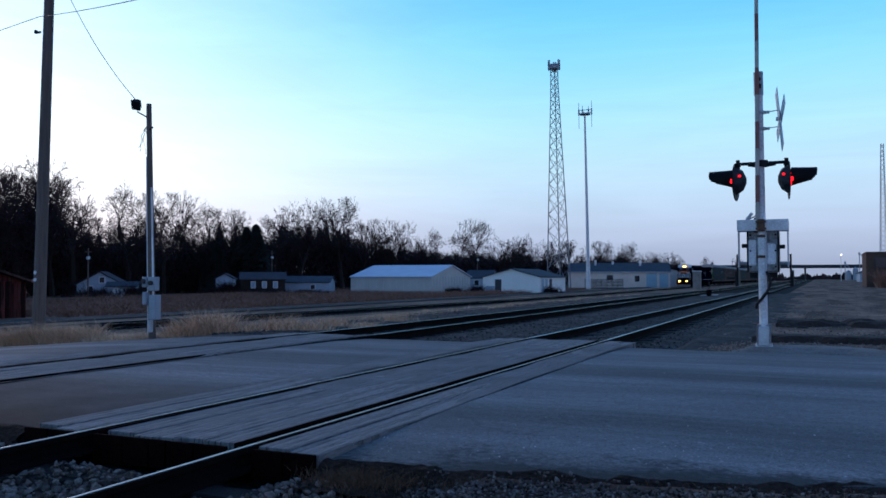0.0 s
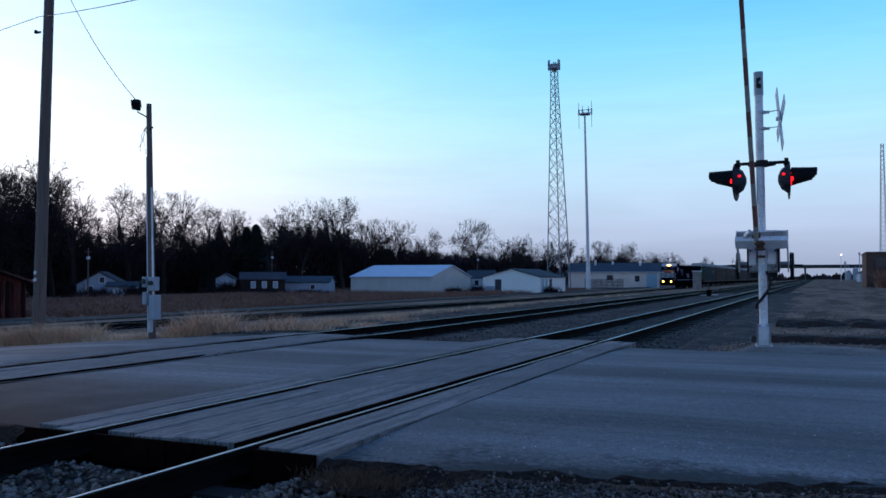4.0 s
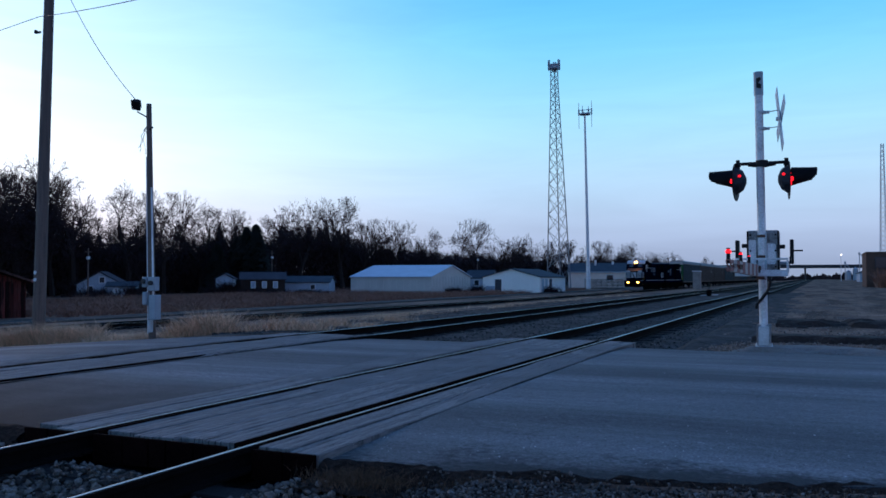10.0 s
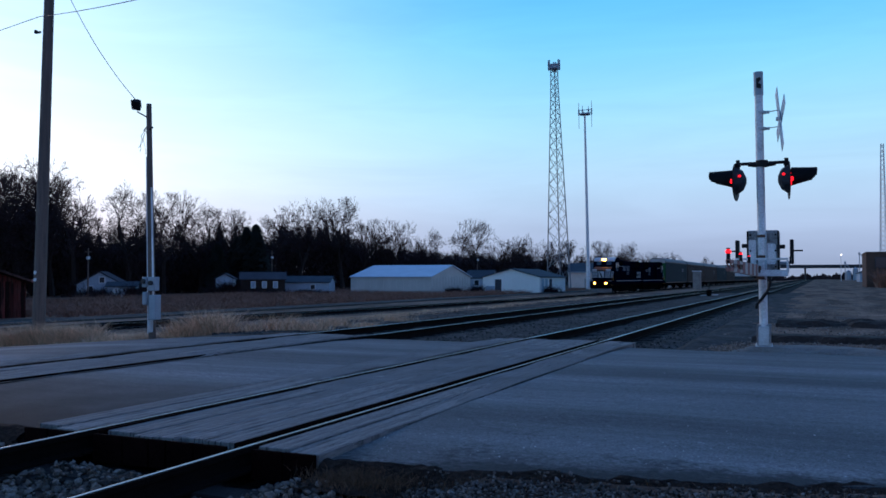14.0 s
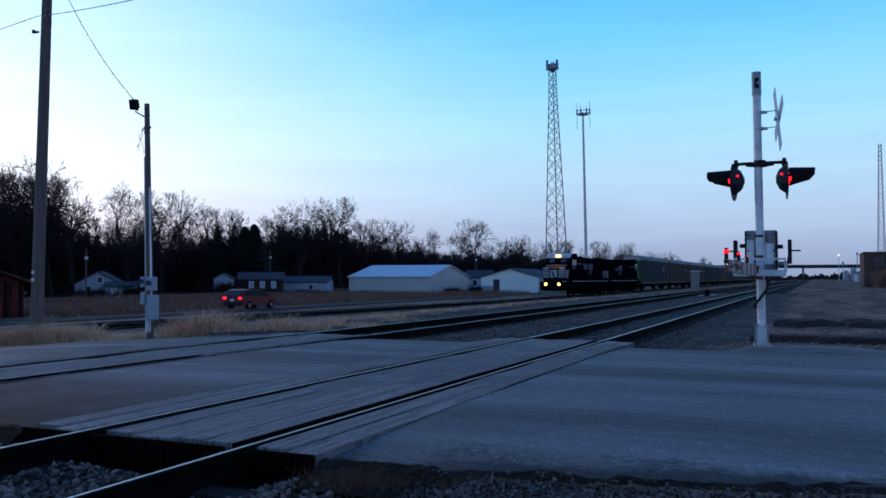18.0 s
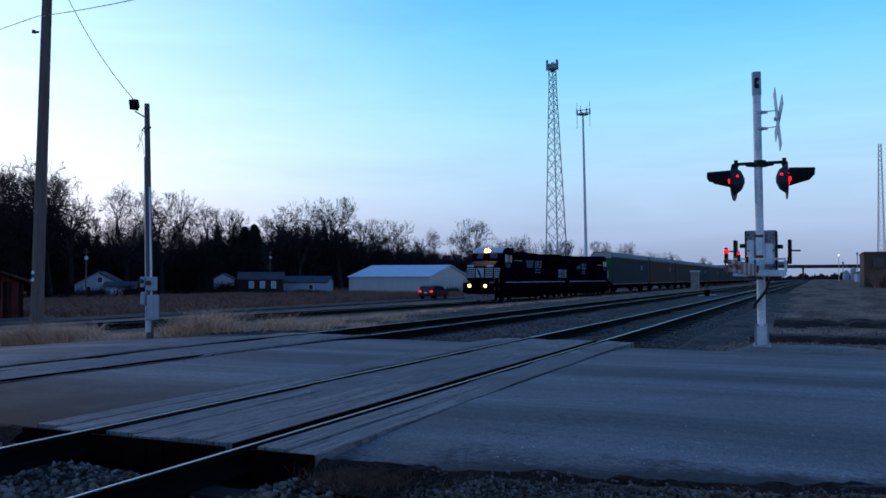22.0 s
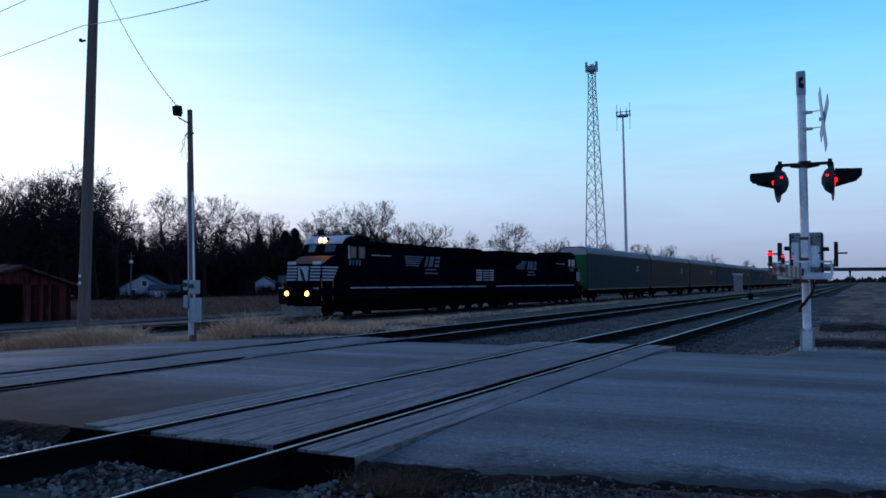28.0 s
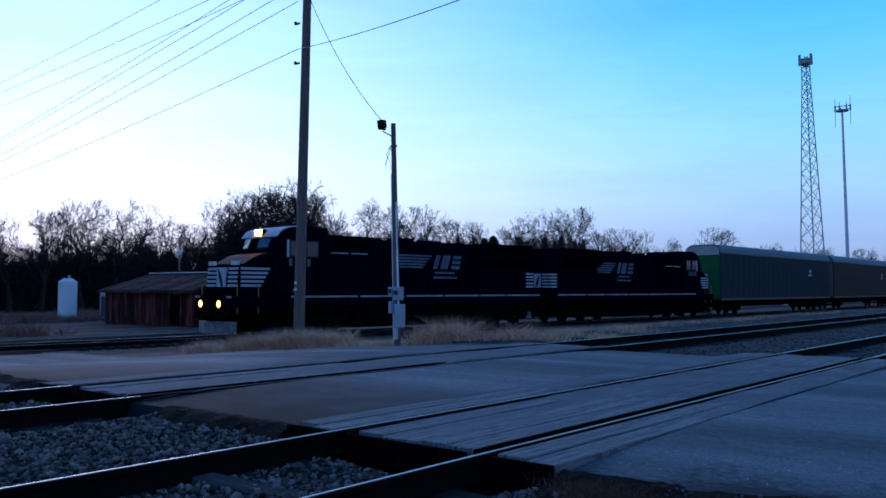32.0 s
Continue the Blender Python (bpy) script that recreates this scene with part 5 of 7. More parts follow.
def locomotive(name, label, lit, mark_at):
    """Wide-nosed six-axle diesel, front towards local +y, rail height 0."""
    t = thing(name, Matrix(), label, "locomotive", "train")
    body = part("frame", box(B(), (0, 0, 1.34), (3.0, 21.2, 0.50), 0.03), M["loco_black"], t, "black underframe with walkway")
    for s in (-1, 1):
        for a, b in ((-10.3, -7.2), (-7.1, -5.0), (-4.9, -2.2), (-2.1, 0.6), (0.7, 3.6), (3.7, 7.6)):
            part("sill_stripe", box(B(), (s * 1.505, (a + b) / 2, 1.56), (0.02, b - a - 0.06, 0.085), 0.0), M["sill_white"], body, "white sill stripe")
        part("sill_stripe", box(B(), (s * 1.3, 10.61, 1.56), (0.4, 0.02, 0.085), 0), M["sill_white"], body, "white sill stripe")
    # cab with sloped windscreen
    bm = B()
    slab(bm, [(5.5, 1.6), (8.5, 1.6), (8.58, 3.62), (8.32, 4.24), (8.06, 4.52), (7.6, 4.70), (7.0, 4.76), (5.5, 4.76)], -1.5, 1.5, "x")
    bmesh.ops.bevel(bm, geom=bm.edges[:], offset=0.06, segments=2, affect="EDGES")
    cab = part("cab", bm, M["loco_black"], t, "black crew cab")
    bm = B()
    slab(bm, [(8.31, 4.23), (8.34, 4.26), (8.09, 4.55), (7.62, 4.735), (7.05, 4.795), (7.05, 4.74), (7.58, 4.68), (8.03, 4.50)], -1.44, 1.44, "x")
    part("brow", bm, M["white_dirty"] if lit else M["loco_black"], cab, "pale brow over the windscreen" if lit else "")
    for s in (-1, 1):
        bm = B()
        box(bm, (0, 0, 0), (0.98, 0.03, 0.56), 0.02)
        ws = part("windscreen", bm, M["black"], cab, "windscreen frame", pose(s * 0.80, 8.455, 3.95, 22.5, 0, -s * 13))
        part("pane", box(B(), (0, 0.02, 0), (0.86, 0.03, 0.45), 0.005), M["windscreen"], ws, "windscreen pane that mirrors the sky")
        part("wiper", rod(B(), (s * 0.3, 0.045, -0.22), (-s * 0.05, 0.045, 0.16), 0.012, n=5), M["black"], ws)
        for y in (7.35, 6.45):
            fr = part("side_window", box(B(), (s * 1.515, y, 3.72), (0.03, 0.72, 0.78), 0.008), M["black"], cab)
            part("pane", box(B(), (s * 1.53, y, 3.72), (0.02, 0.58, 0.64), 0), M["glass"], fr)
        part("window_post", box(B(), (s * 1.53, 7.78, 3.72), (0.05, 0.11, 0.78), 0.01), M["white_dirty"], cab, "pale wind deflector")
    # nose
    bm = B()
    slab(bm, [(8.5, 1.6), (10.0, 1.6), (10.22, 1.75), (10.14, 2.72), (9.86, 2.98), (9.2, 3.36), (8.5, 3.52)], -1.32, 1.32, "x")
    bmesh.ops.bevel(bm, geom=bm.edges[:], offset=0.10, segments=2, affect="EDGES")
    nose = part("nose", bm, M["loco_black"], t, "wide nose with white stripes")
    bm = B()
    slab(bm, [(8.62, 3.505), (9.2, 3.375), (9.84, 3.01), (9.82, 2.985), (9.18, 3.345), (8.62, 3.475)], -1.2, 1.2, "x")
    part("nose_top", bm, M["nose_brown"], nose, "brown top of the nose")
    for i in range(5):
        z = 2.05 + 0.184 * i
        yf = 10.235 - 0.10 * (z - 1.75)
        for a, b in ((-1.25, -0.50), (0.50, 1.25)):
            part("nose_stripe", box(B(), ((a + b) / 2, yf, z), (b - a, 0.02, 0.10), 0), M["stripe"], nose, "white stripe")
        for s in (-1, 1):
            back_ = 8.58 + 0.11 * (4 - i)
            part("nose_stripe", box(B(), (s * 1.325, (10.05 + back_) / 2, z), (0.02, 10.05 - back_, 0.10), 0), M["stripe"], nose, "white stripe")
    bm = B()
    slab(bm, [(-0.36, 1.99), (0.36, 1.99), (0.36, 2.84), (-0.36, 2.84)], 10.10, 10.235, "y")
    part("emblem_panel", bm, M["stripe"], nose, "white panel with a dark emblem")
    bm = B()
    slab(bm, [(-0.2, 1.98), (0.0, 2.02), (0.16, 2.4), (0.26, 2.82), (0.02, 2.6), (-0.12, 2.3)], 10.236, 10.25, "y")
    part("emblem", bm, M["black"], nose, "plain dark emblem shape")
    for s in (-1, 1):
        part("number_board", box(B(), (s * 0.95, 10.10, 3.03), (0.62, 0.06, 0.18), 0.01), M["white_dirty"], nose, "pale number board")
        bm = B()
        for k in range(4):
            box(bm, (s * 1.512, 7.72 - 0.33 * k - 0.1, 3.10), (0.015, 0.17, 0.34), 0)
        part("road_number", bm, M["mark_paint"], cab, "four pale bars in place of figures")
    # hood, equipment block, radiator
    bm = B()
    box(bm, (0, 4.15, 3.02), (2.86, 2.7, 2.86), 0.06)
    blk = part("equipment_blower_case", bm, M["loco_black"], t)
    for s in (-1, 1):
        for y in (4.8, 3.6):
            g = part("grille", box(B(), (s * 1.44, y, 3.98), (0.04, 0.95, 0.72), 0.01), M["under"], blk, "dark intake grille")
            part("grille_sill", box(B(), (s * 1.455, y, 3.60), (0.05, 1.0, 0.05), 0), M["grey_box"], g)
    bm = B()
    slab(bm, [(-0.92, 1.6), (0.92, 1.6), (0.92, 4.15), (0.62, 4.38), (-0.62, 4.38), (-0.92, 4.15)], -5.2, 2.8, "y")
    hood = part("engine_hood", bm, M["loco_black"], t, "long black engine hood")
    for s in (-1, 1):
        for k in range(7):
            part("hood_door", box(B(), (s * 0.93, 2.2 - 1.05 * k, 2.75), (0.03, 0.95, 1.9), 0.012), M["loco_black"], hood)
        q = -s      # the mark reads from left to right on both sides
        yc = mark_at
        face = (min(s * 0.948, s * 0.962), max(s * 0.948, s * 0.962))
        bm = B()
        for i in range(5):
            z = 3.05 + 0.15 * i
            ya, yb = sorted((yc - q * (-2.45 + 0.05 * (4 - i)), yc - q * (0.0 - 0.16 * (4 - i))))
            box(bm, (s * 0.955, (ya + yb) / 2, z), (0.015, yb - ya, 0.095), 0)
        part("hood_stripe", bm, M["mark_paint"], hood, "dusty pale speed stripes")
        bm = B()
        for pts_ in ([(0.10, 2.98), (0.42, 2.98), (0.70, 3.72), (0.38, 3.72)], [(0.62, 2.98), (1.20, 2.98), (1.46, 3.72), (0.90, 3.72)], [(1.46, 2.98), (2.14, 2.98), (2.18, 3.18), (1.52, 3.18)],
                     [(1.56, 3.27), (2.20, 3.27), (2.24, 3.45), (1.60, 3.45)], [(1.62, 3.54), (2.26, 3.54), (2.30, 3.72), (1.68, 3.72)]):
            slab(bm, [(yc - q * u, w_) for u, w_ in pts_], *face, "x")
        part("company_mark", bm, M["mark_paint"], hood, "plain pale company mark shapes")
        bm = B()
        for z_, u0, u1 in ((2.78, 0.25, 1.75), (2.52, 0.15, 1.95)):
            box(bm, (s * 0.955, yc - q * (u0 + u1) / 2, z_), (0.015, u1 - u0, 0.10), 0)
        part("company_lettering", bm, M["mark_paint"], hood, "two pale bars in place of lettering")
    for nm, y, w, h in (("exhaust_stack", -0.4, 1.2, 0.22), ("roof_hatch", -2.6, 0.9, 0.16), ("air_horn", 1.6, 0.7, 0.14), ("roof_hatch", -4.2, 1.3, 0.12)):
        part(nm, box(B(), (0, y, 4.36 + h / 2), (0.9, w, h), 0.03), M["under"], hood)
    bm = B()
    slab(bm, [(-0.95, 1.6), (0.95, 1.6), (0.95, 3.25), (1.48, 3.55), (1.48, 4.45), (-1.48, 4.45), (-1.48, 3.55), (-0.95, 3.25)], -9.6, -5.2, "y")
    rad = part("radiator_section", bm, M["loco_black"], t, "flared radiator section")
    for s in (-1, 1):
        part("grille", box(B(), (s * 1.49, -7.4, 4.0), (0.03, 3.9, 0.7), 0.01), M["under"], rad)
    bm = B()
    slab(bm, [(-0.95, 1.6), (0.95, 1.6), (0.95, 3.4), (-0.95, 3.4)], -10.35, -9.6, "y")
    tail = part("rear_hood_end", bm, M["loco_black"], rad)
    for i in range(5):
        for a, b in ((-0.92, -0.36), (0.36, 0.92)):
            part("end_stripe", box(B(), ((a + b) / 2, -10.36, 2.06 + 0.19 * i), (b - a, 0.02, 0.10), 0), M["stripe"], tail, "white stripe")
    for i in range(5):
        for sd in (-1, 1):
            part("end_stripe", box(B(), (sd * 0.955, -9.98, 2.06 + 0.19 * i), (0.02, 0.70, 0.10), 0), M["stripe"], tail, "white stripe")
    part("emblem_panel", box(B(), (0, -10.36, 2.44), (0.54, 0.02, 0.86), 0), M["stripe"], tail, "white panel with a dark emblem")
    bm = B()
    slab(bm, [(-0.15, 2.06), (0.0, 2.10), (0.12, 2.4), (0.2, 2.80), (0.02, 2.6), (-0.1, 2.3)], -10.385, -10.371, "y")
    part("emblem", bm, M["black"], tail, "plain dark emblem shape")
    # plow, couplers, ditch lights, steps
    bm = B()
    slab(bm, [(-1.45, 10.45), (0, 11.0), (1.45, 10.45), (1.45, 10.3), (0, 10.8), (-1.45, 10.3)], 0.14, 0.66, "z")
    part("plow", bm, M["plow"], t, "pale grimy snowplow")
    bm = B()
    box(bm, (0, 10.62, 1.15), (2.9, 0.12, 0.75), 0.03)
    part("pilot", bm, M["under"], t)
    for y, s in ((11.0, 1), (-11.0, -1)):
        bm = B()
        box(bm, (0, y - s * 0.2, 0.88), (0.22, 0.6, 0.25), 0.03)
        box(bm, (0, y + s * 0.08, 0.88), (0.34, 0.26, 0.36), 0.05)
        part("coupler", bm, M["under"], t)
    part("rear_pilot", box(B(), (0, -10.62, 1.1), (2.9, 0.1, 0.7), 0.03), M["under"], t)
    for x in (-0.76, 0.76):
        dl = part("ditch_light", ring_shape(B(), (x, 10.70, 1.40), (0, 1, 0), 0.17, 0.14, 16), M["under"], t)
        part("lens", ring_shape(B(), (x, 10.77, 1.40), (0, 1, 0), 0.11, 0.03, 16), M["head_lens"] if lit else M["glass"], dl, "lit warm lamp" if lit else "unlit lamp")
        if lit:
            part("reflector_rim", ring_shape(B(), (x, 10.765, 1.40), (0, 1, 0), 0.165, 0.02, 16), M["lamp_glare"], dl, "added glowing ring for the lamp's orange glare")
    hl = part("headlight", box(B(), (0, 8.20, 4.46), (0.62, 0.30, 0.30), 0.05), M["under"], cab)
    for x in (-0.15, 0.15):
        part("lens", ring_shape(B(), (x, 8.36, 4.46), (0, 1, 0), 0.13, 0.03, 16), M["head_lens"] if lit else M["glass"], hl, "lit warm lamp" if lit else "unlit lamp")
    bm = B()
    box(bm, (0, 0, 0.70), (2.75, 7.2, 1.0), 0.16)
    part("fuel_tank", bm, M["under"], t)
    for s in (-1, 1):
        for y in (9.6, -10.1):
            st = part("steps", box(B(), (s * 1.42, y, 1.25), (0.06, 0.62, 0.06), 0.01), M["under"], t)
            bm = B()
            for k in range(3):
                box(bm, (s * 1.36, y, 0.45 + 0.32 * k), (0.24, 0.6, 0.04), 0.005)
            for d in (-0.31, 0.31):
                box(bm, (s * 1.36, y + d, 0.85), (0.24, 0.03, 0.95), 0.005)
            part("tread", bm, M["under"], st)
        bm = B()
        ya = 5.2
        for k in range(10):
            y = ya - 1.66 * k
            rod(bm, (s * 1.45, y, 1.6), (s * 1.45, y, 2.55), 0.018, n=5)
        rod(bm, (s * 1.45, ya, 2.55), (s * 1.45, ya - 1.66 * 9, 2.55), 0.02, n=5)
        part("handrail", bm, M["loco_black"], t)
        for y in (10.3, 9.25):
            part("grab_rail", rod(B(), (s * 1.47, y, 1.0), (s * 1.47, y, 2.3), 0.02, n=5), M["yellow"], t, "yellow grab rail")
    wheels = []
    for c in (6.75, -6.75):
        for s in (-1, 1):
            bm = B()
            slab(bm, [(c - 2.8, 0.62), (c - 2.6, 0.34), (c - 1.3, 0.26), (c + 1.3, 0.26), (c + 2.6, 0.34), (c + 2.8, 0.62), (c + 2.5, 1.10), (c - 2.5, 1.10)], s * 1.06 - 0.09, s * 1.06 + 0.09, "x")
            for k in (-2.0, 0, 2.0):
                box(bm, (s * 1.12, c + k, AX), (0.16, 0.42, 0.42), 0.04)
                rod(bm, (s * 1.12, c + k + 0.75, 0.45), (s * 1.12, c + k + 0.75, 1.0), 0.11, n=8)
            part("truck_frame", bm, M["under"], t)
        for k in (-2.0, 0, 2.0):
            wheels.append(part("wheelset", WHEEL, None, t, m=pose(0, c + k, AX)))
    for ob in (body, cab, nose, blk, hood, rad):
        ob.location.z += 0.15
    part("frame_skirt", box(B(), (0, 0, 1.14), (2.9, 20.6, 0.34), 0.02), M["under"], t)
    return t, wheels


RACK_PANEL = {}


def autorack(name, label, side, end_mat, roof_end):
    """A tall closed car carrier, 27.4 m long, with panelled sides."""
    t = thing(name, Matrix(), label, "freight car", "train")
    bm = B()
    slab(bm, [(-1.50, 1.25), (1.50, 1.25), (1.50, 5.05), (1.38, 5.4), (0.95, 5.65), (-0.95, 5.65), (-1.38, 5.4), (-1.50, 5.05)], -13.5, 13.5, "y")
    body = part("body", bm, side, t, "tall closed car body")
    bm = B()
    slab(bm, [(-1.53, 4.98), (-1.40, 5.43), (-0.97, 5.70), (0.97, 5.70), (1.40, 5.43), (1.53, 4.98), (1.50, 4.98), (1.37, 5.40), (0.95, 5.65), (-0.95, 5.65), (-1.37, 5.40), (-1.50, 4.98)], -13.55, 13.55, "y")
    part("roof", bm, M["rack_roof"], t, "pale rounded metal roof")
    for e in (-1, 1):
        en = part("end_door", box(B(), (0, e * 13.53, 3.05), (2.8, 0.06, 3.5), 0.02), end_mat, t, "end doors")
        bm = B()
        slab(bm, [(-1.40, 4.85), (1.40, 4.85), (1.36, 5.36), (0.93, 5.6), (-0.93, 5.6), (-1.36, 5.36)], min(e * 13.52, e * 13.58), max(e * 13.52, e * 13.58), "y")
        part("end_cap", bm, roof_end, t, "curved end cap panel")
        bm = B()
        box(bm, (0, e * 14.1, 0.88), (0.24, 1.2, 0.24), 0.03)
        box(bm, (0, e * 13.3, 1.0), (2.6, 0.5, 0.35), 0.03)
        part("coupler", bm, M["under"], t)
    key = side.name
    if key not in RACK_PANEL:
        bm = B()
        wave = [(0.03 if k % 4 in (1, 2) else 0.012, -0.53 + 1.06 * k / 36) for k in range(37)]
        slab(bm, [(-0.012, -0.53), *wave, (-0.012, 0.53)], -1.8, 1.8, "z")
        RACK_PANEL[key] = finish(bm, "side_panel", side)
    for s in (-1, 1):
        for i in range(24):
            part("side_panel", RACK_PANEL[key], None, t, m=pose(s * 1.515, -12.88 + 1.12 * i, 3.12, 0, 0, 0 if s > 0 else 180))
        bm = B()
        box(bm, (s * 1.51, 0, 1.27), (0.05, 27.0, 0.18), 0.01)
        box(bm, (s * 1.52, 0, 5.0), (0.05, 27.0, 0.10), 0.01)
        part("side_sill", bm, M["rack_sill"], t, "dusty side sill")
        bm = B()
        box(bm, (s * 1.56, 7.4 * s, 3.85), (0.01, 0.5, 0.32), 0)
        box(bm, (s * 1.56, 7.3 * s, 3.45), (0.01, 0.9, 0.18), 0)
        part("stencil", bm, M["stripe"], t, "pale stencilled bars in place of lettering")
    part("centre_sill", box(B(), (0, 0, 0.94), (2.5, 26.6, 0.56), 0.03), M["under"], t)
    for c in (9.9, -9.9):
        for s in (-1, 1):
            bm = B()
            slab(bm, [(c - 1.3, 0.42), (c - 0.9, 0.30), (c + 0.9, 0.30), (c + 1.3, 0.42), (c + 1.2, 0.66), (c + 0.5, 0.80), (c - 0.5, 0.80), (c - 1.2, 0.66)], s * 1.0 - 0.08, s * 1.0 + 0.08, "x")
            part("truck_frame", bm, M["under"], t)
        for k in (-0.88, 0.88):
            part("wheelset", WHEEL_S, None, t, m=pose(0, c + k, 0.42))
    return t


M["rack_roof"] = material("weathered_galvanised_roof", (0.13, 0.155, 0.18), 0.65, metal=0.2, var=0.2, scale=0.8, fine=7)
M["rack_sill"] = material("dusty_sill", (0.17, 0.12, 0.09), 0.8, var=0.4, scale=1, fine=9)
RACKS = [("rack_side_grey", (0.026, 0.040, 0.045)), ("rack_side_brown", (0.058, 0.042, 0.034)), ("rack_side_tan", (0.056, 0.047, 0.041))]
for k, c in RACKS:
    M[k] = material(k, c, 0.7, metal=0.15, var=0.3, scale=0.5, fine=7)
M["rack_green"] = material("green_end_door", (0.022, 0.095, 0.028), 0.7, var=0.3, scale=1)
M["rack_pink"] = material("faded_end_cap", (0.42, 0.36, 0.35), 0.7, var=0.2, scale=1)

LOCO_LEN, RACK_LEN = 22.3, 28.5
lead, lead_wheels = locomotive("lead_locomotive", "black diesel locomotive with white stripes and lit lamps", True, -1.75)
trail, trail_wheels = locomotive("trailing_locomotive", "black diesel locomotive coupled backwards behind the first", False, -2.8)
consist = [(lead, 0.0, 6.75, 1), (trail, 0.0, 6.75, -1)]
pos = [-11.15, -11.15 - LOCO_LEN]
kinds = ["rack_side_grey", "rack_side_brown", "rack_side_brown", "rack_side_grey", "rack_side_tan", "rack_side_grey", "rack_side_brown", "rack_side_grey", "rack_side_tan", "rack_side_grey"]
first_racks = {}
s_c = -2 * LOCO_LEN - RACK_LEN / 2
for i, k in enumerate(kinds):
    tone = {"rack_side_grey": "grey", "rack_side_brown": "rust-brown", "rack_side_tan": "dusty tan"}[k]
    if i == 0:
        r = autorack("autorack_car", "grey closed car carrier with a green end", M[k], M["rack_green"], M["rack_pink"])
    elif k not in first_racks:
        r = first_racks[k] = autorack("autorack_car", f"{tone} closed car carrier in the train", M[k], M["rack_sill"], M["rack_roof"])
    else:
        r = copy_thing(first_racks[k], Matrix())
    consist.append((r, 0.0, 9.9, 1))
    pos.append(s_c - i * RACK_LEN)

# where the train's front stands along the line, by time: seconds, y of the coupler
FRONT = [(0.0, 190.4), (3.0, 173.6), (6.0, 157.3), (9.0, 141.1), (13.0, 119.0), (16.5, 99.5), (19.0, 85.4), (21.0, 74.9), (23.0, 64.7), (25.5, 52.4), (28.0, 40.5), (30.0, 30.9), (32.0, 21.15)]


def path_table():
    """Arc length along the far track, from y = -40 up."""
    yy = np.arange(-40.0, 640.0, 0.5)
    xx = np.array([track3_x(y) for y in yy])
    return yy, xx, np.concatenate([[0], np.cumsum(np.hypot(np.diff(xx), np.diff(yy)))])


PY, PX, PS = path_table()


def front_y(t):
    ts, ys_ = [a for a, _ in FRONT], [b for _, b in FRONT]
    c = np.polyfit(ts, ys_, 4)
    return float(np.polyval(c, t))


def on_path(s):
    return Vector((float(np.interp(s, PS, PX)), float(np.interp(s, PS, PY)), RAIL3))


# ---- the red car on the lane ----
M["car_red"] = material("dark_red_car_paint", (0.13, 0.005, 0.014), 0.35, var=0.1, scale=2, spec=0.4)
car = thing("red_car", Matrix(), "dark red station wagon driving with lit tail lamps", "car")
bm = B()
slab(bm, [(-2.28, 0.30), (2.2, 0.30), (2.28, 0.62), (2.1, 0.82), (1.05, 0.98), (0.40, 1.44), (-1.2, 1.50), (-1.92, 1.46), (-2.28, 1.00), (-2.32, 0.5)], -0.86, 0.86, "x")
bmesh.ops.bevel(bm, geom=bm.edges[:], offset=0.07, segments=2, affect="EDGES")
cb = part("body", bm, M["car_red"], car)
for s in (-1, 1):
    bm = B()
    slab(bm, [(0.85, 1.0), (0.34, 1.38), (-1.2, 1.43), (-1.85, 1.40), (-2.08, 1.02)], s * 0.865 - 0.01, s * 0.865 + 0.01, "x")
    part("side_window", bm, M["glass"], cb)
    bm = B()
    box(bm, (s * 0.70, -2.29, 0.86), (0.32, 0.05, 0.18), 0.02)
    part("tail_lamp", bm, M["tail_lens"], cb, "lit red tail lamp")
    part("mirror", box(B(), (s * 0.95, 0.75, 1.02), (0.16, 0.1, 0.12), 0.02), M["black"], cb)
    part("headlamp", box(B(), (s * 0.62, 2.22, 0.68), (0.36, 0.08, 0.16), 0.02), M["glass"], cb)
bm = B()
slab(bm, [(-2.24, 1.06), (-1.97, 1.41), (-2.01, 1.42), (-2.30, 1.06)], -0.68, 0.68, "x")
part("rear_window", bm, M["glass"], cb)
bm = B()
slab(bm, [(1.08, 1.02), (0.50, 1.42), (0.53, 1.44), (1.13, 1.02)], -0.70, 0.70, "x")
part("windscreen", bm, M["glass"], cb)
bm = B()
for s in (-1, 1):
    rod(bm, (s * 0.62, 0.1, 1.54), (s * 0.62, -1.75, 1.54), 0.018, n=6)
for y_ in (-0.2, -1.5):
    rod(bm, (-0.62, y_, 1.55), (0.62, y_, 1.55), 0.015, n=6)
    for s in (-1, 1):
        rod(bm, (s * 0.62, y_, 1.46), (s * 0.62, y_, 1.55), 0.015, n=6)
part("roof_rack", bm, M["black"], cb, "black roof rack")
part("number_plate", box(B(), (0, -2.305, 0.72), (0.32, 0.02, 0.15), 0), M["white"], cb, "blank pale plate")
part("bumper", box(B(), (0, -2.27, 0.45), (1.6, 0.12, 0.2), 0.03), M["black"], cb)
for s in (-1, 1):
    for y in (1.38, -1.36):
        bm = B()
        rod(bm, (-0.1, 0, 0), (0.1, 0, 0), 0.31, n=20)
        w = part("wheel", bm, M["under"], car, "", pose(s * 0.80, y, 0.31))
        part("rim", rod(B(), (s * 0.085, 0, 0), (s * 0.11, 0, 0), 0.17, n=12), M["tower_steel"], w)
CAR_Y = [(0.0, -92.0), (12.0, 5.5), (15.0, 29.8), (16.0, 37.8), (17.0, 45.9), (18.0, 53.7), (19.0, 62.9), (20.0, 71.6), (21.0, 80.1), (22.0, 87.8), (23.0, 95.0), (26.0, 116.0), (32.0, 157.0)]

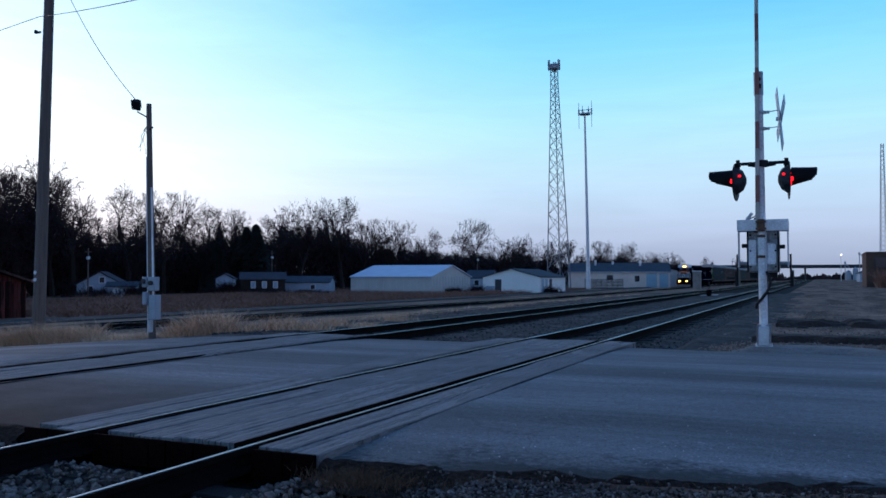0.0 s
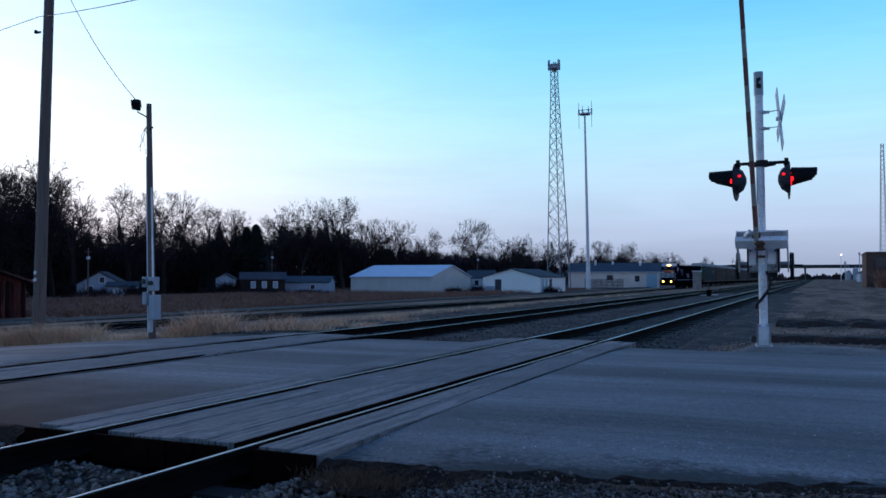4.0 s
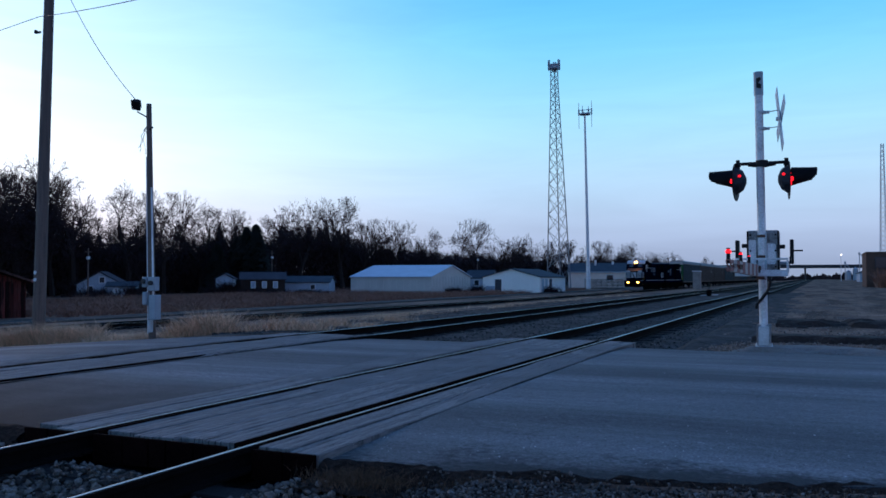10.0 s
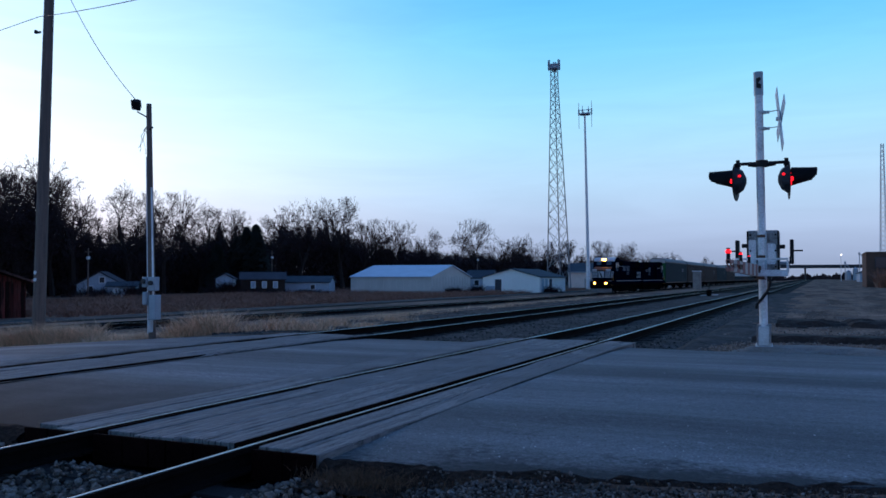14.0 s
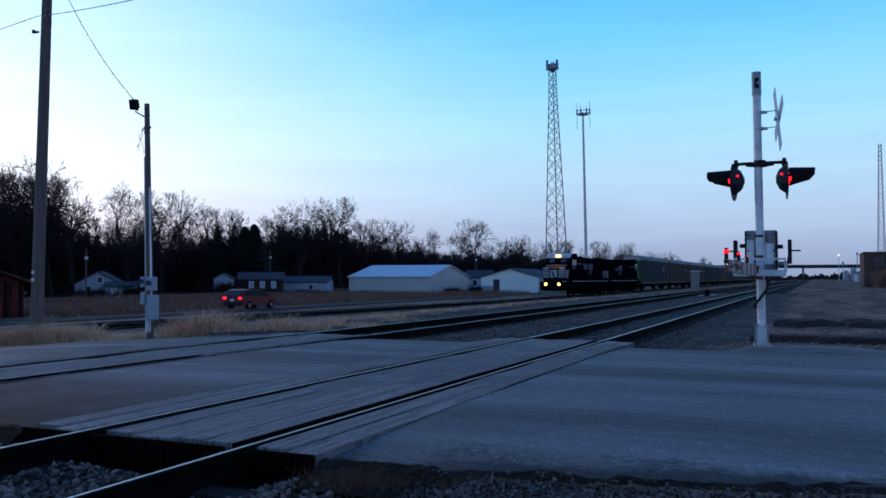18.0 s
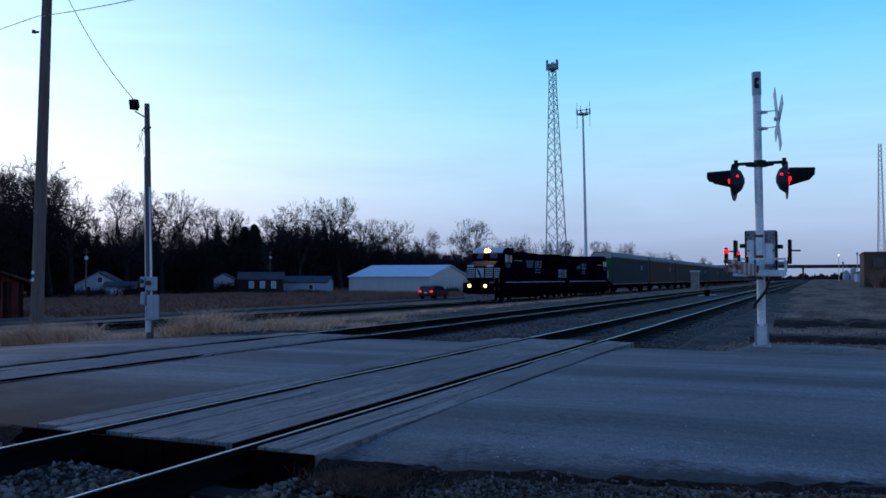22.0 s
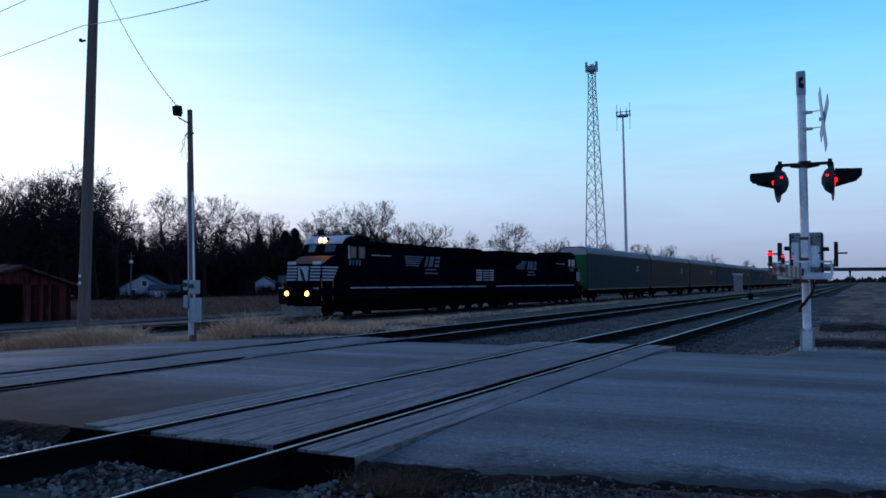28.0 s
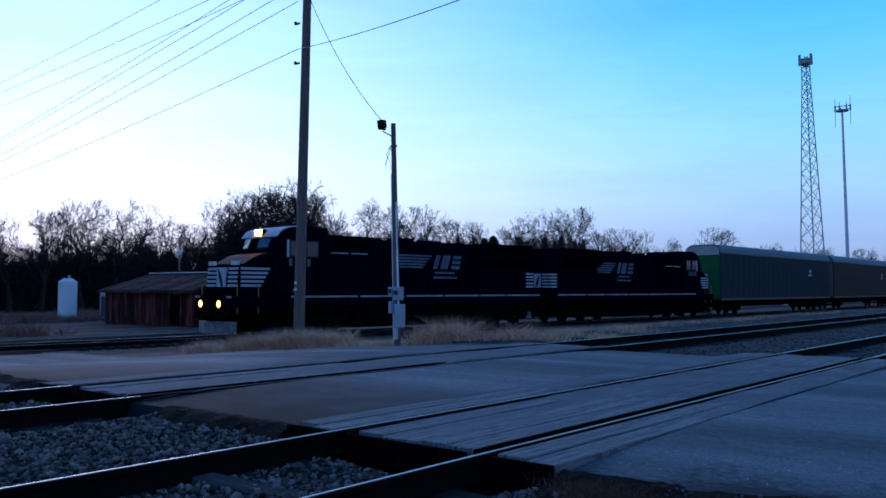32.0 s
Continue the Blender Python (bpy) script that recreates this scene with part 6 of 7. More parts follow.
# ---- trees ----
def grow(rng, height, spread, upright):
    """Limbs as (a, b, ra, rb) and twigs as (a, b, r) of one bare, round-crowned tree that forks at each limb's end."""
    limbs, twigs = [], []

    def turn_off(d, angle):
        side = d.orthogonal()
        side.rotate(Matrix.Rotation(rng.uniform(0, 6.283), 3, d))
        return (d * math.cos(angle) + side.normalized() * math.sin(angle) + Vector((0, 0, upright * 0.14))).normalized()

    def branch(p, d, length, r, level):
        n = 3 if level < 5 else 2
        for i in range(n):
            wild = 0.10 if level == 0 else 0.22
            d = (d + Vector((rng.gauss(0, wild), rng.gauss(0, wild), rng.gauss(0.02, wild * 0.7)))).normalized()
            q = p + d * (length / n)
            r2 = r * 0.90
            if level < 4:
                limbs.append((p.copy(), q.copy(), r, r2))
            else:
                twigs.append((p.copy(), q.copy(), max(r, 0.0125)))
            p, r = q, r2
            if 1 <= level < 8 and i < n - 1 and rng.random() < 0.55:
                branch(p.copy(), turn_off(d, rng.uniform(0.6, 1.2) * spread), length * rng.uniform(0.38, 0.60), r * 0.45, min(8, level + 2))
        if level < 8:
            for _ in range(rng.choice((2, 2, 2, 3)) if level else rng.choice((3, 4, 5))):
                branch(p.copy(), turn_off(d, rng.uniform(0.30, 0.80) * spread * (1.4 if level == 0 else 1.0)), length * rng.uniform(0.66, 0.86) * (0.92 if level == 0 else 1.0), r * rng.uniform(0.55, 0.74), level + 1)
    branch(Vector((0, 0, 0)), Vector((rng.gauss(0, 0.03), rng.gauss(0, 0.03), 1)).normalized(), height * 0.27, height * 0.036, 0)
    return limbs, twigs


def tube_mesh(name, segs, mat, sides):
    v, f = [], []
    for a, b, ra, rb in segs:
        d = (b - a)
        if d.length < 1e-6:
            continue
        d.normalize()
        x = d.orthogonal().normalized()
        y = d.cross(x)
        base = len(v)
        for c, r in ((a, ra), (b, rb)):
            for k in range(sides):
                t = 2 * math.pi * k / sides
                v.append(tuple(c + x * (r * math.cos(t)) + y * (r * math.sin(t))))
        for k in range(sides):
            j = (k + 1) % sides
            f.append((base + k, base + j, base + sides + j, base + sides + k))
    return raw(name, v, f, mat)


def ribbon_mesh(name, segs, mat, seed):
    """Fine twigs as thin slivers turned every way."""
    r = random.Random(seed)
    v, f = [], []
    for a, b, w in segs:
        d = b - a
        if d.length < 1e-6:
            continue
        side = d.orthogonal().normalized()
        side.rotate(Matrix.Rotation(r.uniform(0, 3.14), 3, d.normalized()))
        k = len(v)
        v += [tuple(a - side * w * 1.75), tuple(a + side * w * 1.75), tuple(b + side * w * 1.05), tuple(b - side * w * 1.05)]
        f.append((k, k + 1, k + 2, k + 3))
    return raw(name, v, f, mat)


def bare_tree(name, seed, height, spread, upright, label):
    rng = random.Random(seed)
    limbs, twigs = grow(rng, height, spread, upright)
    t = thing(name, Matrix.Translation((0, 0, -500)), label, "tree", "woods")
    part("trunk", tube_mesh("trunk", limbs, M["bark"], 6), None, t)
    part("crown", ribbon_mesh("crown", twigs, M["twig"], seed), None, t, "bare twig crown")
    zs_ = sorted(b.z for _, b, _ in twigs)
    rs_ = sorted(math.hypot(b.x, b.y) for _, b, _ in twigs)
    return t, zs_[int(len(zs_) * 0.997)], rs_[int(len(rs_) * 0.93)]


def conifer(name, seed, height, label):
    rng = random.Random(seed)
    t = thing(name, Matrix.Translation((0, 0, -500)), label, "tree", "woods")
    part("trunk", rod(B(), (0, 0, 0), (0, 0, height * 0.97), 0.2, 0.03), M["bark"], t)
    v, f = [], []
    for i in range(7000):
        z = height * (0.02 + 0.98 * rng.random() ** 0.9)
        low = 1 - z / height
        r = height * 0.42 * min(1.0, low * 1.5) ** 0.75 * (0.80 + 0.28 * noise.noise((z * 1.7, 1.0, seed)) + 0.12 * rng.random()) * math.sqrt(rng.uniform(0.15, 1)) + 0.05
        a = rng.uniform(0, 6.283)
        r *= 0.70 + 0.45 * (1 - (z * 0.8 + 0.3 * noise.noise((math.cos(a), math.sin(a), z))) % 1.0) + 0.6 * noise.noise((math.cos(a) * 1.6, math.sin(a) * 1.6, z * 0.55 + seed))
        c = Vector((r * math.cos(a), r * math.sin(a), z - 0.25 * r))
        d = Vector((math.cos(a), math.sin(a), -0.35)) * rng.uniform(0.3, 0.8)
        w = Vector((-math.sin(a), math.cos(a), rng.uniform(-0.3, 0.3))) * rng.uniform(0.08, 0.2)
        b = len(v)
        v += [tuple(c - w), tuple(c + w), tuple(c + d + w * 0.3), tuple(c + d - w * 0.3)]
        f.append((b, b + 1, b + 2, b + 3))
    part("crown", raw("crown", v, f, M["needle"]), None, t, "dark dense needle crown")
    return t, height, height * 0.42


rng = random.Random(11)
kinds_t = [bare_tree("bare_tree", 3, 12, 1.0, 0.25, "broad round-crowned bare winter tree at the wood's edge"),
           bare_tree("bare_tree", 8, 12, 0.80, 0.50, "bare winter tree with rising limbs"),
           bare_tree("bare_tree", 15, 12, 1.15, 0.20, "wide spreading bare winter tree"),
           bare_tree("bare_tree", 23, 12, 0.70, 0.70, "slender upright bare winter tree"),
           bare_tree("bare_tree", 31, 12, 0.95, 0.45, "dense bare winter tree")]
fir = conifer("conifer", 5, 11, "dark green conifer among bare trees")
used = set()


def plant(kind, x, y, h, turn, wide=0.0):
    """Set a tree of height h, with a crown of half width wide where it is given."""
    src, top, rad = kind
    sc = h / top
    sw = min(1.5 * sc, max(0.75 * sc, wide / rad)) if wide else sc
    m = Matrix.Translation((x, y, surface(x) - 0.15)) @ Euler((0, 0, turn)).to_matrix().to_4x4()
    if id(src) not in used:
        used.add(id(src))
        ob = src
        ob.matrix_world = m @ Matrix.Diagonal((sw, sw, sc, 1))
    else:
        ob = copy_thing(src, m)
        ob.scale = (sw, sw, sc)
    return ob


def by_bearing(deg, dist):
    return -math.sin(radians(deg)) * dist, math.cos(radians(deg)) * dist


# the trees of the wood's edge: bearing to the left of the railway (degrees), rise of the top, half width of the crown, kind
EDGE_FAR = [(27.4, .064, .032, 4), (24.6, .053, .021, 2), (21.4, .066, .028, 3), (20.1, .043, .020, 4), (18.8, .048, .020, 0), (17.0, .041, .016, 4),
            (15.3, .042, .020, 3), (13.4, .041, .014, 1), (11.9, .039, .019, 0), (10.1, .028, .014, 4), (8.5, .028, .011, 0), (6.6, .022, .010, 2), (5.0, .020, .010, 4)]
EDGE_NEAR = [(86.0, .085, .04, 0), (81.0, .09, .04, 2), (76.5, .085, .04, 4), (72.0, .09, .035, 1), (68.9, .077, .03, 0), (66.7, .070, .026, 4), (65.0, .078, .017, 3), (62.7, .087, .024, 1), (61.2, .085, .028, 0), (57.9, .075, .032, 2), (55.6, .086, .026, 4)]
EDGE_MID = [(52.2, .098, .03, 4), (51.6, .102, .03, 2), (49.2, .100, .03, 4), (48.6, .098, .03, 1), (53.4, .110, .044, 0), (50.6, .109, .034, 2), (47.5, .114, .042, 0), (44.2, .094, .034, 2), (42.1, .090, .029, 1), (39.8, .079, .025, 2), (38.1, .076, .020, 1), (35.3, .070, .018, 3), (33.4, .082, .031, 4), (30.6, .086, .034, 1), (29.2, .066, .018, 3)]
TOPS = sorted((a, b) for a, b, _, _ in EDGE_FAR + EDGE_NEAR + EDGE_MID)
STAND = ([3, 12, 17, 24, 30, 34, 38, 43, 48, 52, 60, 67, 86], [480, 340, 245, 195, 182, 172, 152, 140, 132, 120, 105, 95, 85])
for deg, tall, wide, k in EDGE_FAR + EDGE_NEAR + EDGE_MID:
    dist = float(np.interp(deg, *STAND))
    x, y = by_bearing(deg, dist)
    plant(kinds_t[k], x, y, dist * tall * (1.07 if tall > 0.08 else 1.03) + EYE[2] - surface(x) + 0.3, rng.uniform(0, 6.28), dist * wide)
    for q in (-0.55, 0.6):
        far = dist * rng.uniform(1.05, 1.14)
        x, y = by_bearing(deg + math.degrees(wide) * q, far)
        plant(kinds_t[(k + rng.choice((0, 1, 4))) % 5], x, y, (far * tall * 0.74 + EYE[2] - surface(x)) * rng.uniform(0.84, 1.0), rng.uniform(0, 6.28), far * wide * 0.75)
deg = 8.0
while deg < 86:
    dist = float(np.interp(deg, *STAND)) * rng.uniform(1.15, 1.35)
    tall = float(np.interp(deg, *zip(*TOPS)))
    x, y = by_bearing(deg, dist)
    plant(kinds_t[rng.randrange(5)], x, y, (dist * tall * 0.62 + 2.5) * rng.uniform(0.75, 1.0), rng.uniform(0, 6.28))
    deg += rng.uniform(0.7, 1.5)
for deg, dist, h, wide in ((36.9, 146, 11.3, 2.9), (36.3, 144, 11.6, 2.0), (37.5, 150, 9.8, 2.6), (38.75, 144, 8.6, 1.7)):
    x, y = by_bearing(deg, dist)
    plant(fir, x, y, h, rng.uniform(0, 6.28), wide)


# ---- thickets, weeds and grass ----
def stalks(name, spots, mat, label, cat, h, w, lean, seed, per=9):
    """Many thin upright blades in tufts; spots: (x, y, height factor)."""
    r = random.Random(seed)
    v, f = [], []
    for x, y, k in spots:
        z0 = surface(x) - 0.12
        for _ in range(per):
            a = r.uniform(0, 6.283)
            px, py = x + r.gauss(0, 0.13), y + r.gauss(0, 0.13)
            hh = h * k * r.uniform(0.45, 1.15)
            dx, dy = math.cos(a), math.sin(a)
            lx, ly = r.gauss(0, lean) * hh, r.gauss(0, lean) * hh
            ww = w * r.uniform(0.6, 1.3)
            b = len(v)
            v += [(px - dx * ww, py - dy * ww, z0), (px + dx * ww, py + dy * ww, z0), (px + lx * 0.5 + dx * ww * 0.7, py + ly * 0.5 + dy * ww * 0.7, z0 + hh * 0.6),
                  (px + lx * 0.5 - dx * ww * 0.7, py + ly * 0.5 - dy * ww * 0.7, z0 + hh * 0.6), (px + lx * 1.3, py + ly * 1.3, z0 + hh)]
            f += [(b, b + 1, b + 2, b + 3), (b + 3, b + 2, b + 4)]
    return solo(name, raw(name, v, f, mat), None, label, cat, kind="stuff")


r = random.Random(21)
spots = []
for _ in range(1500):
    y = 15.6 + 60 * r.random() ** 1.8
    x = -12.4 - (8.5 + 0.06 * y) * r.random()
    if noise.noise((x * 0.35, y * 0.22, 2)) > 0.14 or r.random() < 0.12:
        spots.append((x, y, (0.3 + 0.6 * max(0, noise.noise((x * 0.5, y * 0.4, 8)) + 0.3)) * (1.0 if r.random() < 0.4 else 0.55)))
for cx, cy, k, n in ((-19.9, 16.7, 2.0, 150), (-18.3, 16.5, 1.7, 110), (-21.5, 16.8, 1.8, 120), (-16.6, 16.2, 0.8, 40), (-14.05, 16.0, 1.6, 34), (-11.5, 17.6, 0.8, 20), (-23.0, 17.0, 1.3, 80), (-10.6, 19.0, 0.6, 14), (-13.45, 16.35, 2.1, 46), (-12.35, 17.6, 1.5, 20), (-12.7, 16.8, 1.3, 8), (-15.6, 16.3, 0.7, 30), (-25.0, 17.2, 1.5, 90), (-22.2, 16.6, 1.9, 70), (-12.0, 19.5, 0.9, 20), (-11.6, 22.5, 0.8, 16)):
    for _ in range(n):
        wide = 0.2 if cx > -14 else 0.45
        spots.append((cx + r.gauss(0, wide), cy + abs(r.gauss(0, 0.3)), k * r.uniform(0.6, 1.1)))
stalks("dry_grass", spots, M["grass"], "tufts of dry pale grass beside the road", "grass", 0.33, 0.006, 0.6, 5, 30)
spots = []
for _ in range(9000):
    y = 16 + 150 * r.random() ** 1.2
    x = -41.6 - (27 + 0.12 * y) * r.random()
    if noise.noise((x * 0.12, y * 0.10, 4)) > -0.3 and not (-60 < x < -40 and 21 < y < 39):
        spots.append((x, y, 0.6 + 0.8 * max(0, noise.noise((x * 0.2, y * 0.2, 3)) + 0.5)))
stalks("dead_weeds", spots, M["weed"], "field of brown dead weeds", "weeds", 0.62, 0.02, 0.9, 6, 15)
spots = []
for _ in range(1500):
    x = -2.8 + 5.0 * r.random() ** 1.6
    if noise.noise((x * 1.6, 1, 2)) > -0.15:
        spots.append((x, road_edge(x) - 0.14 + r.gauss(0, 0.08), 0.35 + 0.5 * r.random()))
stalks("verge_weeds", spots, M["verge"], "short brown weeds along the asphalt edge", "weeds", 0.10, 0.0016, 0.8, 9, 14)


spots = []
for hx, hy, wide, k, n in ((-86.4, 84.0, 4.2, 0.9, 150), (-90.5, 84.5, 1.6, 1.5, 90), (-81.5, 84.6, 1.0, 1.2, 50), (-81.3, 103.6, 1.0, 1.4, 90), (-83.4, 103.0, 1.2, 0.8, 60), (-76.0, 117.2, 4.0, 0.55, 110),
                           (-80.0, 108.8, 4.6, 0.7, 130), (-71.5, 131.0, 1.0, 1.2, 60), (-56.0, 131.0, 1.6, 0.7, 60), (-51.8, 131.0, 1.0, 1.0, 50), (-40.2, 134.0, 1.4, 0.8, 50)):
    for _ in range(n):
        spots.append((hx + r.gauss(0, wide * 0.5), hy + r.gauss(0, wide * 0.35), k * r.uniform(0.4, 1.1)))
stalks("shrubs", spots, M["twig"], "dark bare shrubs before the houses and sheds", "shrubs", 1.7, 0.035, 0.6, 31, 14)


def thicket(name, seed, count, label):
    """Dark tangled undergrowth: short crossing stems."""
    r = random.Random(seed)
    v, f = [], []
    for _ in range(count):
        deg = r.uniform(9, 84)
        d0 = float(np.interp(deg, *STAND))
        x, y = by_bearing(deg, d0 * r.uniform(1.0, 1.3))
        z = surface(x) + d0 * (0.42 * float(np.interp(deg, *zip(*TOPS))) + 0.028) * float(np.interp(deg, [12, 20, 28, 31, 37, 40, 44, 47, 60, 66], [0.55, 0.7, 0.9, 1.35, 1.3, 0.8, 0.8, 1.05, 1.1, 1.05])) * r.random() ** 0.95 * (0.84 + 0.35 * noise.noise((deg * 0.35, 0, 5)) + 0.45 * noise.noise((deg * 1.9, 3, 5)) + 0.25 * noise.noise((deg * 6.1, 7, 5)))
        a = r.uniform(0, 6.283)
        l = r.uniform(0.5, 1.6) * d0 / 110
        d = Vector((math.cos(a) * 0.7, math.sin(a) * 0.7, r.uniform(0.2, 1.0))) * l
        s = Vector((-math.sin(a), math.cos(a), 0.2)) * (r.uniform(0.02, 0.085) * d0 / 110)
        c = Vector((x, y, z))
        b = len(v)
        v += [tuple(c - s), tuple(c + s), tuple(c + d)]
        f.append((b, b + 1, b + 2))
    return solo(name, raw(name, v, f, M["twig"]), None, label, "woods", kind="stuff")


thicket("undergrowth", 3, 340000, "dark tangled undergrowth below the bare trees")


def horizon_woods(seed, count):
    """A low ragged line of woods far off on every side."""
    r = random.Random(seed)
    v, f = [], []
    for _ in range(count):
        deg = r.uniform(-180, 180)
        d = r.uniform(660, 1250) if deg > -8 and deg < 100 else r.uniform(500, 900)
        x, y = by_bearing(deg, d)
        h = (6 + 6 * abs(noise.noise((deg * 0.4, 2, 1))) + 4 * noise.noise((deg * 2.1, 5, 1))) * r.uniform(0.35, 1.0) * d / 900
        if -7 < deg < 9:
            h = max(h, 3.2 * r.uniform(0.4, 1.0) * d / 700)
        w = r.uniform(0.5, 2.2)
        tx, ty = math.cos(radians(deg)) * w, math.sin(radians(deg)) * w
        b = len(v)
        z = surface(x) - 1
        v += [(x - tx, y - ty, z), (x + tx, y + ty, z), (x + tx * 0.5, y + ty * 0.5, z + h * 0.8), (x, y, z + h), (x - tx * 0.6, y - ty * 0.6, z + h * 0.7)]
        f.append((b, b + 1, b + 2, b + 3, b + 4))
    return solo("far_woods", raw("far_woods", v, f, M["twig"]), None, "dark ragged line of distant woods", "woods", kind="stuff")


horizon_woods(8, 22000)


# ---- loose ballast and gravel ----
def stones(name, spots, mat, label, seed):
    """Angular stones at (x, y, z, radius)."""
    r = np.random.RandomState(seed)
    base = np.array([(1, 0, 0), (-1, 0, 0), (0, 1, 0), (0, -1, 0), (0, 0, 1), (0, 0, -1), (.6, .6, .6), (-.6, .6, .5), (.6, -.6, .5), (-.6, -.6, .6)], float)
    faces = [(0, 6, 8), (0, 2, 6), (2, 7, 6), (2, 1, 7), (1, 9, 7), (1, 3, 9), (3, 8, 9), (3, 0, 8), (4, 6, 7), (4, 7, 9), (4, 9, 8), (4, 8, 6), (0, 5, 2), (2, 5, 1), (1, 5, 3), (3, 5, 0)]
    n = len(spots)
    p = np.array(spots)
    k = base[None] * (1 + r.uniform(-0.3, 0.3, (n, 10, 1))) * r.uniform(0.65, 1.2, (n, 1, 3))
    a = r.uniform(0, 6.283, n)
    b = r.uniform(-0.7, 0.7, n)
    ca, sa, cb, sb = np.cos(a)[:, None], np.sin(a)[:, None], np.cos(b)[:, None], np.sin(b)[:, None]
    x, y, z = k[..., 0], k[..., 1], k[..., 2]
    y, z = y * cb - z * sb, y * sb + z * cb
    x, y = x * ca - y * sa, x * sa + y * ca
    v = np.stack([x, y, z], -1) * p[:, None, 3:4] + p[:, None, :3]
    fa = (np.array(faces)[None] + (np.arange(n) * 10)[:, None, None]).reshape(-1, 3)
    return solo(name, raw(name, v.reshape(-1, 3).tolist(), fa.tolist(), mat), None, label, "gravel", kind="stuff")


r = random.Random(33)
spots = []
for _ in range(44000):
    y = 4.95 - 5.2 * r.random() ** 0.95
    x = -13.4 + 11.2 * r.random()
    if min(abs(x + q) for q in (3.66, 5.16, 8.39, 9.89)) < 0.13:
        continue
    inside = any(abs(x - c) < 0.75 for c in (-4.41, -9.14))
    if (inside and y > 4.68) or (not inside and abs(x + 6.8) > 1.2 and y > 4.7 and r.random() < 0.8):
        continue
    if inside and noise.noise((x * 0.9, y * 0.9, 11)) < -0.35 and r.random() < 0.6:
        continue
    spots.append((x, y, heap_z(x, y) + r.uniform(-0.02, 0.035), r.choice((0.4, 0.6, 0.8, 1.0, 1.2)) * r.uniform(0.020, 0.032)))
stones("ballast_stones", spots, M["stone"], "loose grey crushed stone ballast between the rails", 1)
spots = []
for _ in range(15000):
    y = 15.9 + 34 * r.random() ** 1.7
    x = -13.0 + 12.0 * r.random()
    if min(abs(x + q) for q in (3.66, 5.16, 8.39, 9.89)) < 0.12:
        continue
    spots.append((x, y, heap_z(x, y) + 0.03 + r.uniform(-0.015, 0.010), r.uniform(0.012, 0.028)))
stones("far_ballast_stones", spots, M["stone_dark"], "grey ballast stones beyond the crossing", 2)
spots = []
for _ in range(30000):
    y = 5.6 - 2.4 * r.random() ** 0.8
    x = -2.3 + 6.0 * r.random()
    if y > road_edge(x) - 0.22 and r.random() < 0.8 or y > road_edge(x) - 0.04:
        continue
    spots.append((x, y, max(ground_z(x), BANK(x, y) if y > 4.5 else -1) + 0.008 + r.uniform(-0.01, 0.012), r.uniform(0.006, 0.015) * (1.9 if r.random() < 0.05 else 1)))
stones("gravel", spots, M["fine_gravel"], "fine grey gravel along the road edge", 3)
spots = []
for _ in range(420):
    x = r.uniform(-3.0, 6)
    spots.append((x, road_edge(x) + 0.1 + abs(r.gauss(0, 0.9)) if r.random() < 0.75 else r.uniform(6.3, 14), 0.002, r.uniform(0.002, 0.006) * (2.0 if r.random() < 0.05 else 1)))
stones("grit", spots, M["grit"], "pale grit strewn on the asphalt", 8)


# ---- the dirt lot beyond the signal ----
M["clod"] = pieces(material("brown_gravel", (0.24, 0.19, 0.165), 0.95, var=0.4, scale=4, fine=30, bump=0.4), 0.6)
M["soil"] = material("dark_soil", (0.042, 0.028, 0.022), 0.95, var=0.5, scale=0.9, fine=12, bump=0.8)
M["pale_gravel"] = material("pale_gravel", (0.21, 0.19, 0.175), 0.95, var=0.35, scale=1.2, fine=30, bump=0.6)


def ridge_z(y_mid, half, h, seed, slope=0.0):
    """A low ragged ridge across the lot that dips under the ground all round."""
    def zf(x, y):
        lip = max(0.0, (15.15 - y) / 0.4) * 2.0
        f = 1 - lip - ((y - y_mid - slope * x) / half) ** 2 + 1.5 * noise.noise((x * 0.9, y * 1.3, seed)) + 0.8 * noise.noise((x * 2.7, y * 3, seed))
        return ground_z(x) - 0.05 + h * min(1.0, max(-1.0, f)) * min(1.0, (x + 1.6) * 2) + 0.012 * noise.noise((x * 9, y * 9, seed))
    return zf


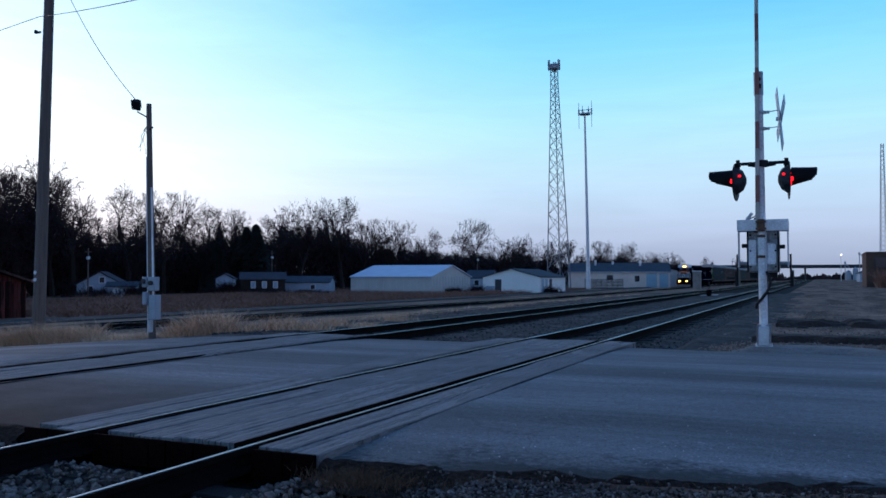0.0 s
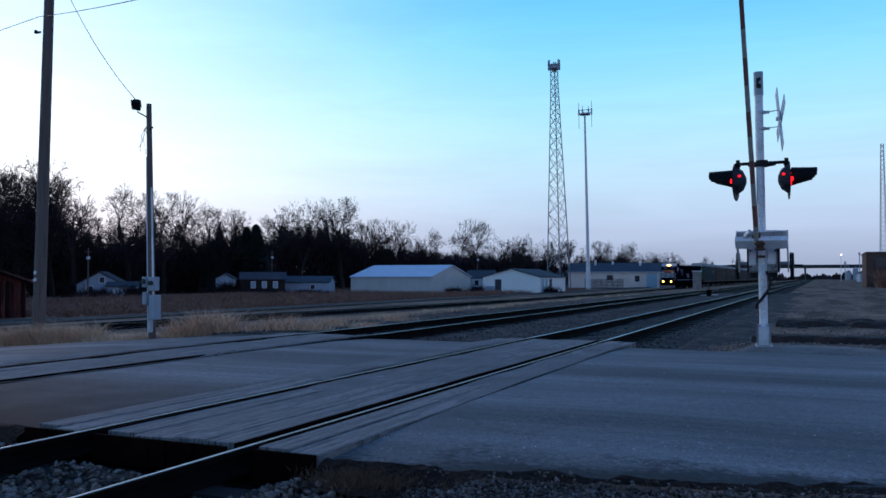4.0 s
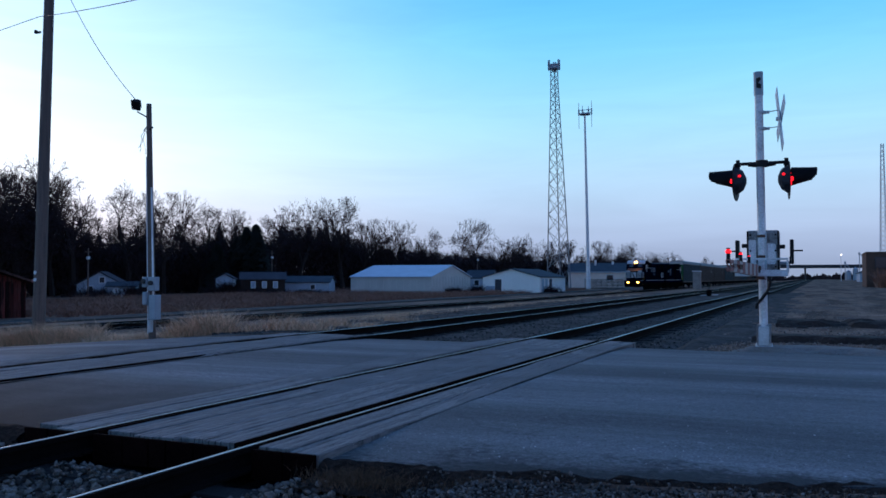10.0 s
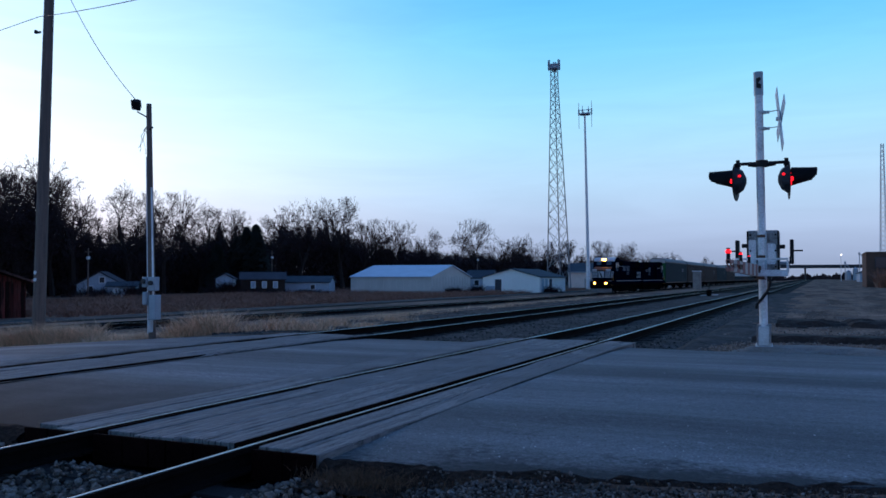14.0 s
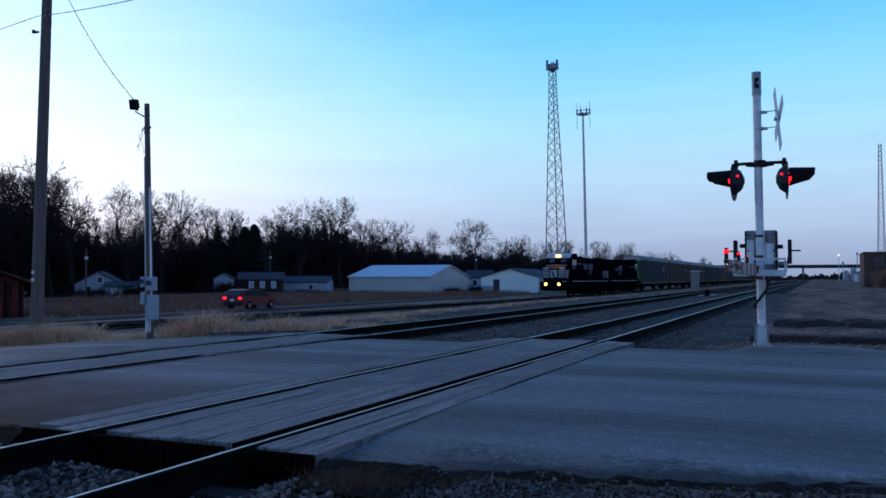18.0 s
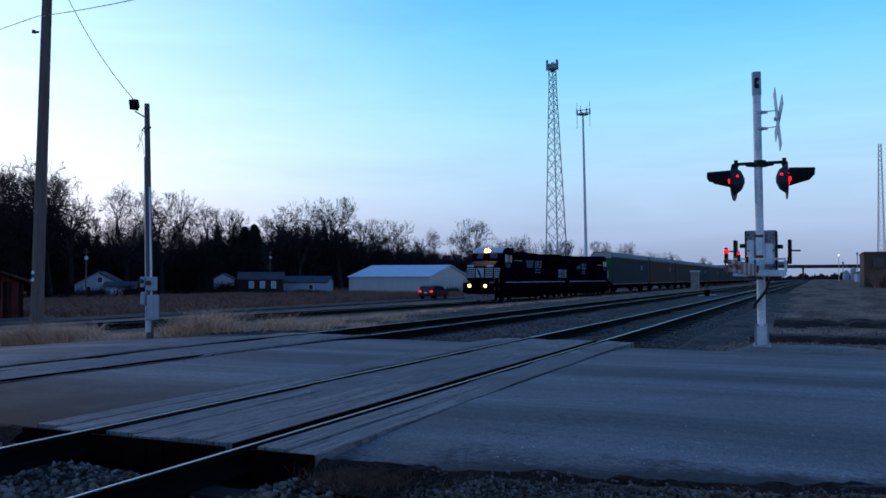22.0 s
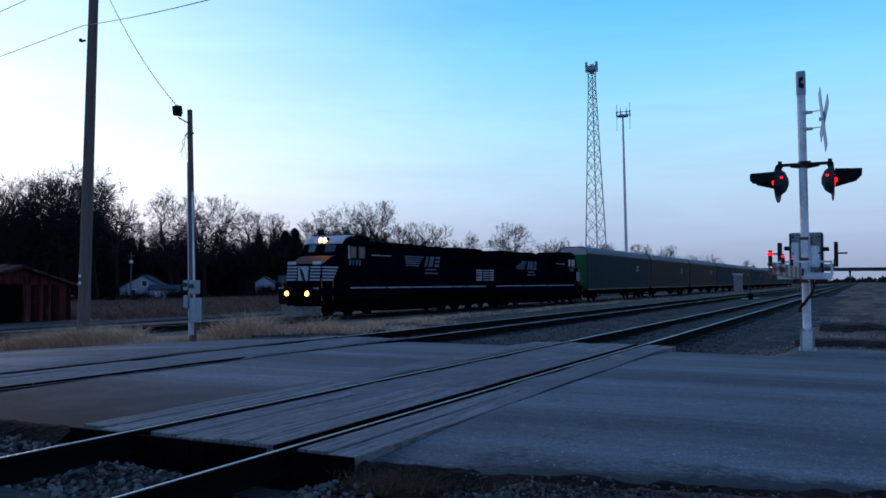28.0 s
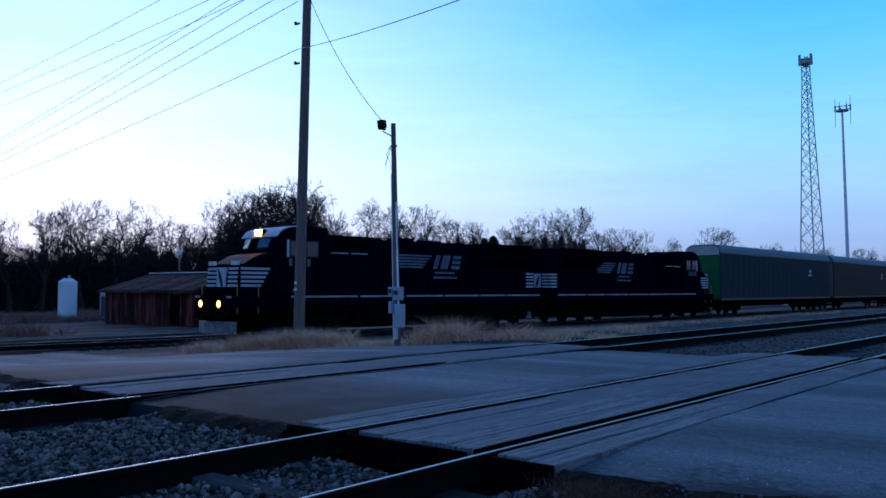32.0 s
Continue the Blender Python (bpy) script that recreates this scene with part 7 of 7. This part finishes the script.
heap("gravel_apron", -1.7, 7.0, 14.75, 17.2, 0.10, ridge_z(15.2, 1.05, 0.13, 3, 0.05), M["pale_gravel"], "pale gravel apron along the road edge")
heap("soil_ridge_1", -1.2, 6.0, 17.0, 19.6, 0.10, ridge_z(18.1, 0.60, 0.17, 5, 0.12), M["soil"], "dark ragged soil ridge in the dirt lot")
heap("soil_ridge_2", -1.0, 7.0, 22.6, 27.0, 0.14, ridge_z(24.4, 1.1, 0.19, 9, 0.15), M["soil"], "dark ragged soil ridge in the dirt lot")
spots = []
r = random.Random(41)
for _ in range(11000):
    x, y = r.uniform(-2.6, 7), 15.1 + abs(r.gauss(0, 2.6)) * (5.0 if r.random() < 0.4 else 1)
    spots.append((x, y, ground_z(x) + r.uniform(-0.004, 0.008), r.uniform(0.006, 0.018) * (1.8 if r.random() < 0.05 else 1)))
stones("lot_gravel", spots, M["clod"], "scattered gravel in the dirt lot", 6)
spots = [(r.uniform(7.0, 16.0), r.uniform(118, 126), r.uniform(0.7, 1.5)) for _ in range(700)]
stalks("bushes", spots, M["weed"], "dark brown bushes before the brick building", "bushes", 1.8, 0.05, 0.35, 12, 8)
fence = thing("board_fence", pose(8.6, 125.0, -0.1), "dark board fence before the brick building", "fence")
for i in range(8):
    part("board", box(B(), (-1.2 + 0.9 * i, 0, 1.0), (0.86, 0.06, 2.1), 0.01), M["dark_roof"], fence)



# ---- what moves ----
def motions():
    sig_gate = [(t, pose(0, 0.17, 1.42, 90 - a, 0, 0)) for t, a in GATE_FALL]
    walk(gate, sig_gate)
    times = [0.5 * i for i in range(65)]
    for (ob, _, half, way), offset in zip(consist, pos):
        rows = []
        for t in times:
            s0 = float(np.interp(front_y(t), PY, PS)) - offset
            a, b = on_path(s0 - half), on_path(s0 + half)
            d = (a - b).normalized() * way
            c = (a + b) / 2
            rows.append((t, pose(c.x, c.y, c.z, 0, 0, math.degrees(math.atan2(-d.x, d.y)))))
        walk(ob, rows)
    s_start = float(np.interp(front_y(0), PY, PS))
    for wheels, way in ((lead_wheels, 1), (trail_wheels, -1)):
        for w in wheels:
            rows = []
            for i in range(257):
                t = i * 0.125
                turn = (s_start - float(np.interp(front_y(t), PY, PS))) / AX * way
                rows.append((t, Matrix.Translation(w.matrix_basis.translation) @ Matrix.Rotation(-turn, 4, "X")))
            walk(w, rows)
    rows = [(t, pose(-39.7, y, -1.2, 0, 0, 0)) for t, y in CAR_Y]
    walk(car, rows)


motions()
